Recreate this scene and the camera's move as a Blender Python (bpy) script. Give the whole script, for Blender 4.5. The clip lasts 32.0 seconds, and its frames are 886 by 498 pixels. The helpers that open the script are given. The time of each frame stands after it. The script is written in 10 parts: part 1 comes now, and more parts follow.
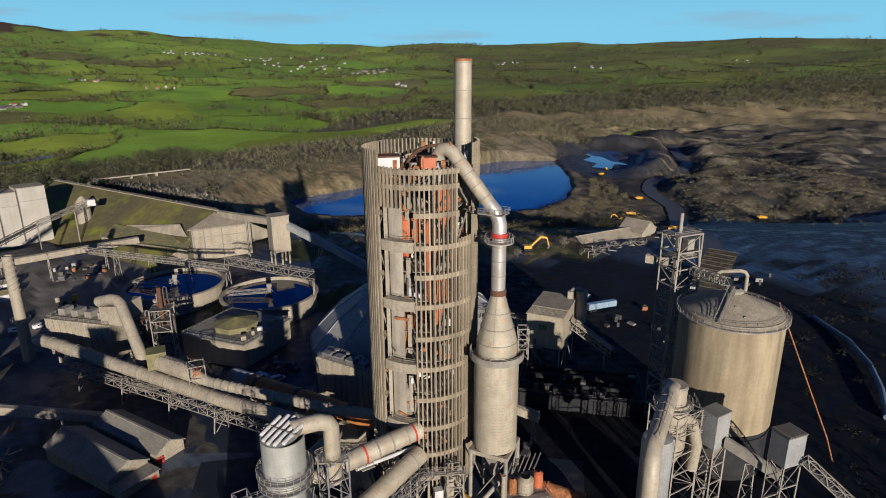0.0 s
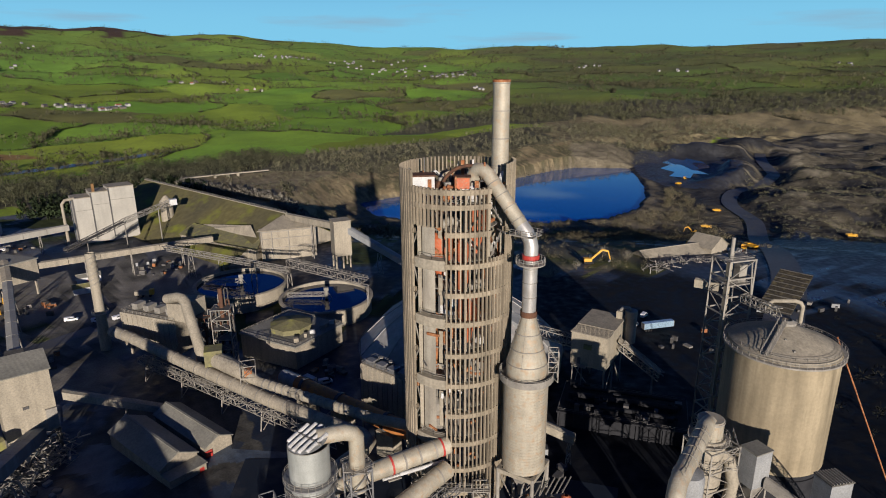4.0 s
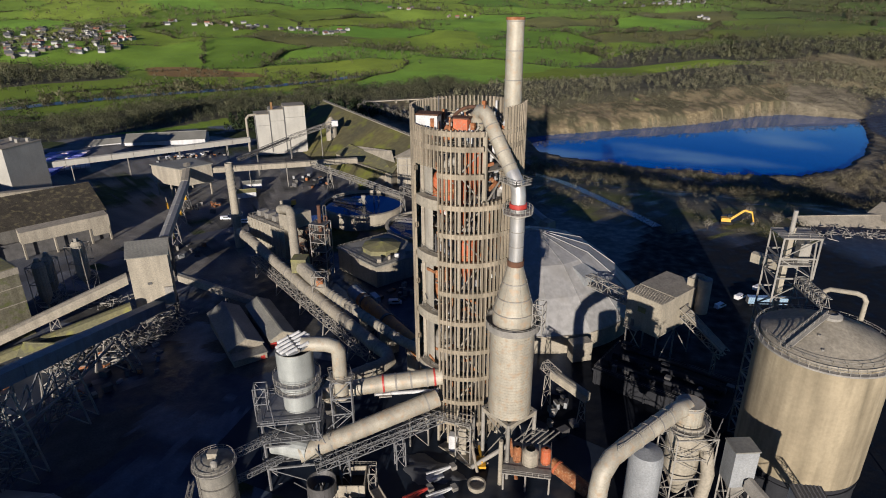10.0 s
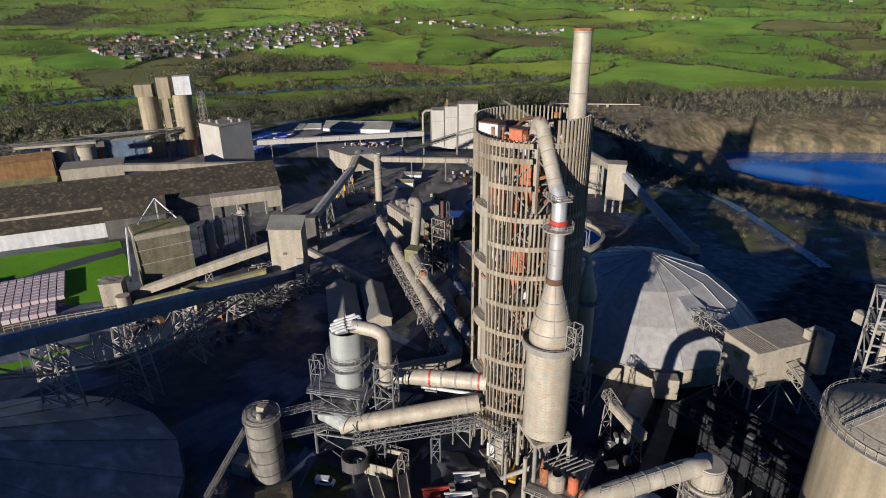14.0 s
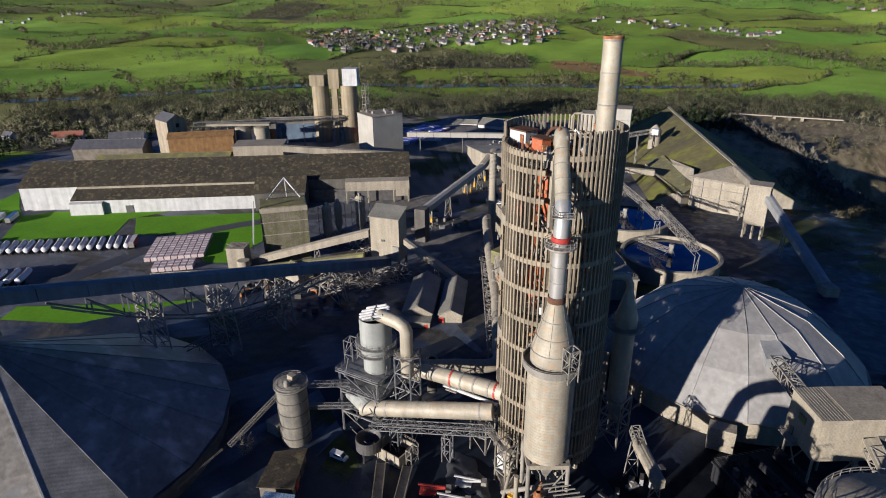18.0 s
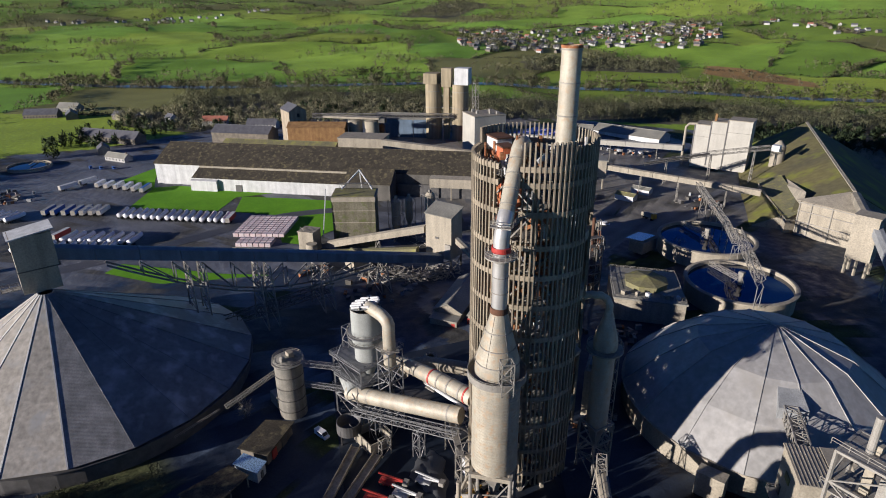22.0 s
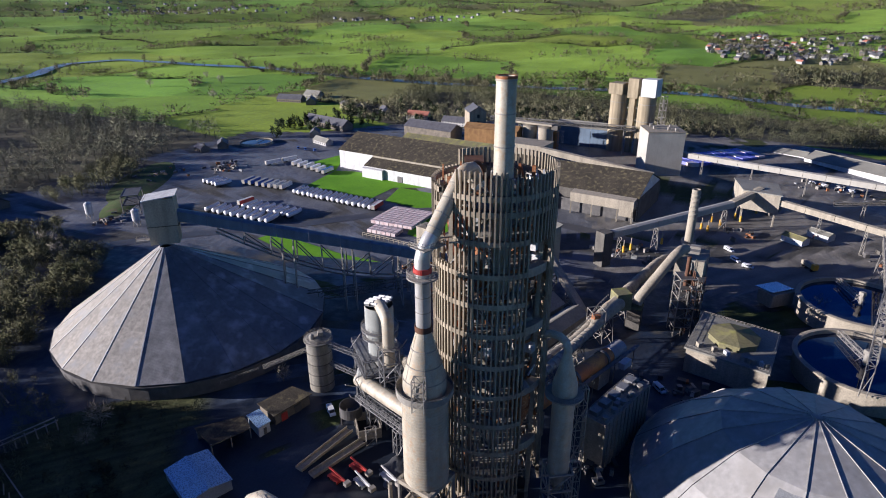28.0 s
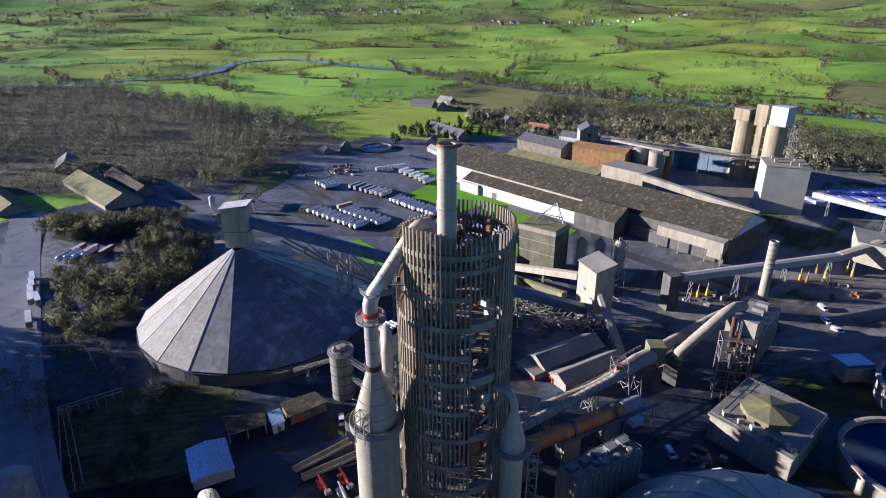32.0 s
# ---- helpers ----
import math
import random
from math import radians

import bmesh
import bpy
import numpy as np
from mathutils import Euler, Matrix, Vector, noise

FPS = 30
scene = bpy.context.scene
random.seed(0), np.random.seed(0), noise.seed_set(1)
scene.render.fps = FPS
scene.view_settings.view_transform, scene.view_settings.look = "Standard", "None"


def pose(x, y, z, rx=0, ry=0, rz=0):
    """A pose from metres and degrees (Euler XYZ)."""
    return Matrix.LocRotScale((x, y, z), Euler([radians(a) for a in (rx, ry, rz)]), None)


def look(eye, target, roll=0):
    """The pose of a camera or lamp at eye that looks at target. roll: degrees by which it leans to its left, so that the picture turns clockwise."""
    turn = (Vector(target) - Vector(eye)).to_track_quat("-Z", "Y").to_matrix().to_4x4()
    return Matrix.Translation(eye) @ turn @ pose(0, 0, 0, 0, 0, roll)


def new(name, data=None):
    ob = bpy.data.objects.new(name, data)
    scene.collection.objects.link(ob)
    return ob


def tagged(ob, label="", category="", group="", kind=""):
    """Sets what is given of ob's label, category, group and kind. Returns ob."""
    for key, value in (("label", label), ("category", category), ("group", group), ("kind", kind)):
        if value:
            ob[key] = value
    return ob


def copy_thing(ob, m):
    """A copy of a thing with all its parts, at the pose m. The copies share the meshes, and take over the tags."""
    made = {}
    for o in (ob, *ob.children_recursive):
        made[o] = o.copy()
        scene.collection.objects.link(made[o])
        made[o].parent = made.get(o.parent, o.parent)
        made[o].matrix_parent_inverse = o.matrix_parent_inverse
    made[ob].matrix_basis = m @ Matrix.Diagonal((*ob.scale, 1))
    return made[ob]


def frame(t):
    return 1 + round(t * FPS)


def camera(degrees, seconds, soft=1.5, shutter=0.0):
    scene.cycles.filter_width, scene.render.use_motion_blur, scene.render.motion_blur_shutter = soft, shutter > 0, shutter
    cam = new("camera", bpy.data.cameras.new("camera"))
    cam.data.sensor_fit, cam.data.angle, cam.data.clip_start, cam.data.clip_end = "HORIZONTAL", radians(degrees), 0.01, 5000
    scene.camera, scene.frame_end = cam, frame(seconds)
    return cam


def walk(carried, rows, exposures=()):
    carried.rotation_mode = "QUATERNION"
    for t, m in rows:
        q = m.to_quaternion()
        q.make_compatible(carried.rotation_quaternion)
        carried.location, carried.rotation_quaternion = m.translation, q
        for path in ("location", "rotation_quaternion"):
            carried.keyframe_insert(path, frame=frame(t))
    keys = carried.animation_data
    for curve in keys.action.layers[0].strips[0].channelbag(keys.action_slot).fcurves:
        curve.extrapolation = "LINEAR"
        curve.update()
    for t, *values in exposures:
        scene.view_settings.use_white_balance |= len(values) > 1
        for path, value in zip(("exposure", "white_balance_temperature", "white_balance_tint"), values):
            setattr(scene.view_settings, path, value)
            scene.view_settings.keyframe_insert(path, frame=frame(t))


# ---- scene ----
cam = camera(71.9, 32.0, 1.0)
METRES, EYE, TILT, LEAN, TURN = 285.0, 105.0, 0.0, 0.0, 0.0
ROWS = [
    (0.0, 0.0, 0.0, 0.0, -0.09, -17.02, 0.31),
    (0.5, 0.0006, 0.0001, 0.006, -0.16, -17.0, 0.28),
    (1.0, 0.0009, -0.0001, 0.0103, -0.23, -16.98, 0.26),
    (1.5, 0.0019, -0.0004, 0.0116, -0.07, -16.97, 0.29),
    (2.0, 0.0046, -0.0008, 0.0124, 1.05, -16.92, 0.32),
    (2.5, 0.0092, -0.001, 0.0128, 3.26, -16.87, 0.34),
    (3.0, 0.0163, -0.001, 0.0132, 5.36, -16.83, 0.34),
    (3.5, 0.0249, -0.0004, 0.014, 6.24, -16.81, 0.32),
    (5.5, 0.0716, 0.0055, 0.0158, 11.75, -16.78, 0.37),
    (6.0, 0.0852, 0.0078, 0.0166, 13.34, -16.81, 0.37),
    (6.5, 0.0991, 0.0107, 0.0172, 14.94, -16.82, 0.36),
    (7.0, 0.1133, 0.0138, 0.0179, 16.54, -16.83, 0.38),
    (7.5, 0.1276, 0.0175, 0.0184, 18.17, -16.84, 0.37),
    (8.0, 0.1418, 0.0216, 0.0186, 19.69, -16.91, 0.35),
    (8.5, 0.1564, 0.0253, 0.0187, 21.28, -20.09, 0.3),
    (9.0, 0.1706, 0.0303, 0.0204, 23.0, -22.87, 0.31),
    (9.5, 0.1849, 0.0362, 0.0209, 24.7, -22.91, 0.32),
    (10.0, 0.1989, 0.0422, 0.0217, 26.95, -22.9, 0.33),
    (10.5, 0.2127, 0.0486, 0.0226, 29.61, -22.9, 0.35),
    (11.0, 0.2263, 0.0563, 0.0236, 32.44, -22.9, 0.39),
    (11.5, 0.2399, 0.0642, 0.0239, 34.92, -22.86, 0.39),
    (12.0, 0.2531, 0.0725, 0.025, 36.94, -22.88, 0.38),
    (12.5, 0.2661, 0.0814, 0.0259, 38.76, -22.87, 0.39),
    (13.0, 0.2789, 0.091, 0.0267, 40.68, -22.88, 0.41),
    (13.5, 0.2914, 0.1009, 0.0279, 43.35, -22.88, 0.46),
    (14.0, 0.3031, 0.1114, 0.0286, 46.83, -22.82, 0.42),
    (14.5, 0.3149, 0.1225, 0.0295, 49.46, -22.82, 0.4),
    (15.0, 0.3256, 0.1345, 0.03, 52.26, -22.84, 0.43),
    (15.5, 0.3361, 0.1469, 0.0309, 55.85, -22.83, 0.43),
    (17.5, 0.3725, 0.2065, 0.0323, 62.67, -22.9, 0.41),
    (18.0, 0.381, 0.2223, 0.0327, 64.98, -22.89, 0.41),
    (18.5, 0.3892, 0.2382, 0.0331, 67.15, -22.89, 0.4),
    (19.0, 0.3967, 0.2552, 0.0336, 68.81, -22.87, 0.4),
    (19.5, 0.4038, 0.272, 0.0342, 69.82, -22.87, 0.38),
    (20.0, 0.4105, 0.2889, 0.0344, 71.21, -22.89, 0.37),
    (20.5, 0.4169, 0.306, 0.0349, 73.14, -22.89, 0.35),
    (21.0, 0.4228, 0.3232, 0.0355, 75.27, -22.89, 0.33),
    (21.5, 0.428, 0.3408, 0.036, 77.37, -22.88, 0.31),
    (22.0, 0.4326, 0.3586, 0.0365, 79.48, -22.86, 0.29),
    (22.5, 0.4364, 0.3765, 0.0369, 81.66, -22.85, 0.29),
    (23.0, 0.4398, 0.3947, 0.0378, 83.84, -22.85, 0.28),
    (23.5, 0.4424, 0.4114, 0.0383, 85.85, -22.85, 0.26),
    (24.0, 0.4443, 0.4296, 0.0389, 87.82, -22.83, 0.26),
    (24.5, 0.4456, 0.4477, 0.0395, 89.78, -22.82, 0.25),
    (25.0, 0.4464, 0.4661, 0.0401, 91.73, -22.81, 0.23),
    (25.5, 0.4466, 0.4842, 0.0407, 94.01, -22.8, 0.22),
    (26.0, 0.446, 0.5026, 0.0413, 96.35, -22.79, 0.24),
    (26.5, 0.4449, 0.5209, 0.0419, 98.73, -22.78, 0.23),
    (28.5, 0.4342, 0.5946, 0.0595, 103.83, -22.77, 0.29),
    (29.0, 0.4299, 0.6132, 0.0652, 105.59, -22.73, 0.3),
    (29.5, 0.4255, 0.6313, 0.0711, 107.68, -22.67, 0.29),
    (30.0, 0.4207, 0.6492, 0.0773, 109.62, -22.63, 0.28),
    (30.5, 0.4151, 0.6667, 0.0831, 111.59, -22.59, 0.27),
    (31.0, 0.4091, 0.6841, 0.0892, 113.73, -22.55, 0.26),
    (31.5, 0.4021, 0.7013, 0.095, 115.7, -22.52, 0.24),
    (32.0, 0.3955, 0.7185, 0.1004, 117.36, -22.79, 0.21),
]
walk(cam, [(t, pose(0, 0, EYE, TILT, LEAN, TURN) @ pose(METRES * x, METRES * y, METRES * z, 90 + pitch, roll, yaw)) for t, x, y, z, yaw, pitch, roll in ROWS], exposures=[(0.0, 0.46, 6720, 9.5), (7.0, 0.42, 6500, 10.5), (10.0, 0.56, 6380, 9), (19.0, 0.80, 6240, 10), (26.0, 1.08, 6060, 13), (29.0, 1.34, 5880, 15.5), (32.0, 1.58, 5800, 15.5)])

# ---- light ----
SUN_EL, SUN_AZ = 11.0, 163.3
world = bpy.data.worlds.new("world")
scene.world = world
world.use_nodes = True
wn, wl = world.node_tree.nodes, world.node_tree.links
wn.clear()
sky = wn.new("ShaderNodeTexSky")
sky.sky_type = "NISHITA"
sky.sun_disc = False
sky.sun_elevation, sky.sun_rotation = radians(SUN_EL), radians(SUN_AZ)
sky.altitude, sky.air_density, sky.dust_density, sky.ozone_density = 100, 0.55, 0.2, 2.6
wtc = wn.new("ShaderNodeTexCoord")
wmap = wn.new("ShaderNodeMapping")
wmap.inputs["Scale"].default_value = (1.6, 1.6, 16.0)
wno = wn.new("ShaderNodeTexNoise")
wno.inputs["Scale"].default_value, wno.inputs["Detail"].default_value = 2.2, 7.0
wra = wn.new("ShaderNodeValToRGB")
wra.color_ramp.elements[0].position, wra.color_ramp.elements[1].position = 0.56, 0.77
wmix = wn.new("ShaderNodeMixRGB")
wmix.inputs["Color2"].default_value = (6.4, 10.4, 14.0, 1)
wbg = wn.new("ShaderNodeBackground")
wbg.inputs["Strength"].default_value = 0.030
wout = wn.new("ShaderNodeOutputWorld")
wl.new(wtc.outputs["Generated"], wmap.inputs["Vector"])
wl.new(wmap.outputs["Vector"], wno.inputs["Vector"])
wl.new(wno.outputs["Fac"], wra.inputs["Fac"])
wl.new(wra.outputs["Color"], wmix.inputs["Fac"])
wtint = wn.new("ShaderNodeMixRGB")
wtint.blend_type = "MULTIPLY"
wtint.inputs["Fac"].default_value, wtint.inputs["Color2"].default_value = 1.0, (0.10, 0.52, 1.62, 1)
wl.new(sky.outputs["Color"], wtint.inputs["Color1"])
wsep = wn.new("ShaderNodeSeparateXYZ")
wl.new(wtc.outputs["Generated"], wsep.inputs["Vector"])
wlow = wn.new("ShaderNodeMapRange")
wlow.interpolation_type = "SMOOTHERSTEP"
for s_, v_ in zip(("From Min", "From Max", "To Min", "To Max"), (0.03, 0.27, 1.0, 0.0)):
    wlow.inputs[s_].default_value = v_
wl.new(wsep.outputs["Z"], wlow.inputs["Value"])
whaze = wn.new("ShaderNodeMixRGB")
whaze.inputs["Color2"].default_value = (5.2, 14.4, 20.8, 1)
wl.new(wlow.outputs["Result"], whaze.inputs["Fac"])
wl.new(wtint.outputs["Color"], whaze.inputs["Color1"])
wl.new(whaze.outputs["Color"], wmix.inputs["Color1"])
wl.new(wmix.outputs["Color"], wbg.inputs["Color"])
wl.new(wbg.outputs["Background"], wout.inputs["Surface"])
sun = new("sun", bpy.data.lights.new("sun", "SUN"))
sun.data.energy, sun.data.angle, sun.data.color = 5.0, radians(0.53), (1.0, 0.90, 0.82)
sun.matrix_world = look((204, -678, 138), (0, 0, 0))


# ---- materials ----
def mat(name, c1, c2, scale=0.15, rough=0.8, metal=0.0, fine=0.42, streak=0.0, bump=0.3, bscale=3.0, wave=None, rvar=0.1, dirt=None, isl=0.0):
    """Two-scale procedural surface in world metres; streak: run-off marks; wave: (direction, metres) of ribbed sheets."""
    m = bpy.data.materials.new(name)
    m.use_nodes = True
    n, l = m.node_tree.nodes, m.node_tree.links
    bs = n["Principled BSDF"]
    geo = n.new("ShaderNodeNewGeometry")

    def noise_tex(sc, det=5.0, stretch=None):
        t = n.new("ShaderNodeTexNoise")
        t.inputs["Scale"].default_value, t.inputs["Detail"].default_value = sc, det
        if stretch:
            mp = n.new("ShaderNodeMapping")
            mp.inputs["Scale"].default_value = stretch
            l.new(geo.outputs["Position"], mp.inputs["Vector"])
            l.new(mp.outputs["Vector"], t.inputs["Vector"])
        else:
            l.new(geo.outputs["Position"], t.inputs["Vector"])
        return t

    def mixc(fac, a, b, mode="MIX"):
        x = n.new("ShaderNodeMixRGB")
        x.blend_type = mode
        for sock, v in zip(("Fac", "Color1", "Color2"), (fac, a, b)):
            if isinstance(v, (int, float)):
                x.inputs[sock].default_value = v if sock == "Fac" else (v, v, v, 1)
            elif isinstance(v, tuple):
                x.inputs[sock].default_value = (*v, 1)
            else:
                l.new(v, x.inputs[sock])
        return x.outputs["Color"]

    def ramp(v, a, b):
        r = n.new("ShaderNodeMapRange")
        r.inputs["From Min"].default_value, r.inputs["From Max"].default_value = a, b
        l.new(v, r.inputs["Value"])
        return r.outputs["Result"]

    big = noise_tex(scale)
    col = mixc(ramp(big.outputs["Fac"], 0.32, 0.68), c1, c2)
    sm = noise_tex(scale * 14, 6.0)
    col = mixc(fine, col, mixc(1.0, col, ramp(sm.outputs["Fac"], 0.2, 0.75), "MULTIPLY"))
    if streak:
        st = noise_tex(0.42, 6.0, (1.0, 1.0, 0.09))
        col = mixc(streak, col, mixc(1.0, col, ramp(st.outputs["Fac"], 0.26, 0.68), "MULTIPLY"))
    if dirt:
        dn = noise_tex(scale * 3, 7.0)
        col = mixc(ramp(dn.outputs["Fac"], 0.52, 0.7), col, dirt)
    if isl:
        oi = n.new("ShaderNodeObjectInfo")
        col = mixc(isl, col, mixc(1.0, col, ramp(oi.outputs["Random"], -0.3, 1.0), "MULTIPLY"))
    l.new(col, bs.inputs["Base Color"])
    bs.inputs["Metallic"].default_value = metal
    if rough >= 0.85 or max(c1) < 0.07:
        bs.inputs["Specular IOR Level"].default_value = 0.15
    rr = n.new("ShaderNodeMapRange")
    rr.inputs["To Min"].default_value, rr.inputs["To Max"].default_value = max(0.03, rough - rvar), min(1, rough + rvar)
    l.new(sm.outputs["Fac"], rr.inputs["Value"])
    l.new(rr.outputs["Result"], bs.inputs["Roughness"])
    bn = noise_tex(bscale, 5.0)
    hsrc = bn.outputs["Fac"]
    if wave:
        wv = n.new("ShaderNodeTexWave")
        wv.bands_direction = wave[0]
        wv.inputs["Scale"].default_value = 0.314 / wave[1]
        l.new(geo.outputs["Position"], wv.inputs["Vector"])
        hsrc = mixc(0.25, wv.outputs["Color"], bn.outputs["Fac"])
    bp = n.new("ShaderNodeBump")
    bp.inputs["Strength"].default_value, bp.inputs["Distance"].default_value = bump, 0.1
    l.new(hsrc, bp.inputs["Height"])
    l.new(bp.outputs["Normal"], bs.inputs["Normal"])
    return m


CONC = mat("fin_concrete", (0.44, 0.37, 0.27), (0.345, 0.295, 0.215), 0.2, 0.9, streak=0.45, isl=0.3)
CONC2 = mat("pale_concrete", (0.41, 0.365, 0.28), (0.33, 0.295, 0.23), 0.12, 0.9, streak=0.28)
SILOC = mat("silo_concrete", (0.37, 0.31, 0.205), (0.30, 0.25, 0.165), 0.1, 0.9, fine=0.2, streak=0.5)
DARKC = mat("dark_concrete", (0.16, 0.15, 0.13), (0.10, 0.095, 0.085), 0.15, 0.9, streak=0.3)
STEEL = mat("dusty_steel", (0.36, 0.335, 0.285), (0.24, 0.225, 0.195), 0.4, 0.7, 0.1, isl=0.25)
GALV = mat("galvanised_steel", (0.29, 0.29, 0.285), (0.18, 0.183, 0.185), 0.5, 0.6, 0.25, isl=0.35)
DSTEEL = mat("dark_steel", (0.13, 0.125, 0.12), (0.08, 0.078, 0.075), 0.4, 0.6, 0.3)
ALU = mat("sheet_aluminium", (0.49, 0.445, 0.345), (0.385, 0.35, 0.27), 0.25, 0.6, 0.15, fine=0.3, streak=0.35, dirt=(0.33, 0.25, 0.165), wave=("Z", 0.8), bump=0.15)
ALU2 = mat("bright_aluminium", (0.60, 0.59, 0.56), (0.46, 0.44, 0.40), 0.3, 0.42, 0.55, fine=0.2, streak=0.25, bump=0.1)
CLAD = mat("beige_cladding", (0.42, 0.37, 0.275), (0.34, 0.30, 0.225), 0.15, 0.75, streak=0.35, wave=("DIAGONAL", 0.6), bump=0.15)
WHITE = mat("white_paint", (0.66, 0.66, 0.64), (0.55, 0.55, 0.53), 0.3, 0.6, streak=0.3)
DRUMG = mat("grey_green_drum", (0.42, 0.435, 0.40), (0.34, 0.355, 0.325), 0.3, 0.55, 0.1, fine=0.25, streak=0.35, bump=0.08)
GREYC = mat("grey_cladding", (0.33, 0.34, 0.335), (0.26, 0.27, 0.27), 0.2, 0.65, streak=0.2, wave=("X", 0.6), bump=0.05)
MILLC = mat("pale_mill_sheet", (0.40, 0.38, 0.325), (0.33, 0.315, 0.27), 0.1, 0.75, fine=0.2, streak=0.12)
RUST = mat("rust", (0.38, 0.15, 0.06), (0.20, 0.08, 0.04), 0.6, 0.85, dirt=(0.36, 0.22, 0.12))
# Rust orange, brightened to stand in for sunlight on the kiln.
RUSTK = mat("rusty_kiln_shell", (0.64, 0.26, 0.055), (0.44, 0.155, 0.045), 0.12, 0.75, fine=0.4, dirt=(0.26, 0.11, 0.055))
ORANGE = mat("primer_red", (0.55, 0.13, 0.045), (0.40, 0.10, 0.04), 0.8, 0.65, dirt=(0.30, 0.17, 0.10))
RED = mat("red_paint", (0.5, 0.045, 0.035), (0.36, 0.04, 0.03), 0.5, 0.5)
YELLOW = mat("yellow_paint", (0.72, 0.40, 0.03), (0.6, 0.32, 0.03), 0.5, 0.5)
FIBRE = mat("fibre_cement_roof", (0.09, 0.077, 0.055), (0.052, 0.046, 0.036), 0.14, 0.9, fine=0.7, streak=0.0, bump=0.35, dirt=(0.125, 0.106, 0.06))
MOSSR = mat("mossy_roof", (0.22, 0.20, 0.10), (0.15, 0.145, 0.09), 0.08, 0.95, dirt=(0.22, 0.215, 0.07))
STORER = mat("store_roof_sheet", (0.17, 0.15, 0.06), (0.10, 0.092, 0.055), 0.02, 0.9, dirt=(0.17, 0.185, 0.03), wave=("X", 1.0), bump=0.06)
ROOFG = mat("grey_sheet_roof", (0.27, 0.26, 0.215), (0.19, 0.185, 0.155), 0.1, 0.75, wave=("DIAGONAL", 0.9), bump=0.2)
DOMEM = mat("dome_sheet", (0.375, 0.365, 0.345), (0.315, 0.31, 0.295), 0.05, 0.6, 0.0, fine=0.3, streak=0.25, bump=0.08, dirt=(0.23, 0.22, 0.20), isl=0.12)
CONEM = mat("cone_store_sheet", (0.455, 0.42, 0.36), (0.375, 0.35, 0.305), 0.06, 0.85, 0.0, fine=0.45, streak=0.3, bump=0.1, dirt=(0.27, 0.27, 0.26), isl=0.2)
STAINED = mat("stained_silo_sheet", (0.33, 0.305, 0.245), (0.20, 0.19, 0.16), 0.35, 0.8, streak=0.6, dirt=(0.14, 0.13, 0.11))
CREAM = mat("cream_sheeting", (0.50, 0.46, 0.37), (0.40, 0.36, 0.29), 0.3, 0.7, streak=0.5)
GUTTERM = mat("pale_ridge_strip", (0.62, 0.60, 0.56), (0.5, 0.49, 0.46), 0.2, 0.7)
# Darker copy of the cone sheet: shade of the north-west side put in.
CONESHADE = mat("shade_tone_cone_sheet", (0.18, 0.195, 0.21), (0.11, 0.12, 0.132), 0.05, 0.5, 0.0, fine=0.35, streak=0.25, bump=0.1, dirt=(0.25, 0.265, 0.285), isl=0.15)
CONED = mat("cone_store_weathered", (0.36, 0.35, 0.33), (0.24, 0.237, 0.225), 0.2, 0.7, 0.1, streak=0.4, wave=("X", 0.9), bump=0.2)
GALLERY = mat("blue_grey_gallery", (0.13, 0.19, 0.26), (0.10, 0.145, 0.20), 0.2, 0.6, streak=0.3)
BRICK = mat("old_brick", (0.34, 0.20, 0.085), (0.24, 0.135, 0.062), 0.3, 0.9, streak=0.3)
STONE = mat("old_stone", (0.22, 0.19, 0.15), (0.14, 0.125, 0.10), 0.3, 0.95)
SLATE = mat("slate", (0.11, 0.11, 0.12), (0.07, 0.07, 0.08), 0.3, 0.7)
REDTILE = mat("red_tile", (0.36, 0.13, 0.08), (0.28, 0.10, 0.065), 0.4, 0.8)
DRUST = mat("dark_rust", (0.15, 0.075, 0.045), (0.09, 0.05, 0.035), 0.6, 0.9)
SHRUB = mat("dry_shrub", (0.36, 0.305, 0.185), (0.22, 0.195, 0.12), 0.03, 0.95, fine=0.5, dirt=(0.12, 0.13, 0.06))
WOODM = mat("winter_wood", (0.215, 0.21, 0.115), (0.135, 0.14, 0.08), 0.03, 0.95, fine=0.5, dirt=(0.10, 0.115, 0.055))
MOSSW = mat("mossy_concrete_wall", (0.24, 0.22, 0.16), (0.15, 0.14, 0.09), 0.12, 0.95, fine=0.5, streak=0.4, dirt=(0.085, 0.10, 0.03))
# Near-black tone; on the filter house and silo plinth it holds their shade.
NEARBLACK = mat("near_black_sheet", (0.035, 0.036, 0.04), (0.02, 0.021, 0.024), 0.3, 0.8)
BLUEW = mat("blue_sheet", (0.12, 0.15, 0.55), (0.22, 0.22, 0.62), 0.2, 0.5)
PINKW = mat("wrapped_pallet", (0.66, 0.48, 0.47), (0.60, 0.56, 0.55), 0.5, 0.45, isl=0.3)
# Pale blue; on the shed and the trailer it stands in for sky light.
BLUER = mat("pale_blue_sheet", (0.42, 0.60, 0.74), (0.36, 0.53, 0.68), 0.2, 0.28, 0.45)
TANKW = mat("tanker_white", (0.86, 0.86, 0.86), (0.76, 0.76, 0.76), 0.5, 0.35, isl=0.2)
BLUEP = mat("trailer_blue", (0.05, 0.13, 0.38), (0.06, 0.15, 0.42), 0.5, 0.4)
RUBBER = mat("tyre_rubber", (0.02, 0.02, 0.02), (0.03, 0.03, 0.03), 1.0, 0.9)
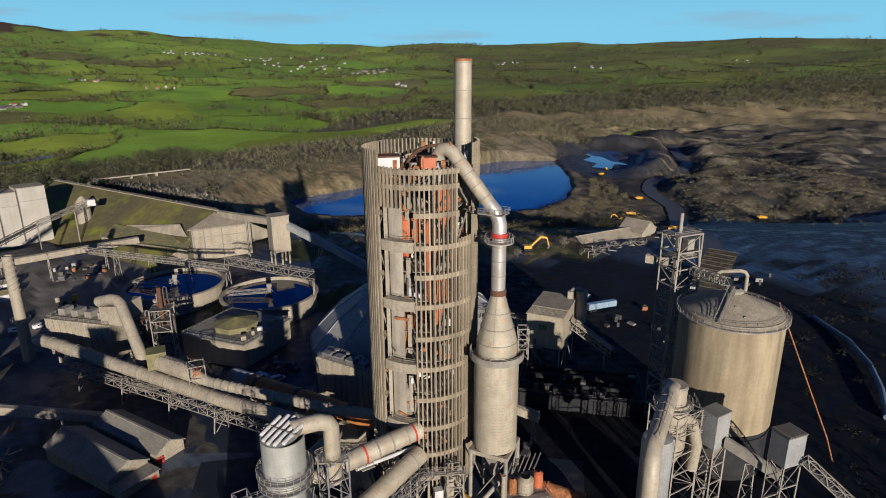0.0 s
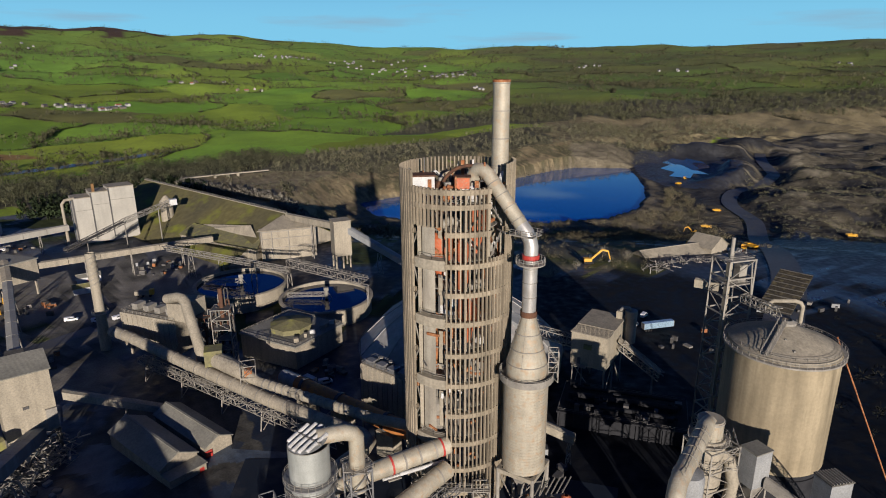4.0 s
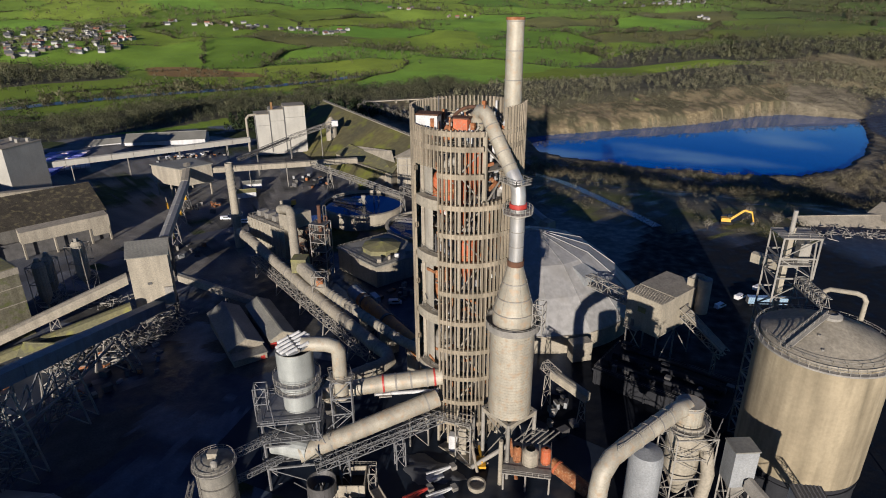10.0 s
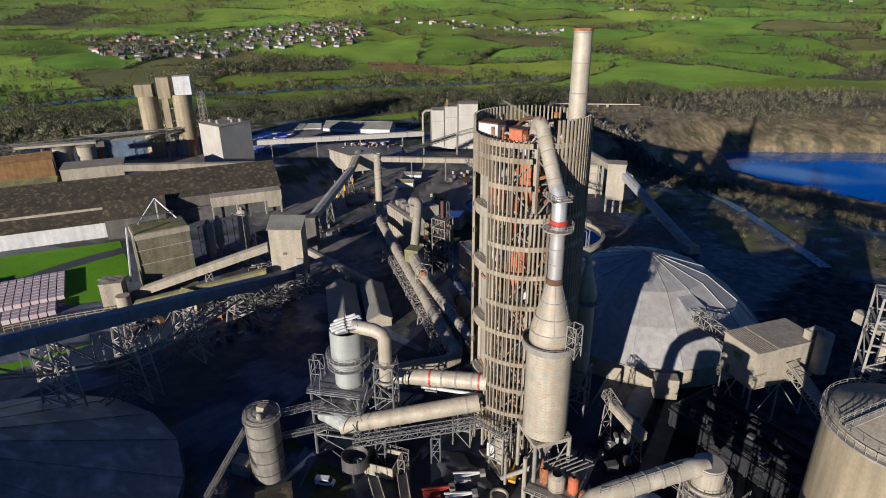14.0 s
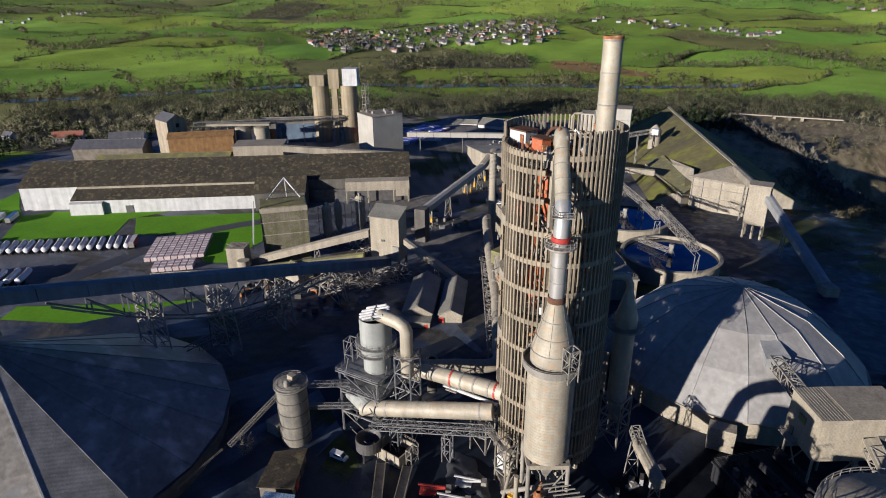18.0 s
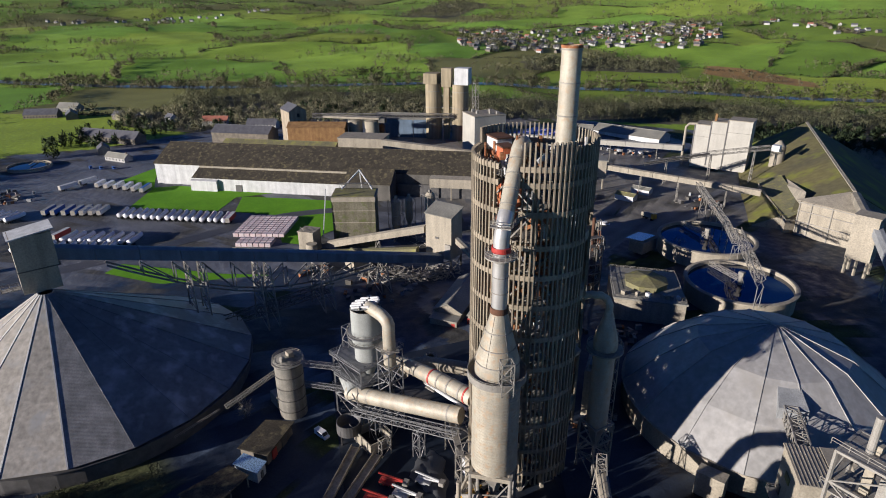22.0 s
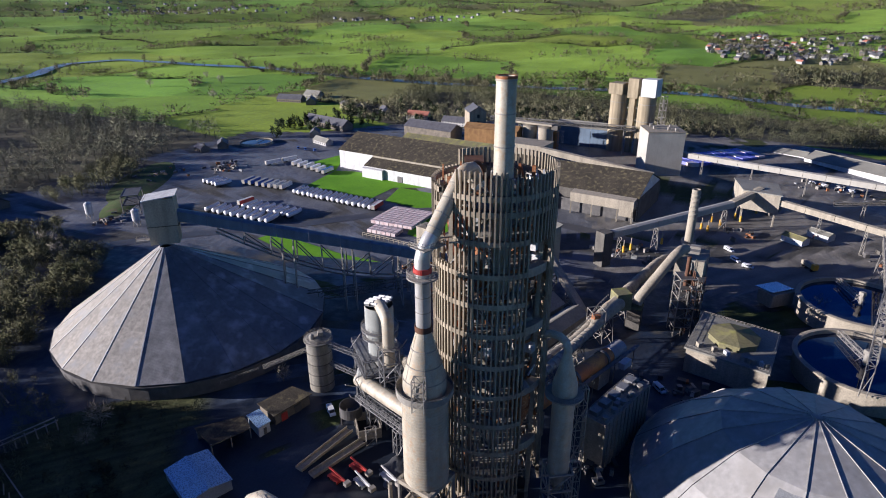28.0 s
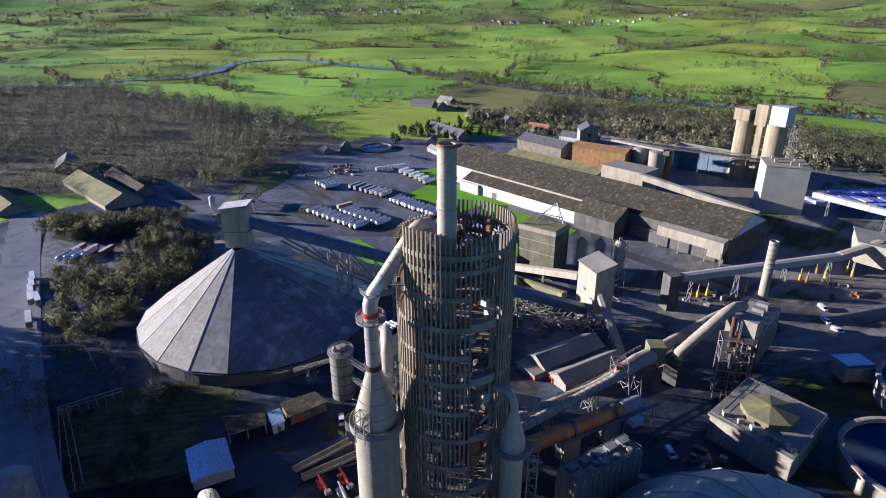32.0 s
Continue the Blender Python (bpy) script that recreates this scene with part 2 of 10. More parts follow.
GLASS = mat("dark_glass", (0.02, 0.025, 0.03), (0.03, 0.035, 0.04), 1.0, 0.1, rvar=0.05)
BARK = mat("bark", (0.12, 0.095, 0.07), (0.08, 0.065, 0.05), 1.0, 0.95)
TWIG = mat("bare_twigs", (0.36, 0.335, 0.205), (0.20, 0.195, 0.115), 0.035, 0.95, fine=0.5, dirt=(0.12, 0.12, 0.06))
TWIGP = mat("pale_scrub", (0.42, 0.39, 0.32), (0.28, 0.255, 0.20), 0.03, 0.95)
WOODA = mat("pale_winter_wood", (0.19, 0.192, 0.13), (0.105, 0.112, 0.08), 0.02, 0.95, fine=0.5)
HTREE = mat("field_trees", (0.20, 0.185, 0.105), (0.11, 0.108, 0.062), 0.02, 0.95, fine=0.5)
HEDGE = mat("hedge_twigs", (0.10, 0.092, 0.055), (0.055, 0.06, 0.034), 0.02, 0.95)
# Bramble tone darkened to hold the shade beyond the silo.
SHADESCRUB = mat("shade_tone_scrub", (0.03, 0.029, 0.022), (0.016, 0.018, 0.014), 0.05, 0.95)
BRAMBLE = mat("bramble", (0.085, 0.08, 0.048), (0.04, 0.044, 0.026), 0.05, 0.95)
EVERG = mat("evergreen", (0.035, 0.055, 0.025), (0.05, 0.07, 0.03), 0.05, 0.95)
LAWN = mat("lawn_grass", (0.15, 0.36, 0.015), (0.11, 0.29, 0.013), 0.06, 0.95, fine=0.3)
ROUGHG = mat("rough_grass", (0.10, 0.15, 0.045), (0.08, 0.10, 0.045), 0.05, 0.95, dirt=(0.12, 0.10, 0.06))
# Blue of the sky reflected on wet ground is put into this base.
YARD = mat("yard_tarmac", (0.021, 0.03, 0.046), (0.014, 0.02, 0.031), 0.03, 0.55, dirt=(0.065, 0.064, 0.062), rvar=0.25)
ROADM = mat("dusty_road", (0.085, 0.087, 0.09), (0.05, 0.053, 0.057), 0.03, 0.55, rvar=0.2)
PALEROAD = mat("pale_wet_road", (0.20, 0.205, 0.21), (0.13, 0.135, 0.14), 0.05, 0.5, fine=0.25, rvar=0.2, dirt=(0.09, 0.092, 0.095))
WETM = mat("wet_track", (0.075, 0.08, 0.085), (0.04, 0.043, 0.047), 0.06, 0.3, rvar=0.2, dirt=(0.05, 0.05, 0.05))
WALLV = mat("render_white", (0.55, 0.54, 0.50), (0.42, 0.41, 0.38), 0.2, 0.8, isl=0.5)


def water_mat(name, col, rough=0.03, ior=1.5):
    m = bpy.data.materials.new(name)
    m.use_nodes = True
    n, l = m.node_tree.nodes, m.node_tree.links
    bs = n["Principled BSDF"]
    bs.inputs["Base Color"].default_value = (*col, 1)
    bs.inputs["Roughness"].default_value = rough
    bs.inputs["IOR"].default_value = ior
    t = n.new("ShaderNodeTexNoise")
    t.inputs["Scale"].default_value, t.inputs["Detail"].default_value = 0.5, 4.0
    g = n.new("ShaderNodeNewGeometry")
    l.new(g.outputs["Position"], t.inputs["Vector"])
    b = n.new("ShaderNodeBump")
    b.inputs["Strength"].default_value, b.inputs["Distance"].default_value = 0.08, 0.05
    l.new(t.outputs["Fac"], b.inputs["Height"])
    l.new(b.outputs["Normal"], bs.inputs["Normal"])
    return m


# Blue base colour carries part of the sky's reflection.
WATER = water_mat("quarry_water", (0.0004, 0.09, 0.31), 0.02, 1.6)
RIVER = water_mat("river_water", (0.13, 0.14, 0.14), 0.3)
TANKWATER = water_mat("tank_water", (0.003, 0.012, 0.035))

# ---- mesh tools ----
ORIG = {}


class MB:
    """Collects faces in world metres; obj() links them as one mesh under a thing."""

    def __init__(self):
        self.v, self.f = [], []

    def poly(self, pts, faces):
        b = len(self.v)
        self.v += [tuple(p) for p in pts]
        self.f += [tuple(b + i for i in q) for q in faces]
        return self

    def box(self, c, s, rz=0.0):
        hx, hy, hz = s[0] / 2, s[1] / 2, s[2] / 2
        ca, sa = math.cos(radians(rz)), math.sin(radians(rz))
        pts = []
        for z in (-hz, hz):
            for x, y in ((-hx, -hy), (hx, -hy), (hx, hy), (-hx, hy)):
                pts.append((c[0] + ca * x - sa * y, c[1] + sa * x + ca * y, c[2] + z))
        return self.poly(pts, ((3, 2, 1, 0), (4, 5, 6, 7), (0, 1, 5, 4), (1, 2, 6, 5), (2, 3, 7, 6), (3, 0, 4, 7)))

    def beam(self, p, q, w, h=None):
        h = h or w
        p, q = Vector(p), Vector(q)
        d = (q - p).normalized()
        up = Vector((0, 0, 1)) if abs(d.z) < 0.95 else Vector((0, 1, 0))
        s = d.cross(up).normalized() * (w / 2)
        u = s.cross(d).normalized() * (h / 2)
        pts = [p - s - u, p + s - u, p + s + u, p - s + u, q - s - u, q + s - u, q + s + u, q - s + u]
        return self.poly(pts, ((0, 1, 2, 3), (7, 6, 5, 4), (4, 5, 1, 0), (5, 6, 2, 1), (6, 7, 3, 2), (7, 4, 0, 3)))

    def cyl(self, p, q, r0, r1=None, n=24, cap=True):
        r1 = r0 if r1 is None else r1
        p, q = Vector(p), Vector(q)
        d = (q - p).normalized()
        up = Vector((0, 0, 1)) if abs(d.z) < 0.95 else Vector((1, 0, 0))
        s = d.cross(up).normalized()
        u = s.cross(d).normalized()
        pts = []
        for c, r in ((p, r0), (q, r1)):
            for i in range(n):
                a = 2 * math.pi * i / n
                pts.append(c + s * (r * math.cos(a)) + u * (r * math.sin(a)))
        fs = [(i, (i + 1) % n, n + (i + 1) % n, n + i) for i in range(n)]
        if cap:
            fs += [tuple(range(n - 1, -1, -1)), tuple(range(n, 2 * n))]
        return self.poly(pts, [tuple(reversed(f)) for f in fs])

    def tube(self, path, r, n=16, cap=True):
        """A pipe along a polyline, mitred at its bends."""
        path = [Vector(p) for p in path]
        rs = r if isinstance(r, (list, tuple)) else [r] * len(path)
        pts, prev = [], None
        for i, p in enumerate(path):
            a = (path[i] - path[i - 1]).normalized() if i else (path[1] - path[0]).normalized()
            b = (path[i + 1] - path[i]).normalized() if i < len(path) - 1 else a
            t = (a + b).normalized()
            if prev is None:
                up = Vector((0, 0, 1)) if abs(t.z) < 0.9 else Vector((1, 0, 0))
                s = t.cross(up).normalized()
            else:
                s = (prev - t * prev.dot(t)).normalized()
            prev = s
            u = s.cross(t).normalized()
            k = 1 / max(0.6, t.dot(b))
            for j in range(n):
                g = 2 * math.pi * j / n
                pts.append(p + s * (rs[i] * math.cos(g)) + u * (rs[i] * k * math.sin(g)) if i in (0, len(path) - 1) else p + (s * math.cos(g) + u * math.sin(g)) * rs[i])
        fs = []
        for i in range(len(path) - 1):
            for j in range(n):
                fs.append((i * n + j, i * n + (j + 1) % n, (i + 1) * n + (j + 1) % n, (i + 1) * n + j))
        if cap:
            fs += [tuple(range(n - 1, -1, -1)), tuple(range((len(path) - 1) * n, len(path) * n))]
        return self.poly(pts, fs)

    def lathe(self, c, prof, n=40, a0=0.0, a1=360.0):
        """A turned body about the upright through c; prof: (radius, z) from below."""
        full = abs(a1 - a0 - 360) < 1e-6
        m = n if full else n + 1
        pts = []
        for r, z in prof:
            for i in range(m):
                a = radians(a0 + (a1 - a0) * i / n)
                pts.append((c[0] + r * math.cos(a), c[1] + r * math.sin(a), z))
        fs = []
        for k in range(len(prof) - 1):
            for i in range(n):
                j = (i + 1) % m
                fs.append((k * m + i, k * m + j, (k + 1) * m + j, (k + 1) * m + i))
        return self.poly(pts, fs)

    def prism(self, pts2, z0, z1):
        n = len(pts2)
        z1s = z1 if isinstance(z1, (list, tuple)) else [z1] * n
        pts = [(x, y, z0) for x, y in pts2] + [(x, y, z) for (x, y), z in zip(pts2, z1s)]
        fs = [(i, (i + 1) % n, n + (i + 1) % n, n + i) for i in range(n)] + [tuple(range(n - 1, -1, -1)), tuple(range(n, 2 * n))]
        return self.poly(pts, fs)

    def slab(self, quad, t):
        """A sheet of thickness t under the four points."""
        q = [Vector(p) for p in quad]
        nn = (q[1] - q[0]).cross(q[2] - q[0]).normalized()
        if nn.z < 0:
            q.reverse()
            nn = -nn
        lo = [p - nn * t for p in q]
        return self.poly(q + lo, ((0, 1, 2, 3), (7, 6, 5, 4), (0, 4, 5, 1), (1, 5, 6, 2), (2, 6, 7, 3), (3, 7, 4, 0)))

    def obj(self, name, m, parent=None, label="", smooth=False):
        o = ORIG.get(parent, Vector((0, 0, 0))) if parent else Vector((0, 0, 0))
        me = bpy.data.meshes.new(name)
        me.from_pydata([(x - o[0], y - o[1], z - o[2]) for x, y, z in self.v], [], self.f)
        me.materials.append(m)
        if smooth:
            me.shade_smooth()
            me.set_sharp_from_angle(angle=radians(40))
        me.update()
        ob = new(name, me)
        if parent:
            ob.parent = parent
            ORIG[ob] = o
        if label:
            tagged(ob, label)
        return ob


def thing(name, loc, label, category, group="", kind=""):
    ob = new(name)
    ob.empty_display_size = 0.5
    ob.location = loc
    ORIG[ob] = Vector(loc)
    return tagged(ob, label, category, group, kind)


def lerp(p, q, t):
    return tuple(a + (b - a) * t for a, b in zip(p, q))


def ring_rail(c, r, z, parent, n=24, h=1.1, m=None, a0=0, a1=360, w=0.09):
    """A round handrail of posts and two rails."""
    b = MB()
    k = max(2, int(n * (a1 - a0) / 360))
    ps = [(c[0] + r * math.cos(radians(a0 + (a1 - a0) * i / k)), c[1] + r * math.sin(radians(a0 + (a1 - a0) * i / k)), z) for i in range(k + 1)]
    for i in range(k):
        p, q = ps[i], ps[i + 1]
        b.beam(p, (p[0], p[1], z + h), w)
        for f in (0.55, 1.0):
            b.beam((p[0], p[1], z + h * f), (q[0], q[1], z + h * f), w)
    return b.obj("handrail", m or STEEL, parent)


def rail(path, parent, h=1.1, step=2.5, w=0.09, m=None):
    b = MB()
    for p, q in zip(path, path[1:]):
        L = (Vector(q) - Vector(p)).length
        k = max(1, round(L / step))
        for i in range(k + 1):
            a = lerp(p, q, i / k)
            b.beam(a, (a[0], a[1], a[2] + h), w)
        for f in (0.55, 1.0):
            b.beam((p[0], p[1], p[2] + h * f), (q[0], q[1], q[2] + h * f), w)
    return b.obj("handrail", m or STEEL, parent)


def lattice(p, q, w, h, parent, n=8, t=0.3, m=None, m2=None):
    """A box girder from p to q (its lower middle line): four chords and the bracing of each side."""
    m = m or STEEL
    p, q = Vector(p), Vector(q)
    d = (q - p).normalized()
    side = d.cross(Vector((0, 0, 1)))
    side = side.normalized() * (w / 2) if side.length > 0.05 else Vector((w / 2, 0, 0))
    up = side.cross(d).normalized() * h
    if up.z < 0 and abs(d.z) < 0.95:
        up = -up
    cs = []
    for s in (-1, 1):
        for u in (0, 1):
            o = side * s + up * u
            MB().beam(p + o, q + o, t).obj("chord", m, parent)
            cs.append(o)
    for a, bb in ((0, 1), (2, 3), (1, 3), (0, 2)):
        for i in range(n):
            x, y = p.lerp(q, i / n), p.lerp(q, (i + 1) / n)
            MB().beam(x + cs[a], x + cs[bb], t * 0.6).obj("strut", m2 or m, parent)
            MB().beam(x + cs[a if i % 2 else bb], y + cs[bb if i % 2 else a], t * 0.6).obj("brace", m2 or m, parent)


def frame_tower(cx, cy, wx, wy, z0, z1, parent, levels=5, t=0.35, rz=0.0, m=None, floors=False):
    """An upright steel frame of four legs, with rings of beams and crossed braces."""
    m = m or STEEL
    ca, sa = math.cos(radians(rz)), math.sin(radians(rz))
    cs = [(cx + ca * x - sa * y, cy + sa * x + ca * y) for x, y in ((-wx / 2, -wy / 2), (wx / 2, -wy / 2), (wx / 2, wy / 2), (-wx / 2, wy / 2))]
    for x, y in cs:
        MB().beam((x, y, z0), (x, y, z1), t).obj("leg", m, parent)
    for k in range(levels):
        za, zb = z0 + (z1 - z0) * k / levels, z0 + (z1 - z0) * (k + 1) / levels
        for i in range(4):
            p, q = cs[i], cs[(i + 1) % 4]
            if (i + k) % 2:
                p, q = q, p
            MB().beam((*q, za), (*p, zb), t * 0.5).obj("brace", m, parent)
        g = t * 0.64 / math.hypot(wx / 2, wy / 2)
        ring = [(cx + (x - cx) * (1 + e), cy + (y - cy) * (1 + e), zb + h) for h in (-0.45 * t, 0.45 * t) for e in (-g, g) for x, y in cs]
        sides = [(i, (i + 1) % 4) for i in range(4)]
        faces = [f for i, j in sides for f in ((i, 4 + i, 4 + j, j), (8 + i, 8 + j, 12 + j, 12 + i), (4 + i, 12 + i, 12 + j, 4 + j), (i, j, 8 + j, 8 + i))]
        MB().poly(ring, faces).obj("ring_beam", m, parent)
        if floors:
            MB().prism(cs, zb - 0.12, zb + 0.05).obj("grating", DSTEEL, parent)


def gable(T, p0, p1, width, z0, ze, zr, wall, roof, over=0.6, t=0.25, skew=0.0):
    """A gabled shed: p0, p1 are the ends of its ridge in plan; skew moves the ridge off the middle."""
    a, b = Vector((*p0, 0)), Vector((*p1, 0))
    d = (b - a).normalized()
    n = Vector((-d.y, d.x, 0))
    w0, w1 = width / 2 - skew, width / 2 + skew
    body = MB()
    P = []
    for e in (a, b):
        P += [(e - n * w0), (e + n * w1), e]
    pts = []
    for k in (0, 3):
        pts += [(P[k].x, P[k].y, z0), (P[k + 1].x, P[k + 1].y, z0), (P[k + 1].x, P[k + 1].y, ze), (P[k + 2].x, P[k + 2].y, zr), (P[k].x, P[k].y, ze)]
    body.poly(pts, ((0, 1, 2, 3, 4), (9, 8, 7, 6, 5), (0, 4, 9, 5), (1, 6, 7, 2)))
    body.obj("wall", wall, T)
    a2, b2 = a - d * over, b + d * over
    for s, w in ((-1, w0), (1, w1)):
        k = over / w
        dz = (zr - ze) * k
        e0, e1 = a2 + n * s * (w + over), b2 + n * s * (w + over)
        MB().slab([(a2.x, a2.y, zr + t), (b2.x, b2.y, zr + t), (e1.x, e1.y, ze - dz + t), (e0.x, e0.y, ze - dz + t)], t).obj("roof", roof, T)
    MB().beam((a2.x, a2.y, zr + t), (b2.x, b2.y, zr + t), 0.7, 0.3).obj("ridge_cap", roof, T)


def tilted_box(T, name, p, q, w, h, m, label=""):
    """A closed gallery from p to q (middle of its floor)."""
    p, q = Vector(p), Vector(q)
    d = (q - p).normalized()
    s = d.cross(Vector((0, 0, 1))).normalized() * (w / 2)
    up = Vector((0, 0, h))
    rg = Vector((0, 0, h * 1.12))
    pts = []
    for e in (p, q):
        pts += [e - s, e + s, e + s + up, e + rg, e - s + up]
    return MB().poly(pts, ((0, 1, 2, 3, 4), (9, 8, 7, 6, 5), (0, 5, 6, 1), (1, 6, 7, 2), (2, 7, 8, 3), (3, 8, 9, 4), (4, 9, 5, 0))).obj(name, m, T, label)


def trestle(T, x, y, z0, z1, rz, w=4.0, t=0.35, m=None):
    """A pair of splayed legs under a gallery."""
    ca, sa = math.cos(radians(rz)), math.sin(radians(rz))
    m = m or STEEL
    for s in (-1, 1):
        MB().beam((x + ca * s * w * 0.75, y + sa * s * w * 0.75, z0), (x + ca * s * w * 0.4, y + sa * s * w * 0.4, z1), t).obj("leg", m, T)
    k = max(2, int((z1 - z0) / 5))
    for i in range(k):
        fa, fb = i / k, (i + 1) / k
        wa, wb = w * (0.75 - 0.35 * fa), w * (0.75 - 0.35 * fb)
        za, zb = z0 + (z1 - z0) * fa, z0 + (z1 - z0) * fb
        MB().beam((x + ca * wa, y + sa * wa, za), (x - ca * wb, y - sa * wb, zb), t * 0.6).obj("brace", m, T)
        MB().beam((x - ca * wa, y - sa * wa, za), (x + ca * wb, y + sa * wb, zb), t * 0.6).obj("brace", m, T)
        MB().beam((x + ca * wb, y + sa * wb, zb), (x - ca * wb, y - sa * wb, zb), t * 0.6).obj("crossbeam", m, T)

# ---- lie of the land ----
def smooth(v, a, b):
    t = np.clip((v - a) / (b - a), 0, 1)
    return t * t * (3 - 2 * t)


def inside(x, y, poly):
    """Which of the points lie in the polygon."""
    r = np.zeros(np.shape(x), bool)
    n = len(poly)
    for i in range(n):
        (x0, y0), (x1, y1) = poly[i], poly[(i + 1) % n]
        if y0 != y1:
            r ^= ((y0 > y) != (y1 > y)) & (x < (x1 - x0) * (y - y0) / (y1 - y0) + x0)
    return r


def wob(x, y, s, k=0.0):
    """Slow waves of about s metres, between -1 and 1."""
    a, b = x / s * 6.28, y / s * 6.28
    return (np.sin(a + 1.3 * np.sin(b * 0.7 + k) + k) * np.cos(b * 0.9 + 0.8 * np.sin(a * 0.6 + 2 * k)) + 0.5 * np.sin(a * 2.3 + b * 1.7 + 3 * k)) / 1.5


def grain(x, y, s, k=0.0):
    """Lattice noise of about s metres, between 0 and 1."""
    u, v = x / s + 37.3 * k, y / s - 19.7 * k
    i, j = np.floor(u), np.floor(v)
    a, b = u - i, v - j
    a, b = a * a * (3 - 2 * a), b * b * (3 - 2 * b)

    def h(p, q):
        n = np.sin(p * 127.1 + q * 311.7 + 7.1 * k) * 43758.5453
        return n - np.floor(n)

    return (h(i, j) * (1 - a) + h(i + 1, j) * a) * (1 - b) + (h(i, j + 1) * (1 - a) + h(i + 1, j + 1) * a) * b


def crags(x, y, s, k=0.0):
    """Sharp broken ridges."""
    return sum((1 - np.abs(2 * grain(x, y, s / 2 ** o, k + o) - 1)) * 0.5 ** o for o in range(3)) / 1.75


POND = [(-92, 612), (-20, 620), (40, 616), (100, 640), (140, 690), (165, 770), (176, 850), (180, 985), (95, 985), (60, 955), (-20, 850), (-100, 775), (-182, 692), (-140, 625)]
SKYLINE = ((-180, 1.0), (-70, 1.4), (13, 1.4), (19, 1.9), (27, 2.4), (35, 2.9), (46, 2.95), (54, 3.1), (66, 1.7), (80, 1.0), (150, 0.9), (180, 1.0))


HAUL = [(120, 250), (160, 340), (178, 410), (218, 540), (250, 640), (246, 720), (272, 790), (330, 840), (372, 920), (392, 1030), (420, 1120)]
# Unseen banks, added with their wood to throw shade over the yard.
SHADEBANK = ((150, -150, 150, 75), (330, -20, 95, 150), (78, -98, 60, 52))


def from_line(x, y, line):
    """Distance from a line of points."""
    d = np.full(np.shape(x), 1e9)
    for (x0, y0), (x1, y1) in zip(line, line[1:]):
        t = np.clip(((x - x0) * (x1 - x0) + (y - y0) * (y1 - y0)) / ((x1 - x0) ** 2 + (y1 - y0) ** 2), 0, 1)
        d = np.minimum(d, np.hypot(x - x0 - t * (x1 - x0), y - y0 - t * (y1 - y0)))
    return d


def land(x, y):
    """Height of the ground."""
    x, y = np.asarray(x, float), np.asarray(y, float)
    r = np.hypot(x + 60, y - 100)
    yaw = np.degrees(np.arctan2(-x, y))
    top = 115 + 4700 * np.tan(np.radians(np.interp(yaw, [a for a, _ in SKYLINE], [b for _, b in SKYLINE])))
    base = -5 - 3 * smooth(-x, 60, 170) - 5 * smooth(-x, 430, 620) - 4 * smooth(-x, 640, 900)
    base = base - 6 * smooth(y, 330, 460) - 6 * smooth(y, 460, 900)
    s = np.clip((r - 900) / 3800, 0, 1)
    h = base + (top - base) * s ** 1.5
    h = h + smooth(r, 650, 1500) * (7 * wob(x, y, 900) + 3.5 * wob(x, y, 370, 1.0)) + smooth(r, 1500, 3500) * 22 * wob(x, y, 1900, 2.0)
    q = smooth(x, -235, -170) * (1 - smooth(x, 1000, 1500)) * smooth(y, 385, 600) * (1 - smooth(y, 1350, 1800))
    q = q * smooth(y - 0.86 * (x + 190) - 600 * 0, -2000, -1900)
    rise = y - (700 + (x + 185) * 0.82) + 14 * wob(x, y, 260, 0.6) + 5 * (crags(x, y, 60, 1.3) - 0.5)
    step = 0.42 * smooth(rise, -8, 44) + 0.2 * smooth(rise, 30, 80) + 0.38 * smooth(rise, 70, 150)
    step = step + 0.06 * (crags(x, y, 25, 2.4) - 0.55) * smooth(rise, -4, 14) * (1 - smooth(rise, 90, 135))
    back = 1 - step * (1 - smooth(x, 150, 300))
    q = q * back
    heap = smooth(x, 190, 320) * (10 + 10 * wob(x, y, 330, 0.5) + 20 * (crags(x, 1.5 * y + 0.5 * x, 130, 1.7) - 0.5) + 9 * (crags(x, 1.6 * y + 0.5 * x, 36, 0.3) - 0.5)) * smooth(y, 420, 640)
    rough = 6 * (crags(x, y, 55, 0.9) - 0.5)
    way = 1 - smooth(from_line(x, y, HAUL), 11, 34)
    fl = -47 + heap * (1 - 0.75 * way) + rough * (1 - way)
    pool = smooth(1.3 - np.hypot((x - 262 - 0.12 * (y - 985)) / 48, (y - 985) / 118), 0, 0.45)
    fl = fl * (1 - pool) - 46.2 * pool
    h = h * (1 - q) + fl * q
    for ex, ey, ea, eb in SHADEBANK:
        h = h + 15 * smooth(1.25 - np.hypot((x - ex) / ea, (y - ey) / eb), 0, 0.6)
    dp = inside(x, y, POND)
    bank = np.exp(-((x + 262) / 60) ** 2 - ((y - 650) / 75) ** 2)
    return np.where(dp, -54.0, h - 5 * bank + 4 * bank * crags(x, y, 40, 2.2))

WOOD_A = [(-487, -953), (-563, -795), (-493, -438), (-456, -291), (-400, -172), (-330, -182), (-274, -200), (-209, -185), (-120, -300), (-60, -500), (-100, -950)]
WOOD_B = [(-40, -102), (-63, -114), (-80, -95), (-104, -118), (-128, -120), (-131, -92), (-120, -66), (-72, -46), (-48, -40), (-18, -30), (-14, -48), (-24, -72)]
WOOD_C = [(-87, -186), (-112, -194), (-128, -166), (-146, -161), (-162, -138), (-150, -118), (-128, -126), (-108, -134), (-88, -154)]
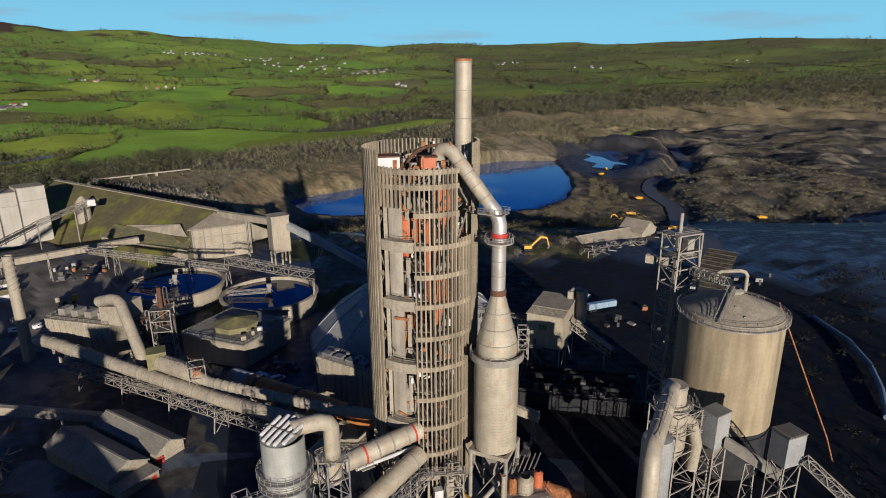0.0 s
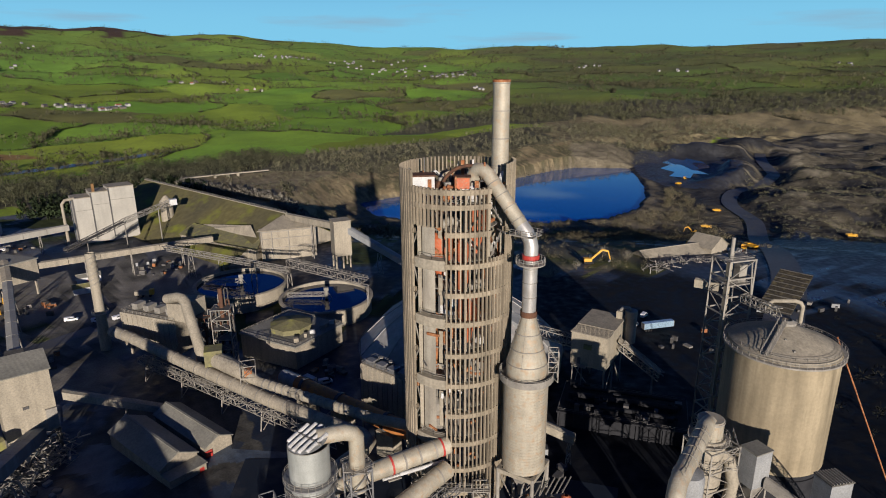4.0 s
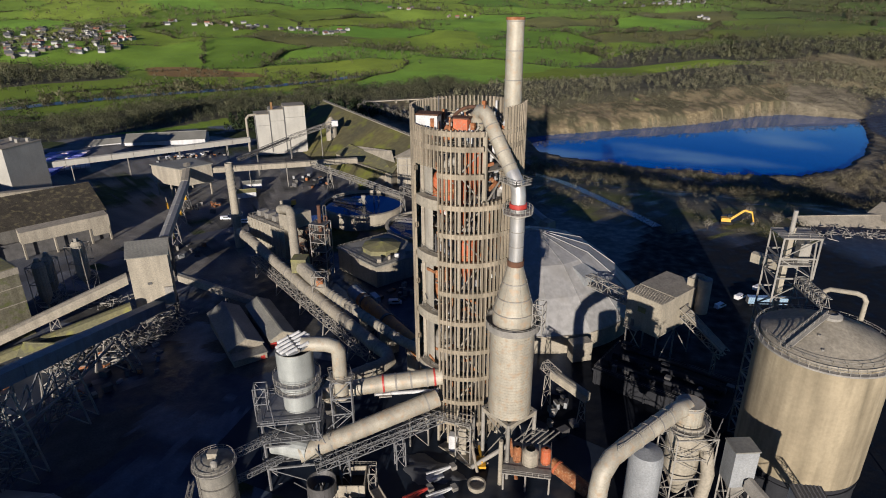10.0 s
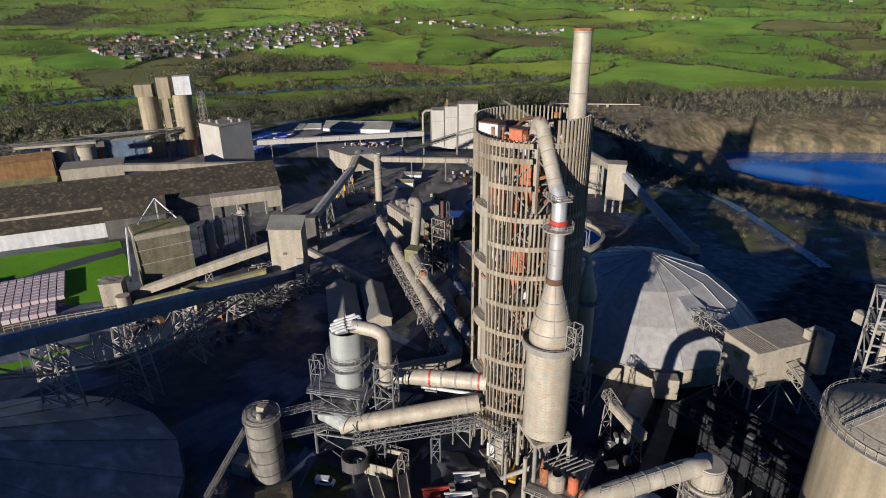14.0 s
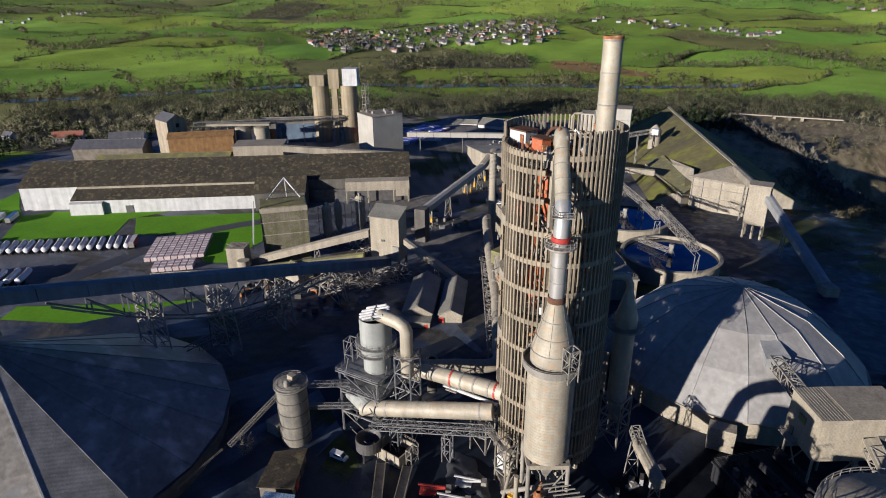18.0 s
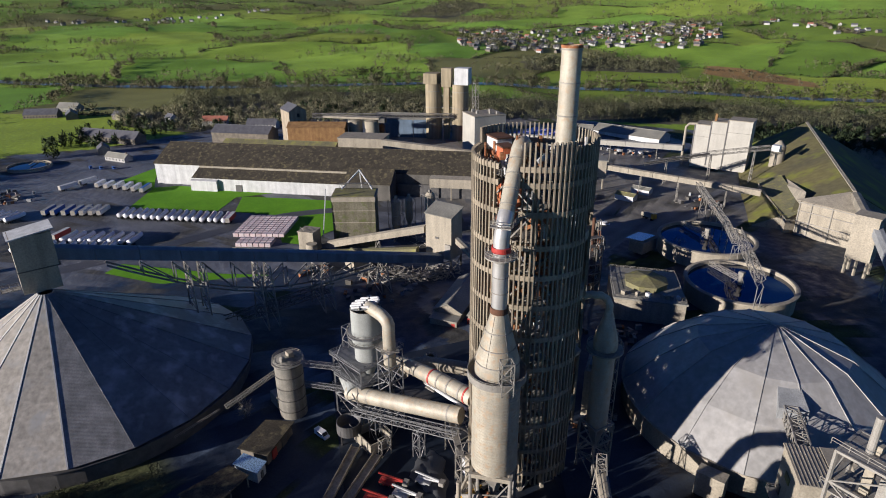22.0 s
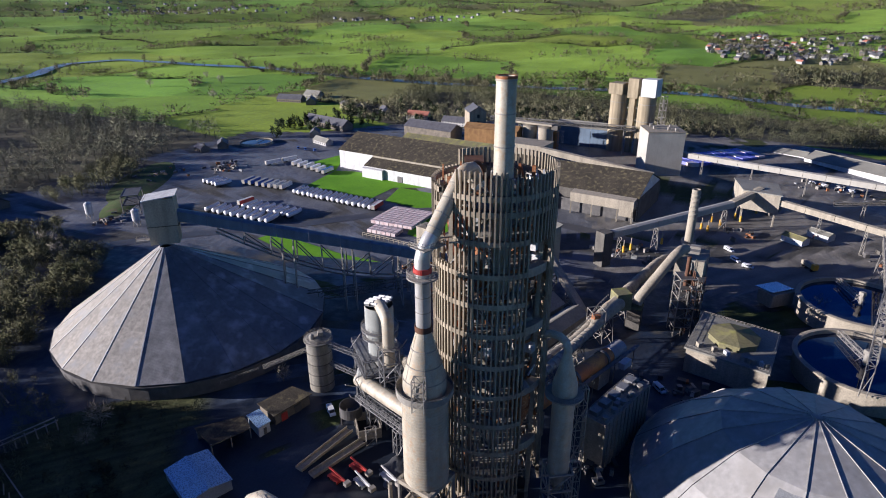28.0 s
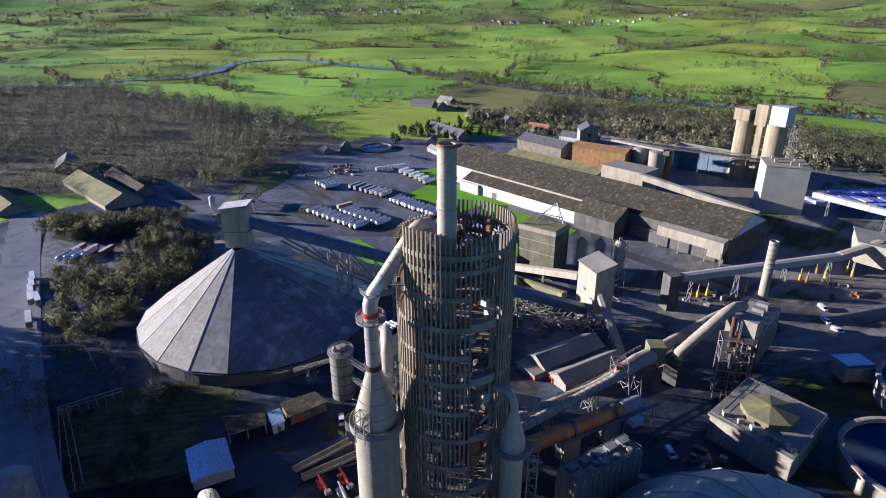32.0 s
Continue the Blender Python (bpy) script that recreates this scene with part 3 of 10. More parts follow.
BELT = [(-640, -80), (-660, 35), (-600, 225), (-495, 311), (-455, 500), (-385, 627), (-330, 720), (-300, 850), (-400, 900), (-470, 720), (-610, 600), (-650, 330), (-720, 247), (-800, 60), (-760, -80)]
CLIFFTOP = [(-330, 720), (-215, 735), (-90, 880), (60, 1040), (220, 1080), (420, 1250), (560, 1420), (420, 1560), (160, 1340), (-60, 1180), (-200, 1020), (-320, 900)]
NWOOD = [(-260, 1150), (0, 1320), (260, 1520), (700, 1600), (1400, 1500), (1900, 1900), (1300, 2100), (500, 1900), (0, 1650), (-200, 1400)]
SITE = [(-430, -160), (-250, -215), (-60, -230), (60, -200), (330, -120), (430, 150), (520, 420), (190, 430), (110, 400), (90, 340), (-20, 330), (-70, 370), (-110, 395), (-250, 500), (-420, 480), (-500, 330), (-540, 180), (-560, 40), (-440, -100)]
RIM = [(60, 1050), (420, 1230), (900, 1400), (1600, 1400), (1700, 1900), (700, 1640), (260, 1540), (60, 1400)]
VERGE = [(3, 0), (-14, 20), (-34, 50), (-10, 52), (18, 65), (36, 42), (22, 5)]
GARDENS = [(-640, -140), (-560, -110), (-500, -30), (-520, 60), (-490, 150), (-480, 260), (-500, 320), (-600, 225), (-660, 35), (-650, -80)]
QUARRY = [(-230, 640), (-190, 590), (-120, 470), (60, 420), (330, 380), (900, 400), (1600, 700), (1700, 1500), (900, 1560), (560, 1400), (420, 1230), (200, 1090), (60, 1050), (-90, 890), (-215, 745)]
BANK = [(-410, 470), (-250, 500), (-120, 440), (-150, 600), (-190, 640), (-215, 745), (-340, 730), (-400, 640), (-455, 500)]
ORANGE_FIELD = [(-998, 829), (-944, 894), (-777, 891), (-719, 853), (-818, 807), (-914, 767)]
VILLAGE_E = [(-1798, 1125), (-1540, 1208), (-1382, 1118), (-1192, 939), (-1274, 790), (-1351, 728), (-1705, 819)]
VILLAGE_W = [(-1827, 507), (-1805, 661), (-1535, 617), (-1279, 488), (-1355, 413)]
VILLAGE_M = [(-1300, 470), (-1720, 600), (-1720, 810), (-1330, 745), (-1230, 650)]
STRIP = [(-1134, 498), (-1154, 686), (-1076, 817), (-919, 728), (-969, 606), (-1015, 473)]
FARWOOD = [(-2275, 363), (-2160, 532), (-2753, 844), (-3032, 691)]
CELL = 240.0


def seeds(ix, iy):
    """The middle of a field in the cell (ix, iy) of a rough grid."""
    h = np.sin(ix * 127.1 + iy * 311.7) * 43758.5453
    k = np.sin(ix * 269.5 + iy * 183.3) * 24634.6345
    return (ix + 0.5 + 0.42 * (2 * (h - np.floor(h)) - 1)) * CELL * 1.25, (iy + 0.5 + 0.42 * (2 * (k - np.floor(k)) - 1)) * CELL


def fields(x, y):
    """The two nearest field middles: cell code and place of each."""
    xw, yw = x + 18 * wob(x, y, 240), y + 18 * wob(x, y, 210, 2.0)
    cx, cy = np.floor(xw / (CELL * 1.25)), np.floor(yw / CELL)
    D, C, SX, SY = [], [], [], []
    for i in (-1, 0, 1):
        for j in (-1, 0, 1):
            sx, sy = seeds(cx + i, cy + j)
            D.append((sx - xw) ** 2 + (sy - yw) ** 2)
            C.append((cx + i) * 57 + (cy + j) * 131)
            SX.append(sx)
            SY.append(sy)
    D, C, SX, SY = map(np.array, (D, C, SX, SY))
    o = np.argsort(D, 0)[:2]
    pick = lambda A: np.take_along_axis(A, o, 0)
    return pick(D), pick(C), pick(SX), pick(SY)


def ground_sheet():
    """The land as one sheet to the horizon, with its cover and yard shade as a colour layer."""
    r = np.concatenate([[0.0], np.geomspace(6, 380, 70), np.linspace(386, 1300, 150), np.geomspace(1312, 4880, 84)])
    na, nr = 840, len(r)
    a = np.linspace(0, 2 * np.pi, na, endpoint=False)
    R, A = np.meshgrid(r, a, indexing="ij")
    x, y = -80 + R * np.cos(A), 160 + R * np.sin(A)
    z = land(x, y)
    D, C, _, _ = fields(x, y)
    c = np.abs(np.sin(C[0] * 12.9898) * 43758.5453) % 1.0
    c2 = np.abs(np.sin(C[0] * 78.233) * 12543.123) % 1.0
    col = np.zeros((*x.shape, 4))
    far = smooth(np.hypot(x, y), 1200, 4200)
    g = (0.74 + 0.56 * c) * (1 - 0.04 * smooth(y, 900, 2400))
    col[..., 0], col[..., 1], col[..., 2] = (0.175 + 0.08 * c2) * g, (0.335 - 0.02 * c2) * g, 0.04 * g
    dull = (c2 > 0.93)
    for k, v in enumerate((0.17, 0.17, 0.055)):
        col[..., k] = np.where(dull, v * (0.8 + 0.4 * c), col[..., k])
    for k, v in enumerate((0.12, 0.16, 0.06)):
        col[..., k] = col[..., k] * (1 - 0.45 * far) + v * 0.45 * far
    east = smooth(x, -350, 150) * smooth(y, 1250, 1500) * (0.35 + 0.5 * grain(x, 1.6 * y, 210, 6.0))
    for k, v in enumerate((0.10, 0.088, 0.05)):
        col[..., k] = col[..., k] * (1 - east) + v * east
    heath = (z > 320) | ((z > 270) & (wob(x, y, 700, 1.0) > 0.1))
    for k, v in enumerate((0.075, 0.05, 0.035)):
        col[..., k] = np.where(heath, v, col[..., k])
    col[..., 3] = 0.95

    def cover(mask, rgb, rough=0.95, spread=0.25, s=40.0):
        w = 1 + spread * wob(x, y, s, 0.7)
        for k in range(3):
            col[..., k] = np.where(mask, rgb[k] * w, col[..., k])
        col[..., 3] = np.where(mask, rough, col[..., 3])

    cover(inside(x, y, ORANGE_FIELD), (0.30, 0.185, 0.07), spread=0.1)
    for w in (WOOD_A, WOOD_B, WOOD_C, BELT, CLIFFTOP, NWOOD, GARDENS, STRIP, FARWOOD):
        cover(inside(x, y, w), (0.10, 0.093, 0.06))
    q = inside(x + 12 * wob(x, y, 80), y + 12 * wob(x, y, 70, 2), QUARRY)
    cover(inside(x, y, BANK), (0.23, 0.19, 0.115), 0.95, 0.4, 35)
    cover(q, (0.16, 0.138, 0.095), 0.9, 0.35, 55)
    cover(q & (x > 190), (0.092, 0.082, 0.06), 0.9, 0.4, 33)
    cover(q & (x > 190) & (grain(x, 2.2 * y + 0.6 * x, 90, 3.0) * 0.6 + grain(x, 2.2 * y + 0.6 * x, 30, 4.0) * 0.4 > 0.52), (0.035, 0.035, 0.036), 0.8, 0.4, 21)
    cover(q & (x > 300) & (y > 600) & (crags(x, 3 * y + 1.2 * x, 120, 2.6) > 0.8), (0.18, 0.16, 0.118), 0.9, 0.3, 14)
    cover(q & (x < 60) & (y > 560) & (z > -46), (0.20, 0.16, 0.095), 0.9, 0.35, 30)
    cover(q & (x < 90) & (y > 560) & (z > -46) & (crags(0.35 * (x + y), 4.5 * z, 34, 0.8) > 0.62), (0.22, 0.175, 0.10), 0.9, 0.35, 14)
    cover(q & (x < 90) & (y > 560) & (z > -45) & (grain(x, y, 21, 3.3) * 0.5 + grain(x, y, 7, 1.2) * 0.5 > 0.53), (0.10, 0.09, 0.052), 0.95, 0.3, 12)
    cover(q & (y < 590) & (x < 130), (0.12, 0.11, 0.06), 0.95, 0.45, 45)
    cover(q & (x > 150) & (y < 560 + 60 * wob(x, y, 300)), (0.022, 0.024, 0.03), 0.5, 0.4, 40)
    cover(q & (np.hypot((x - 262 - 0.12 * (y - 985)) / 62, (y - 985) / 150) < 1.25), (0.04, 0.041, 0.043), 0.55, 0.35, 30)
    cover(inside(x + 15 * wob(x, y, 90), y, RIM), (0.235, 0.195, 0.11), 0.9, 0.35, 60)
    mid = (x > -140) & (x < 200) & (y > 300) & (y < 600)
    cover(mid & ~inside(x, y, POND), (0.14, 0.125, 0.085), 0.95, 0.5, 38)
    cover(mid & (wob(x, y, 90, 1.1) > 0.25), (0.12, 0.125, 0.045), 0.95, 0.35, 25)
    cover(mid & (np.abs(wob(x, y, 150, 0.4)) < 0.10), (0.045, 0.045, 0.048), 0.5, 0.3, 30)
    # Dark blue yard base: tarmac tone with shade and sky tint put in.
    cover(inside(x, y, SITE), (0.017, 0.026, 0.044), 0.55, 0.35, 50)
    # Paler west yard, in two steps: dust, plus sunlight put into the colour.
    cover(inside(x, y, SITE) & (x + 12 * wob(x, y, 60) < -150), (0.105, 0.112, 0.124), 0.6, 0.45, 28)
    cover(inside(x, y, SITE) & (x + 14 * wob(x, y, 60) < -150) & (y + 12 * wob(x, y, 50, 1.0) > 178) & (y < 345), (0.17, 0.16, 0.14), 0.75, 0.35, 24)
    cover(inside(x, y, SITE) & (x < -40) & (grain(x, y, 26, 5.0) * 0.6 + grain(x, y, 9, 6.0) * 0.4 > 0.66), (0.07, 0.068, 0.06), 0.77, 0.3, 12)
    # Near-black cover stands in for shade on the ground east of the tower.
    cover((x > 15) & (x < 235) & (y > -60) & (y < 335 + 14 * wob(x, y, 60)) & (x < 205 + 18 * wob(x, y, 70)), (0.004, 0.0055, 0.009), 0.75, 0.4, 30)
    cover((x > -135) & (x < -20) & (y > 55) & (y < 155) & (grain(x, y, 24, 9.0) * 0.55 + grain(x, y, 7, 2.0) * 0.45 > 0.58), (0.06, 0.08, 0.11), 0.5, 0.3, 9)
    cover((x > 140) & (x < 330) & (y > 250) & (y < 470) & (grain(x + 0.6 * y, y, 30, 3.0) * 0.55 + grain(x, y, 8, 2.0) * 0.45 > 0.64), (0.03, 0.045, 0.07), 0.35, 0.3, 9)
    cover(inside(x, y, [(-43, -104), (-64, -116), (-78, -100), (-104, -122), (-88, -150), (-100, -215), (-60, -190)]), (0.15, 0.155, 0.155), 0.6, 0.3, 15)
    cover(inside(x, y, VERGE), (0.075, 0.082, 0.036), 0.95, 0.5, 9)
    cover(inside(x, y, SITE) & (y > 20) & (x < 15) & (grain(x, y, 40, 7.0) * 0.65 + grain(x, y, 11, 8.0) * 0.35 > 0.70), (0.05, 0.062, 0.022), 0.95, 0.4, 15)
    me = bpy.data.meshes.new("ground")
    idx = np.arange(nr * na).reshape(nr, na)
    f = np.stack([idx[:-1], idx[1:], np.roll(idx[1:], -1, 1), np.roll(idx[:-1], -1, 1)], -1).reshape(-1, 4)
    me.vertices.add(nr * na)
    me.vertices.foreach_set("co", np.stack([x, y, z], -1).ravel())
    me.loops.add(len(f) * 4)
    me.loops.foreach_set("vertex_index", f.ravel())
    me.polygons.add(len(f))
    me.polygons.foreach_set("loop_start", np.arange(0, len(f) * 4, 4))
    me.polygons.foreach_set("loop_total", np.full(len(f), 4))
    ca = me.color_attributes.new("cover", "FLOAT_COLOR", "POINT")
    ca.data.foreach_set("color", col.reshape(-1))
    me.update()
    me.validate()
    me.shade_smooth()
    m = bpy.data.materials.new("land_cover")
    m.use_nodes = True
    n, l = m.node_tree.nodes, m.node_tree.links
    bs = n["Principled BSDF"]
    at = n.new("ShaderNodeAttribute")
    at.attribute_name = "cover"
    geo = n.new("ShaderNodeNewGeometry")
    out = at.outputs["Color"]
    for sc, det, lo, hi, fac in ((0.02, 6, 0.3, 0.7, 0.3), (0.25, 6, 0.25, 0.7, 0.55), (1.6, 4, 0.25, 0.75, 0.6)):
        t = n.new("ShaderNodeTexNoise")
        t.inputs["Scale"].default_value, t.inputs["Detail"].default_value = sc, det
        l.new(geo.outputs["Position"], t.inputs["Vector"])
        mr = n.new("ShaderNodeMapRange")
        for s, v in zip(("From Min", "From Max", "To Min", "To Max"), (lo, hi, 0.55, 1.35)):
            mr.inputs[s].default_value = v
        l.new(t.outputs["Fac"], mr.inputs["Value"])
        mx = n.new("ShaderNodeMixRGB")
        mx.blend_type = "MULTIPLY"
        mx.inputs["Fac"].default_value = fac
        l.new(out, mx.inputs["Color1"])
        l.new(mr.outputs["Result"], mx.inputs["Color2"])
        out = mx.outputs["Color"]
        if sc == 0.25:
            rg = n.new("ShaderNodeMath")
            rg.operation = "MULTIPLY"
            l.new(at.outputs["Alpha"], rg.inputs[0])
            l.new(mr.outputs["Result"], rg.inputs[1])
            l.new(rg.outputs["Value"], bs.inputs["Roughness"])
            bp = n.new("ShaderNodeBump")
            bp.inputs["Strength"].default_value, bp.inputs["Distance"].default_value = 0.5, 0.6
            l.new(t.outputs["Fac"], bp.inputs["Height"])
            hi, lo2, both = (n.new("ShaderNodeMath") for _ in range(3))
            hi.operation, lo2.operation, both.operation = "GREATER_THAN", "LESS_THAN", "MULTIPLY"
            hi.inputs[1].default_value, lo2.inputs[1].default_value = 0.78, 0.93
            l.new(at.outputs["Alpha"], hi.inputs[0])
            l.new(at.outputs["Alpha"], lo2.inputs[0])
            l.new(hi.outputs["Value"], both.inputs[0])
            l.new(lo2.outputs["Value"], both.inputs[1])
            rk = n.new("ShaderNodeTexNoise")
            rk.inputs["Scale"].default_value, rk.inputs["Detail"].default_value, rk.inputs["Roughness"].default_value = 0.07, 7.0, 0.62
            wp = n.new("ShaderNodeMapping")
            wp.inputs["Scale"].default_value, wp.inputs["Rotation"].default_value = (0.85, 1.3, 1.0), (0, 0, 0.35)
            l.new(geo.outputs["Position"], wp.inputs["Vector"])
            l.new(wp.outputs["Vector"], rk.inputs["Vector"])
            bp2 = n.new("ShaderNodeBump")
            bp2.inputs["Distance"].default_value = 3.0
            l.new(both.outputs["Value"], bp2.inputs["Strength"])
            l.new(rk.outputs["Fac"], bp2.inputs["Height"])
            l.new(bp.outputs["Normal"], bp2.inputs["Normal"])
            l.new(bp2.outputs["Normal"], bs.inputs["Normal"])
    wet = n.new("ShaderNodeMapRange")
    for s, v in zip(("From Min", "From Max", "To Min", "To Max"), (0.3, 0.8, 0.6, 0.12)):
        wet.inputs[s].default_value = v
    l.new(at.outputs["Alpha"], wet.inputs["Value"])
    l.new(wet.outputs["Result"], bs.inputs["Specular IOR Level"])
    l.new(out, bs.inputs["Base Color"])
    me.materials.append(m)
    return tagged(new("ground", me), "rolling land with green fields, quarry and plant yard darkened for shade", "ground", kind="structure")


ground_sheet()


def sheet(name, poly, z, m, label, cat, drape=False, kind="structure"):
    b = MB()
    pts = [(x, y, float(land(x, y)) + z if drape else z) for x, y in poly]
    b.poly(pts, [tuple(range(len(pts)))])
    return tagged(b.obj(name, m), label, cat, kind=kind)


def ribbon(name, path, w, m, label, cat, dz=0.3, step=12.0):
    """A strip that lies on the land along a line."""
    P = [Vector((*p, 0)) for p in path]
    Q = []
    for p, q in zip(P, P[1:]):
        k = max(1, int((q - p).length / step))
        Q += [p.lerp(q, i / k) for i in range(k)]
    Q.append(P[-1])
    for _ in range(6):
        Q = [Q[0]] + [(Q[i - 1] + Q[i] * 2 + Q[i + 1]) / 4 for i in range(1, len(Q) - 1)] + [Q[-1]]
    b = MB()
    pts = []
    for i, p in enumerate(Q):
        t = (Q[min(i + 1, len(Q) - 1)] - Q[max(i - 1, 0)]).normalized()
        n = Vector((-t.y, t.x, 0)) * (w / 2)
        z = float(np.max(land(np.array([p.x, p.x - n.x, p.x + n.x]), np.array([p.y, p.y - n.y, p.y + n.y])))) + dz
        pts += [(p.x + n.x, p.y + n.y, z), (p.x - n.x, p.y - n.y, z)]
    b.poly(pts, [(2 * i, 2 * i + 1, 2 * i + 3, 2 * i + 2) for i in range(len(Q) - 1)])
    return tagged(b.obj(name, m), label, cat, kind="structure")


BIG = [(-260, 560), (230, 560), (230, 1060), (-260, 1060)]
sheet("water", BIG, -48.5, WATER, "deep blue water of the flooded quarry", "water")
sheet("water", [(222, 905), (248, 890), (262, 930), (282, 925), (276, 968), (300, 985), (312, 1040), (322, 1085), (296, 1098), (280, 1062), (262, 1090), (236, 1062), (246, 1010), (224, 975), (238, 940)], -45.9, WATER, "shallow blue pool on the quarry floor", "water")
RIVERLINE = [(-560, -900), (-707, -757), (-830, -800), (-967, -869), (-1045, -786), (-989, -587), (-1005, -418), (-930, -250), (-870, -60), (-845, 170), (-840, 280), (-790, 420), (-730, 560), (-640, 720), (-560, 900)]
ribbon("water", RIVERLINE, 26, RIVER, "slow river between green fields", "river", 0.5)
ribbon("road", HAUL, 17, ROADM, "dark wet haul road through the quarry", "road", 0.35)
ribbon("track", [(-100, 470), (-87, 441), (-50, 402), (8, 345), (20, 334)], 6, WETM, "wet pale track along the quarry top", "road", 0.3)
ribbon("road", [(-185, 240), (-215, 180), (-240, 120), (-235, 60), (-200, 20), (-160, -60), (-110, -120)], 9, ROADM, "dusty works road", "road", 0.12)
ribbon("road", [(66, 78), (46, 28), (8, -44), (-26, -100), (-62, -160), (-110, -235)], 19, PALEROAD, "works road beside the wood", "road", 0.1)
sheet("lawn", [(-268, -25), (-310, -20), (-311, -4), (-281, 64), (-276, 38), (-249, 30)], -7.9, LAWN, "mown bright green lawn before the hall", "lawn")
sheet("lawn", [(-325, -51), (-369, -29), (-330, -24), (-311, -20), (-300, -24)], -7.88, LAWN, "mown green verge beside the yard", "lawn")
sheet("lawn", [(-277, 42), (-268, 70), (-252, 112), (-206, 103), (-198, 94), (-182, 88), (-190, 72), (-209, 70), (-230, 80), (-246, 41)], -7.89, LAWN, "mown bright green lawn before the hall", "lawn")
sheet("grass", [(-176, -4), (-165, 22), (-155, 45), (-148, 72), (-139, 72), (-140, 45), (-150, 17), (-166, -9)], -7.7, LAWN, "green verge under the gallery", "lawn")
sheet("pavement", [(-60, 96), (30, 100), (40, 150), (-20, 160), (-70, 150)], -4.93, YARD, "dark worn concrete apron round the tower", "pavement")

# ---- the preheater tower ----
TC, TR = (-5.2, 146.7), 14.0
LEVELS = [2.6, 9.6, 17.2, 25.3, 33.6, 41.7, 49.9, 57.3, 64.4, 72.0, 78.4, 81.8]


def pt(a, r, z, c=TC):
    return (c[0] + r * math.cos(radians(a)), c[1] + r * math.sin(radians(a)), z)


def preheater_tower():
    T = thing("preheater_tower", (TC[0], TC[1], -5), "tall round tower screened by beige concrete fins", "tower")
    n = 80
    for i in range(n):
        a = i * 360 / n
        w, d = 0.34, 0.62
        if 228 <= a <= 264:
            segs = [(73.6, 86.2)]
        elif 196 <= a < 228:
            segs, w = [(12.0, 86.2)], 0.62
        elif 310 <= a <= 330:
            segs = [(-1.0, 66.0)]
        elif 42 <= a <= 70:
            segs = [(71.5, 86.2)]
        elif 70 < a <= 92:
            segs, w = [(8.0, 86.2)], 0.55
        else:
            segs = [(-1.0, 86.2)]
        for z0, z1 in segs:
            top = z1 + (1.2 if (332 <= a or a <= 20) and z1 > 80 else -3.4 if 226 <= a <= 312 and z1 > 80 else 0)
            p = pt(a, TR - d / 2 + 0.1, 0)
            MB().box((p[0], p[1], (z0 + top) / 2), (d, w, top - z0), a).obj("fin", CONC, T)
    spans = [(-30, 42, 0), (70, 228, 0), (264, 310, 0), (310, 330, 1), (228, 264, 2), (42, 70, 2)]
    for z in LEVELS:
        for a0, a1, kind in spans:
            if (kind == 1 and z > 65) or (kind == 2 and z < 73):
                continue
            if kind == 0 and a0 == 70 and z < 12:
                a0 = 92
            k = max(3, int((a1 - a0) / 6))
            MB().lathe(TC, [(13.1, z - 0.6), (13.98, z - 0.6), (13.98, z + 0.6), (13.1, z + 0.6), (13.1, z - 0.6)], k, a0, a1).obj("ring_beam", CONC, T)
    for z in LEVELS[1:11]:
        MB().lathe(TC, [(3.2, z - 0.15), (10.0, z - 0.15), (10.0, z + 0.12), (3.2, z + 0.12), (3.2, z - 0.15)], 40).obj("floor_slab", STEEL, T, "dusty steel grating floor")
    for i in range(12):
        a = 15 + i * 30
        if a in (255, 45):
            continue
        MB().beam(pt(a, 11.6, -5), pt(a, 11.6, 82), 0.9).obj("column", CONC2, T)
    zs = [-5] + LEVELS[:11]
    for k in range(len(zs) - 1):
        for i in range(12):
            a = 15 + i * 30
            if i in (7, 8, 0, 1):
                continue
            b = MB()
            if (i + k) % 2:
                b.beam(pt(a, 11.9, zs[k]), pt(a + 30, 11.9, zs[k + 1]), 0.3)
            else:
                b.beam(pt(a + 30, 11.9, zs[k]), pt(a, 11.9, zs[k + 1]), 0.3)
            b.obj("brace", STEEL, T)
    # the tall slot of the south-west side, with its lintels and white sheeting
    for z in (64.4, 49.9, 33.6, 17.2):
        MB().lathe(TC, [(11.5, z - 1.2), (13.7, z - 1.2), (13.7, z + 1.3), (11.5, z + 1.3), (11.5, z - 1.2)], 6, 228, 264).obj("lintel", CONC2, T)
        MB().lathe(TC, [(11.5, z - 1.0), (13.5, z - 1.0), (13.5, z + 1.1), (11.5, z + 1.1), (11.5, z - 1.0)], 5, 42, 70).obj("lintel", CONC2, T)
    for z0, z1 in ((66, 77.5), (51.5, 63), (35.2, 48.5), (18.8, 32)):
        MB().lathe(TC, [(11.4, z0), (11.6, z0), (11.6, z1), (11.4, z1)], 4, 230, 249).obj("sheet_panel", CREAM, T, "cream sheeting streaked with dust")
        MB().lathe(TC, [(10.2, z0 + 1), (10.35, z0 + 1), (10.35, z1 - 2), (10.2, z1 - 2)], 3, 250, 256).obj("sheet_panel", CONC2, T)
        rail([pt(232, 12.9, z0 - 0.3), pt(248, 12.9, z0 - 0.3), pt(263, 12.9, z0 - 0.3)], T)
    for z in (12, 9.6):
        rail([pt(230, 13.6, z), pt(245, 14.6, z), pt(262, 13.6, z)], T)
    return T


preheater_tower()


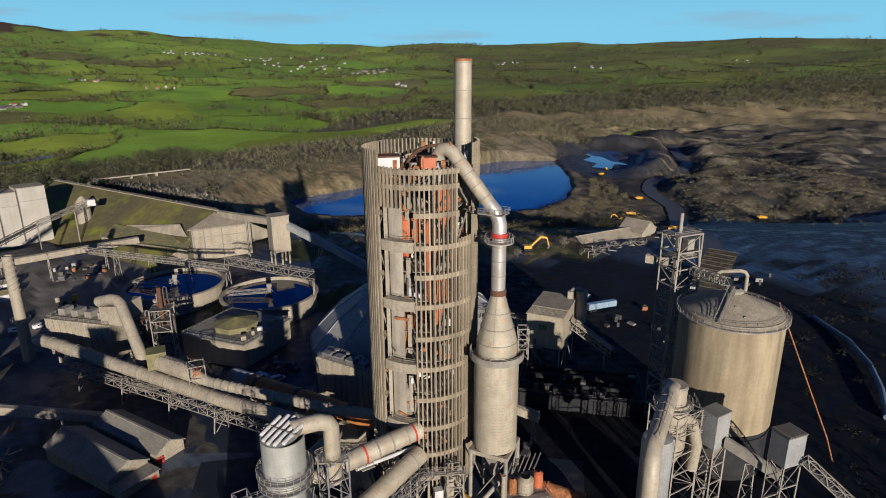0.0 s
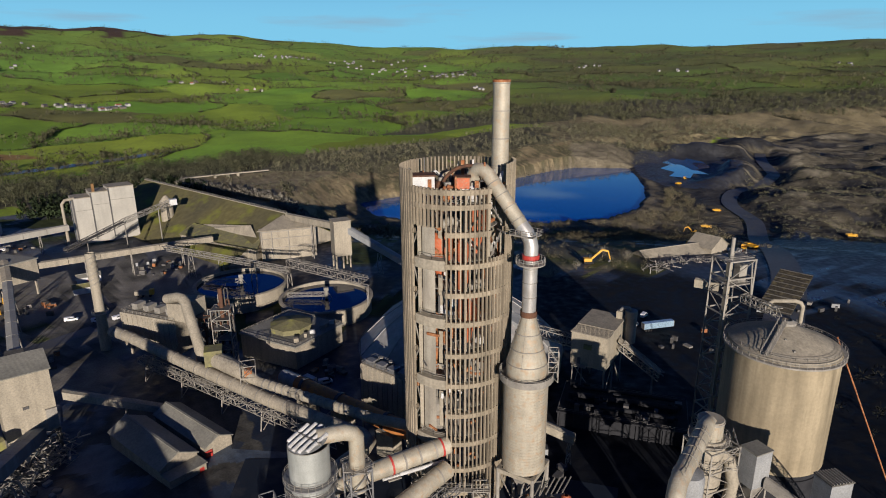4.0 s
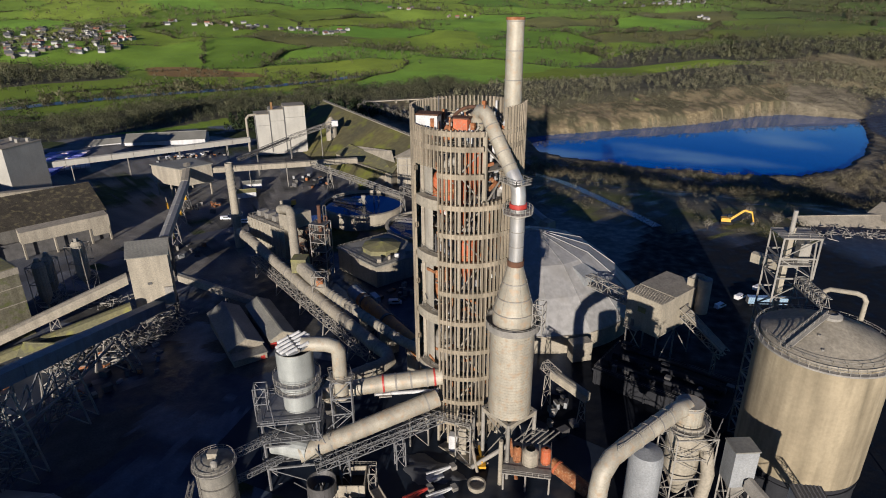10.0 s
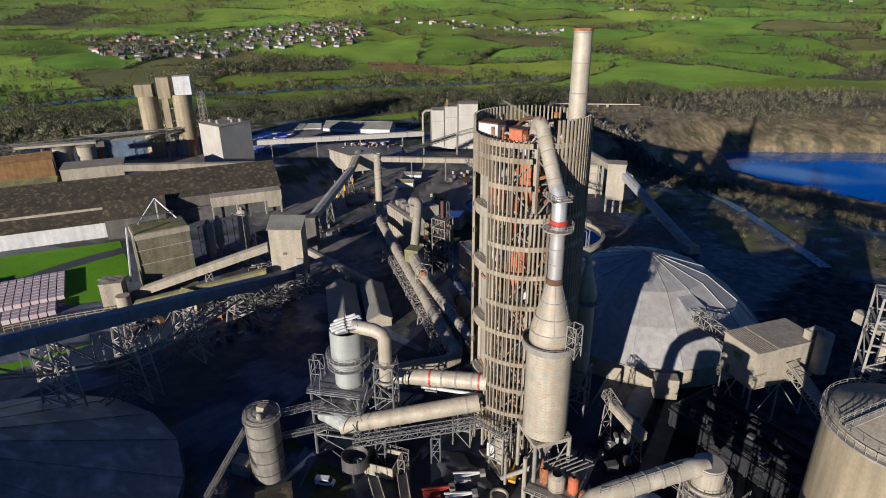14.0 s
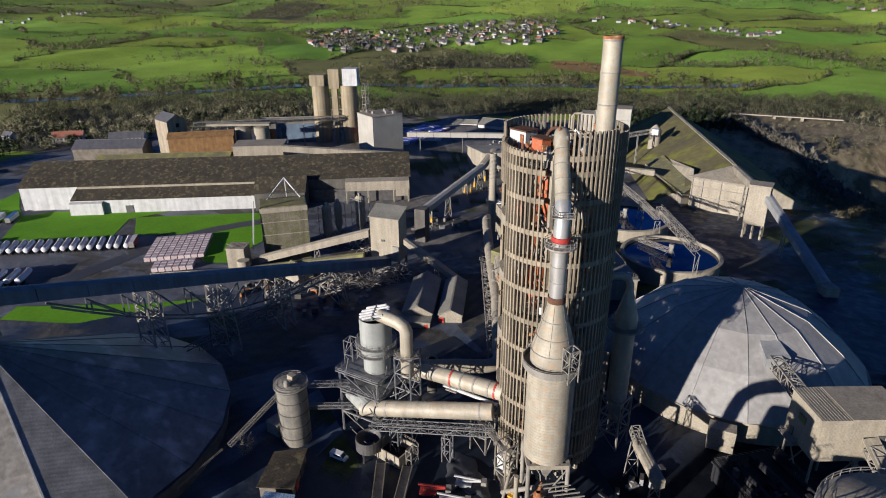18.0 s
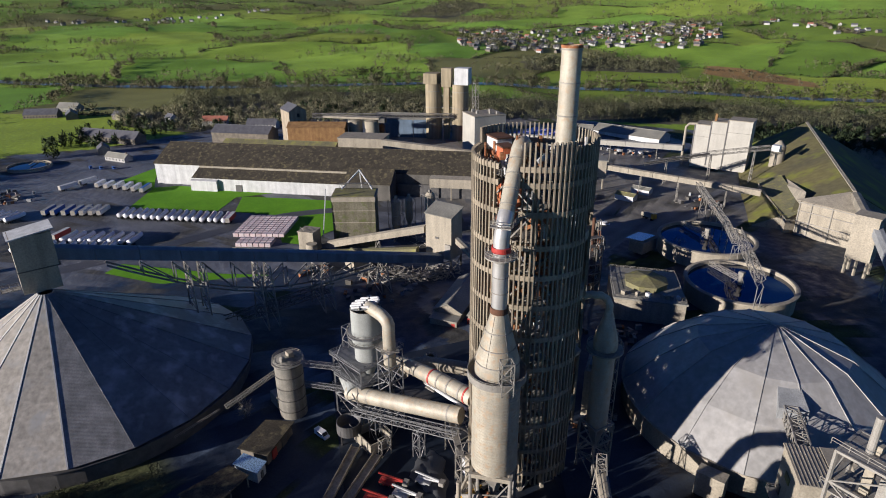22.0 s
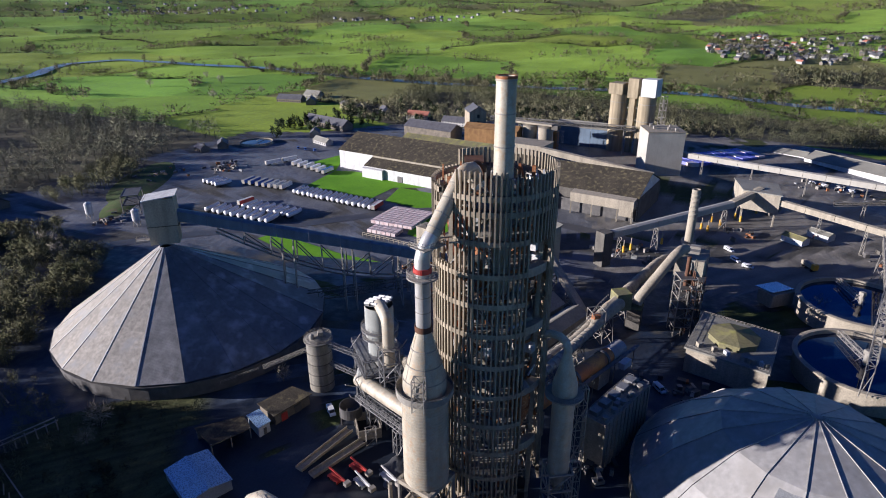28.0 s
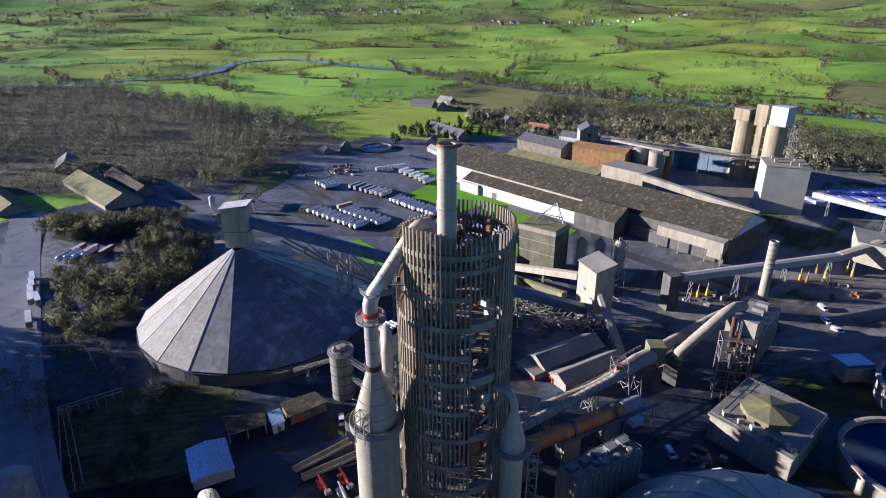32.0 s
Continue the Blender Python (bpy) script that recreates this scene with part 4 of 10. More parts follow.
def vessel(x, y, z0, r, h, m, label):
    """A cyclone vessel: a drum over a hopper, with its gas duct."""
    T = thing("preheater_cyclone", (x, y, z0), label, "cyclone vessel", "preheater cyclones")
    drum = MB().lathe((x, y), [(0.5, z0), (0.7, z0 + h * 0.1), (r, z0 + h * 0.5), (r, z0 + h * 0.92), (r * 0.5, z0 + h)], 20).obj("drum", m, T, smooth=True)
    MB().tube([(x, y, z0 + h), (x, y, z0 + h * 1.12), (x + r * 0.7, y + r * 0.4, z0 + h * 1.2), (x + r * 1.4, y + r * 0.8, z0 + h * 1.15)], r * 0.4, 12).obj("gas_duct", STEEL, T, smooth=True)
    MB().lathe((x, y), [(r + 0.02, z0 + h * 0.6), (r + 0.2, z0 + h * 0.6), (r + 0.2, z0 + h * 0.66), (r + 0.02, z0 + h * 0.66)], 20).obj("stiffener", RUST, drum)
    return T


for vx, vy, vz, vr, vh, vm in ((-8.5, 139.5, 58, 2.9, 13, ORANGE), (0.0, 139.8, 66, 2.6, 12, ORANGE), (-1.5, 138.5, 43, 2.7, 13, ORANGE), (-10, 141, 34, 2.8, 12, RUST), (0.5, 141, 27, 2.6, 12, STEEL),
                               (-8, 152, 55, 3.0, 14, RUST), (-12, 147, 46, 2.8, 13, STEEL), (3, 147, 52, 2.4, 12, RUST), (-3, 154, 36, 2.8, 13, STEEL), (-9, 140, 14, 2.8, 13, STEEL), (-3, 138, 50, 1.4, 20, ORANGE), (2, 155, 20, 2.4, 13, RUST)):
    vessel(vx, vy, vz, vr, vh, vm, "preheater cyclone in red primer and rust" if vm != STEEL else "dusty grey preheater cyclone with a hopper")


def chimney():
    x, y = 4.96, 149.76
    T = thing("chimney", (x, y, 60), "tall pale steel chimney with banded joints", "chimney")
    shaft = MB().lathe((x, y), [(2.1, 60), (2.08, 84), (2.0, 105.6), (1.75, 105.6), (1.75, 104)], 32).obj("shaft", ALU, T, smooth=True)
    for z in (66, 72.5, 79, 85.5, 92, 98.5, 104.8):
        MB().lathe((x, y), [(2.02, z), (2.16, z), (2.16, z + 0.25), (2.02, z + 0.25)], 32).obj("band", STEEL, shaft)
    MB().lathe((x, y), [(1.76, 103.9), (0.01, 103.9)], 24).obj("throat", DSTEEL, T, "dark disc inside the throat")
    MB().lathe((x, y), [(2.02, 105.2), (2.14, 105.2), (2.14, 105.75), (1.74, 105.75)], 32).obj("rim", RUST, shaft, "rusted rim")
    return T


chimney()


def conditioning_tower():
    x, y = 12.9, 134.5
    T = thing("conditioning_tower", (x, y, 12), "large sheet-clad gas conditioning tower with a cone and duct", "cooling tower")
    z = 12.2
    prof = []
    while z < 36.5:
        prof += [(5.42, z), (5.42, z + 0.72), (5.36, z + 0.76), (5.36, z + 0.8)]
        z += 0.82
    MB().lathe((x, y), prof, 48).obj("drum", ALU, T, "ribbed pale metal drum", True)
    cone = MB().lathe((x, y), [(5.0, 37.0), (5.0, 39), (4.9, 41.0), (1.75, 52.4), (1.75, 53)], 40).obj("cone", ALU, T, smooth=True)
    for zz, r in ((41, 4.95), (44.6, 3.98), (48.4, 2.93)):
        MB().lathe((x, y), [(r, zz), (r + 0.1, zz), (r + 0.05, zz + 0.2), (r - 0.05, zz + 0.2)], 40).obj("seam", STEEL, cone)
    for i in range(6):
        a = i * 60 + 15
        MB().beam(pt(a, 4.95, 41, (x, y)), pt(a, 1.85, 52.3, (x, y)), 0.05).obj("rib", STEEL, cone)
    platform = MB().lathe((x, y), [(5.3, 36.6), (6.6, 36.6), (6.6, 37.0), (5.0, 37.0)], 40).obj("platform", STEEL, T)
    MB().lathe((x, y), [(6.5, 37.0), (6.6, 37.0), (6.6, 38.3), (6.5, 38.3), (6.5, 37.0)], 40).obj("parapet", STEEL, platform, "dusty mesh parapet")
    ring_rail((x, y), 6.55, 37.1, platform, 30, 1.5)
    MB().lathe((x, y), [(1.9, 52.6), (1.95, 52.6), (1.95, 54.0), (1.9, 54.0)], 28).obj("expansion_joint", DRUST, T, "rusty bellows joint")
    riser = MB().lathe((x, y), [(1.68, 53.8), (1.68, 67.0)], 28).obj("riser", ALU2, T, "bright metal riser", True)
    for zz in (57.4, 61.0, 64.4):
        MB().lathe((x, y), [(1.69, zz), (1.78, zz), (1.78, zz + 0.18), (1.69, zz + 0.18)], 28).obj("seam", STEEL, riser)
    MB().lathe((x, y), [(1.72, 66.6), (2.0, 66.6), (2.0, 67.7), (1.72, 67.7)], 28).obj("red_flange", RED, T, "red-painted flange")
    deck = MB().lathe((x, y), [(1.9, 65.4), (3.4, 65.4), (3.4, 65.7), (1.9, 65.7)], 28).obj("platform", STEEL, T)
    ring_rail((x, y), 3.35, 65.7, deck, 18, 1.3)
    path = [(x, y, 67.5), (x, y, 69.5), (12.6, 134.8, 71.0), (11.9, 135.2, 72.4), (10.6, 136.0, 74.0), (6.0, 138.6, 80.2), (2.6, 140.6, 84.8), (1.4, 141.4, 85.7), (0.0, 142.3, 85.6), (-1.0, 142.9, 84.3), (-1.0, 142.9, 80.0)]
    MB().tube(path[:5], 1.68, 24).obj("elbow", ALU2, T, "bright metal elbow", True)
    MB().tube(path[4:], 1.66, 24).obj("inclined_duct", ALU, T, "inclined duct into the tower head", True)
    for f in (0.1, 0.34, 0.58, 0.82):
        p = lerp(path[4], path[6], f)
        q = lerp(path[4], path[6], f + 0.015)
        MB().cyl(p, q, 1.78, None, 24).obj("duct_flange", STEEL, T)
    MB().box((11.6, 135.4, 72.0), (6.0, 4.4, 0.25), -32).obj("platform", STEEL, T, "walkway round the elbow")
    for s in ((9.0, 139.4), (7.0, 136.2)):
        MB().beam((*s, 72), (s[0] - 2, s[1] + 4, 72), 0.3).obj("bracket", STEEL, T)
    rail([(8.0, 135.2, 72.1), (13.2, 131.9, 72.1), (15.5, 135.6, 72.1), (10.4, 138.9, 72.1)], T, 1.2, 1.6)
    # legs and hopper
    MB().lathe((x, y), [(1.0, 3.0), (1.2, 5.0), (4.9, 12.0), (5.36, 12.0), (5.36, 12.3)], 8).obj("hopper", STEEL, T)
    for a in (20, 110, 200, 290):
        p = pt(a, 6.6, 0, (x, y))
        MB().cyl((p[0], p[1], -5), (p[0], p[1], 12), 0.5, None, 10).obj("leg", STEEL, T)
        q = pt(a + 90, 6.6, 0, (x, y))
        MB().beam((p[0], p[1], 11.4), (q[0], q[1], 11.4), 0.9, 1.1).obj("ring_beam", CONC2, T)
        MB().beam((p[0], p[1], -4.5), (q[0], q[1], 10.8), 0.25).obj("brace", STEEL, T)
    frame_tower(19.2, 134.8, 2.4, 2.6, 36, 44, T, 3, 0.2)
    return T


conditioning_tower()


def second_tower():
    x, y = 1.6, 165.6
    T = thing("cooling_cyclone", (x, y, -5), "slim sheet-clad gas cooler with a conical head", "cooling tower")
    MB().lathe((x, y), [(2.7, 10), (2.7, 32.8)], 28).obj("drum", ALU, T, "pale metal drum", True)
    MB().lathe((x, y), [(3.0, 33.2), (3.0, 35.5), (0.9, 43.6)], 28).obj("cone", ALU, T, smooth=True)
    MB().lathe((x, y), [(2.7, 32.6), (4.6, 32.6), (4.6, 33.0), (2.7, 33.0)], 28).obj("platform", STEEL, T)
    ring_rail((x, y), 4.5, 33.0, T, 22, 1.3)
    MB().tube([(x, y, 43.2), (x, y, 45), (x - 0.4, y - 0.6, 46.6), (x - 1.2, y - 2.0, 47.4), (x - 2.4, y - 4.0, 47.2), (x - 3.6, y - 6.4, 46.0)], 0.95, 16).obj("gooseneck", ALU, T, smooth=True)
    MB().lathe((x, y), [(0.8, 3), (2.7, 10)], 20).obj("hopper", STEEL, T)
    frame_tower(x, y, 6.0, 6.0, -5, 10.5, T, 3, 0.45, 20)
    frame_tower(x - 3.5, y + 4.2, 2.4, 2.4, -5, 33, T, 8, 0.2, 20)
    return T


second_tower()


def tower_head():
    T = thing("roof_cabin", (-14.6, 141.4, 80), "small white cabin on the tower head", "cabin")
    MB().box((-12.9, 140.6, 82.0), (5.6, 3.8, 4.6), 12).obj("wall", WHITE, T)
    MB().box((-12.9, 140.6, 84.5), (6.2, 4.4, 0.35), 12).obj("roof", DRUST, T)
    MB().box((-10.9, 139.0, 82.6), (0.9, 0.3, 2.2), 12).obj("rust_stain_panel", RUST, T)
    MB().box((-10.05, 140.9, 81.7), (0.2, 1.0, 2.0), 12).obj("door", DRUST, T)
    H = thing("hoist_house", (-3.4, 139.4, 79), "orange hoist house with a white lower panel", "cabin")
    MB().box((-3.4, 139.4, 83.0), (3.4, 2.6, 2.6), 8).obj("upper_casing", ORANGE, H)
    MB().box((-3.4, 139.4, 80.5), (3.0, 2.4, 2.6), 8).obj("lower_casing", WHITE, H)
    MB().box((-3.4, 139.4, 84.45), (4.2, 3.2, 0.3), 8).obj("roof", DRUST, H)
    for x, y, s, m, lab in ((-6.8, 139.6, 2.0, RUST, "rusty vessel top on the tower head"), (-1.0, 139.6, 1.5, WHITE, "white ventilator box on the tower head"), (-9, 146, 2.2, DRUST, "rusty hoist housing on the tower head"), (-3, 151, 2.4, STEEL, "dusty grey fan housing on the tower head")):
        U = thing("roof_unit", (x, y, 78.7), lab, "roof unit", "roof units")
        MB().lathe((x, y), [(s * 0.7, 78.7), (s * 0.7, 81.2), (s * 0.5, 82.0), (s * 0.25, 82.4)], 14).obj("housing", m, U)
        MB().box((x, y, 82.6), (s * 0.7, s * 0.5, 0.8), 30).obj("motor", STEEL, U)
    A = thing("arch_pipe", (-2.5, 143, 78.7), "dark rusty arched pipe over the tower head", "pipe")
    ap = []
    for i in range(21):
        a = math.pi * i / 20
        ap.append((-1.5 - 7.6 * math.cos(a), 142.4 + 1.6 * math.cos(a), 78.9 + 7.6 * math.sin(a)))
    MB().tube(ap, 0.42, 10).obj("pipe", DRUST, A, smooth=True)
    D = thing("roof_beams", (TC[0], TC[1], 79), "jumble of steel beams and rails on the tower head", "steelwork")
    rng = random.Random(4)
    for i in range(26):
        a, r = rng.uniform(0, 360), rng.uniform(3, 11)
        p = pt(a, r, 79)
        q = pt(a + rng.uniform(-40, 40), min(12, r + rng.uniform(-4, 4)), rng.uniform(79.5, 84))
        MB().beam(p, q, rng.uniform(0.2, 0.5)).obj("beam", rng.choice((RUST, STEEL, DSTEEL)), D)
    rail([pt(a, 12.4, 78.8) for a in range(100, 310, 15)], D)


tower_head()


def tower_pipework():
    """Pipes, stair flights and casings too crowded to count behind the fins."""
    rng = random.Random(12)
    for m, nm, lab, cnt, fat in ((RUST, "rusty_pipework", "rusty pipes and casings crowded inside the tower", 16, 0.9), (WHITE, "white_ductwork", "white ducts and casings inside the tower", 7, 1.1), (STEEL, "stairs_and_rails", "dusty stair flights and rails inside the tower", 22, 0.35), (DSTEEL, "dark_steelwork", "dark steel beams inside the tower", 18, 0.6)):
        b = MB()
        for z in LEVELS[:11]:
            for i in range(cnt):
                a, r = rng.uniform(0, 360), rng.uniform(7.5, 12.0)
                p = pt(a, r, z + rng.uniform(0.2, 5.0))
                k = rng.random()
                w = fat * rng.uniform(0.35, 1.0)
                if k < 0.35:
                    b.beam(p, (p[0], p[1], p[2] + rng.uniform(1.5, 5.0)), w)
                elif k < 0.8:
                    b.beam(p, pt(a + rng.uniform(-25, 25), r, p[2] + rng.uniform(-2.2, 2.2)), w * 0.7, w)
                else:
                    b.box(p, (w * 2, w * 1.6, w * 2), a)
        tagged(b.obj(nm, m), lab, "pipework", kind="stuff")


tower_pipework()


# ---- silo and its lift frame ----
def main_silo():
    x, y = 78.8, 154.3
    T = thing("concrete_silo", (x, y, -5), "great round beige concrete silo with rain streaks", "silo")
    MB().lathe((x, y), [(12.9, 9.0), (13.4, 9.0), (13.4, 39.4), (13.2, 39.8)], 64).obj("wall", SILOC, T, smooth=True)
    # Shade round the silo's foot is put into the plinth colour.
    MB().lathe((x, y), [(13.1, -5), (13.1, 6.6), (13.3, 6.6), (13.3, 7.4), (12.95, 7.4), (12.95, 9.1)], 64).obj("plinth", NEARBLACK, T, "plinth darkened for shade")
    MB().lathe((x, y), [(13.42, 38.9), (14.3, 39.1), (14.3, 39.5), (13.2, 39.6)], 64).obj("rim_walk", STEEL, T)
    MB().lathe((x, y), [(13.1, 39.6), (13.0, 40.4), (1.4, 45.2), (1.4, 46.0), (0.01, 46.1)], 64).obj("roof", CONC2, T, "pale conical roof", True)
    ring_rail((x, y), 14.2, 39.5, T, 48, 1.25)
    rail([pt(a, 12.6, 40.7, (x, y)) for a in range(200, 420, 12)], T, 0.9, 2.5, 0.07)
    # stair over the roof
    a = 232
    p, q = pt(a, 13, 40.8, (x, y)), pt(a, 1.6, 46.2, (x, y))
    MB().beam(p, q, 1.2, 0.2).obj("stair", STEEL, T)
    rail([p, q], T, 1.1, 1.4)
    s = Vector((-(q[1] - p[1]), q[0] - p[0], 0)).normalized() * 1.4
    rail([tuple(Vector(p) + s), tuple(Vector(q) + s)], T, 1.1, 1.4)
    for aa, rr in ((250, 6), (262, 9.5), (215, 8)):
        c = pt(aa, rr, 44.6 - rr * 0.38, (x, y))
        MB().box((c[0], c[1], c[2] + 0.5), (0.8, 0.5, 1.2), aa).obj("hatch", STEEL, T)
    MB().lathe((x, y), [(2.2, 45.2), (2.2, 45.8), (1.2, 46.3)], 16).obj("crown", STEEL, T)
    MB().tube([(77.6, 163.2, 45.6), (77.6, 163.2, 47.3), (78.6, 163.1, 48.0), (83.6, 162.4, 48.4), (85.0, 162.2, 48.0), (85.6, 162.1, 47.0), (85.6, 162.1, 42.4)], 0.55, 14).obj("vent_pipe", CONC2, T, "hooked pale vent pipe", True)
    MB().cyl((92.6, 156.5, 41.2), (109, 150.4, 2), 0.2, None, 12).obj("discharge_pipe", RUST, T, "long rusty inclined pipe")
    MB().cyl((109, 150.4, 2), (111.6, 149.4, -6), 0.2, None, 12).obj("discharge_pipe", RUST, T)
    return T


main_silo()


def lift_frame():
    cx, cy, rz = 70.2, 172.2, 24
    T = thing("bucket_lift_frame", (cx, cy, -5), "tall braced pale steel lift frame beside the silo", "steel frame")
    frame_tower(cx, cy, 8.6, 7.0, -5, 57, T, 12, 0.42, rz)
    for z in (50, 57):
        MB().box((cx, cy, z), (8.4, 6.8, 0.25), rz).obj("deck", STEEL, T)
        rail([(cx - 4, cy - 4.6, z), (cx + 5.0, cy - 1.2, z), (cx + 3, cy + 4.6, z)], T)
    MB().box((cx - 1, cy, 27), (1.2, 1.1, 63), rz).obj("lift_casing", CLAD, T)
    MB().box((cx + 2.2, cy + 0.4, 52), (2.6, 2.2, 6), rz).obj("lift_head", STEEL, T)
    MB().cyl((cx - 1.2, cy - 1, 57), (cx - 1.2, cy - 1, 63), 0.55, None, 12).obj("vent", STEEL, T)
    MB().cyl((cx + 4.4, cy - 1.5, 56), (cx + 5.2, cy - 2.8, 41), 0.22, None, 10).obj("down_pipe", STEEL, T)
    lattice((cx + 2.5, cy - 4, 45.5), (77.6, 156.6, 46), 2.0, 2.2, T, 7, 0.22)
    tilted_box(T, "walk_gallery", (cx - 8, cy + 6, 46), (cx - 2, cy + 3, 46), 2.4, 2.4, CLAD)
    return T


lift_frame()


# ---- dome store ----
def dome_store():
    x, y = -12.0, 225.5
    T = thing("dome_store", (x, y, -5), "wide grey sheeted dome store in facets", "storage dome")
    n, off = 16, 3.6
    prof = [(40.8, 2.0), (31.4, 11.6), (20.6, 19.4), (0.6, 25.6)]
    for a, b in zip(prof, prof[1:]):
        for i in range(n):
            a0, a1 = off + i * 360 / n, off + (i + 1) * 360 / n
            q = [pt(a0, a[0], a[1], (x, y)), pt(a1, a[0], a[1], (x, y)), pt(a1, b[0], b[1], (x, y)), pt(a0, b[0], b[1], (x, y))]
            MB().slab(q, 0.3).obj("roof_panel", DOMEM, T)
    for i in range(n):
        a = off + i * 360 / n
        for p, q in zip(prof, prof[1:]):
            MB().beam(pt(a, p[0], p[1] + 0.05, (x, y)), pt(a, q[0], q[1] + 0.05, (x, y)), 0.16, 0.4).obj("rib", DOMEM, T)
    MB().lathe((x, y), [(40.0, -5), (40.0, 2.0), (40.9, 2.0), (40.9, 1.3), (40.4, 1.2), (40.4, -5)], 64).obj("ring_wall", CONC2, T, "beige concrete ring wall")
    MB().lathe((x, y), [(1.2, 25.3), (1.2, 25.9), (0.1, 26.2)], 16).obj("finial", DOMEM, T)
    # intake house on the roof
    MB().poly([(1.6, 216.2, 17.0), (4.6, 220.4, 17.0), (15.6, 217.2, 10.0), (12.4, 209.8, 10.0), (3.3, 215.8, 19.4), (5.9, 219.8, 19.6), (15.0, 216.8, 16.4), (12.2, 210.2, 16.2)],
              ((0, 1, 5, 4), (1, 2, 6, 5), (2, 3, 7, 6), (3, 0, 4, 7), (4, 5, 6, 7))).obj("intake_house", GREYC, T)
    MB().box((17, 191, -1), (7, 4, 7), 40).obj("side_door_house", CONC2, T, "mossy concrete side chamber")
    return T


dome_store()


def transfer_house():
    rz = 65.6
    x, y = 39.6, 205.2
    T = thing("transfer_house", (x, y, -5), "pale sheeted transfer house on steel legs", "industrial building")
    ca, sa = math.cos(radians(rz)), math.sin(radians(rz))

    def tp(u, v):
        return (x + ca * u - sa * v, y + sa * u + ca * v)

    MB().box((x, y, 14.8), (22.2, 12.6, 11.8), rz).obj("wall", CLAD, T)
    MB().box((*tp(3.6, 0), 21.0), (15.4, 13.2, 0.6), rz).obj("roof", CONC2, T, "pale dusty flat roof")
    MB().box((*tp(-7.8, 0), 20.9), (7.2, 13.2, 0.4), rz).obj("roof", CONC2, T, "pale ribbed lower roof")
    for i in range(9):
        MB().box((*tp(-10.9 + i * 0.8, 0), 21.14), (0.12, 13.0, 0.1), rz).obj("roof_rib", CONC2, T)
    MB().box((*tp(-11.2, 0.4), 16.4), (0.3, 2.8, 1.8), rz).obj("louvre", MOSSR, T, "greenish louvre")
    # Solid dark panel in place of the shade inside the doorway.
    MB().box((*tp(-11.2, 3.2), 10.6), (0.3, 1.1, 2.4), rz).obj("door_opening", DSTEEL, T, "dark panel standing in for a shaded doorway")
    MB().box((*tp(-6.0, 6.4), 16.6), (3.0, 0.3, 1.8), rz).obj("louvre", CONC2, T)
    MB().box((*tp(4.0, -6.4), 15.5), (1.6, 0.3, 1.8), rz).obj("louvre", DSTEEL, T)
    for u, v in ((-10.4, -5.6), (-10.4, 5.6), (10.4, -5.6), (10.4, 5.6), (0, -5.6), (0, 5.6)):
        MB().beam((*tp(u, v), -5), (*tp(u, v), 8.9), 0.5).obj("leg", STEEL, T)
    for v in (-5.6, 5.6):
        MB().beam((*tp(-10.4, v), -4.6), (*tp(0, v), 8.4), 0.28).obj("brace", STEEL, T)
        MB().beam((*tp(10.4, v), -4.6), (*tp(0, v), 8.4), 0.28).obj("brace", STEEL, T)
    MB().beam((*tp(-10.4, -5.6), -4.6), (*tp(-10.4, 5.6), 8.4), 0.28).obj("brace", STEEL, T)
    MB().box((*tp(-12.2, 2.6), 9.2), (2.2, 5.0, 0.2), rz).obj("landing", STEEL, T)
    rail([(*tp(-11.2, 0.2), 9.3), (*tp(-13.2, 0.2), 9.3), (*tp(-13.2, 5.0), 9.3), (*tp(-11.2, 5.0), 9.3)], T)
    MB().cyl((*tp(10.0, -8.2), 12), (*tp(10.0, -8.2), 24.2), 2.2, None, 16).obj("filter", STEEL, T, smooth=True)
    MB().box((*tp(8.4, -4.6), 22.6), (2.6, 2.0, 2.8), rz).obj("fan_box", CLAD, T)
    MB().tube([(*tp(8.4, -4.6), 24.0), (*tp(8.6, -5.6), 25.2), (*tp(9.4, -7.4), 25.2), (*tp(10.0, -8.2), 24.0)], 0.6, 10).obj("fan_duct", STEEL, T)
    lattice((12.6, 213.4, 13.2), (33.5, 202.5, 12.6), 3.2, 3.4, T, 9, 0.28)
    MB().beam((12.6, 213.4, 13.8), (33.5, 202.5, 13.2), 2.2, 0.3).obj("belt", DSTEEL, T)
    lattice((46.5, 203.5, 12.8), (60, 199, 3.4), 3.0, 3.0, T, 7, 0.28)
    MB().slab([(45.6, 201.2, 16.2), (46.8, 205.4, 16.2), (61, 200.8, 6.6), (59.8, 196.6, 6.6)], 0.2).obj("belt_cover", CLAD, T)
    trestle(T, 58, 199.6, -5, 4.4, 70, 2.8, 0.25)
    return T


transfer_house()


def small_conveyor():
    T = thing("belt_conveyor", (20, 159, -5), "short dusty covered conveyor on a trestle", "conveyor")
    lattice((13, 162, 8.2), (18, 160, 6.5), 2.2, 2.6, T, 4, 0.22)
    tilted_box(T, "cover", (16.5, 160.4, 6.8), (28, 157.6, 3.6), 2.6, 2.4, CONC2)
    rail([(16.5, 158.4, 9.2), (28, 155.6, 6.0)], T)
    trestle(T, 26.5, 157.8, -5, 3.6, 60, 2.4, 0.25)
    trestle(T, 15, 161, -5, 6.6, 60, 2.4, 0.25)


small_conveyor()


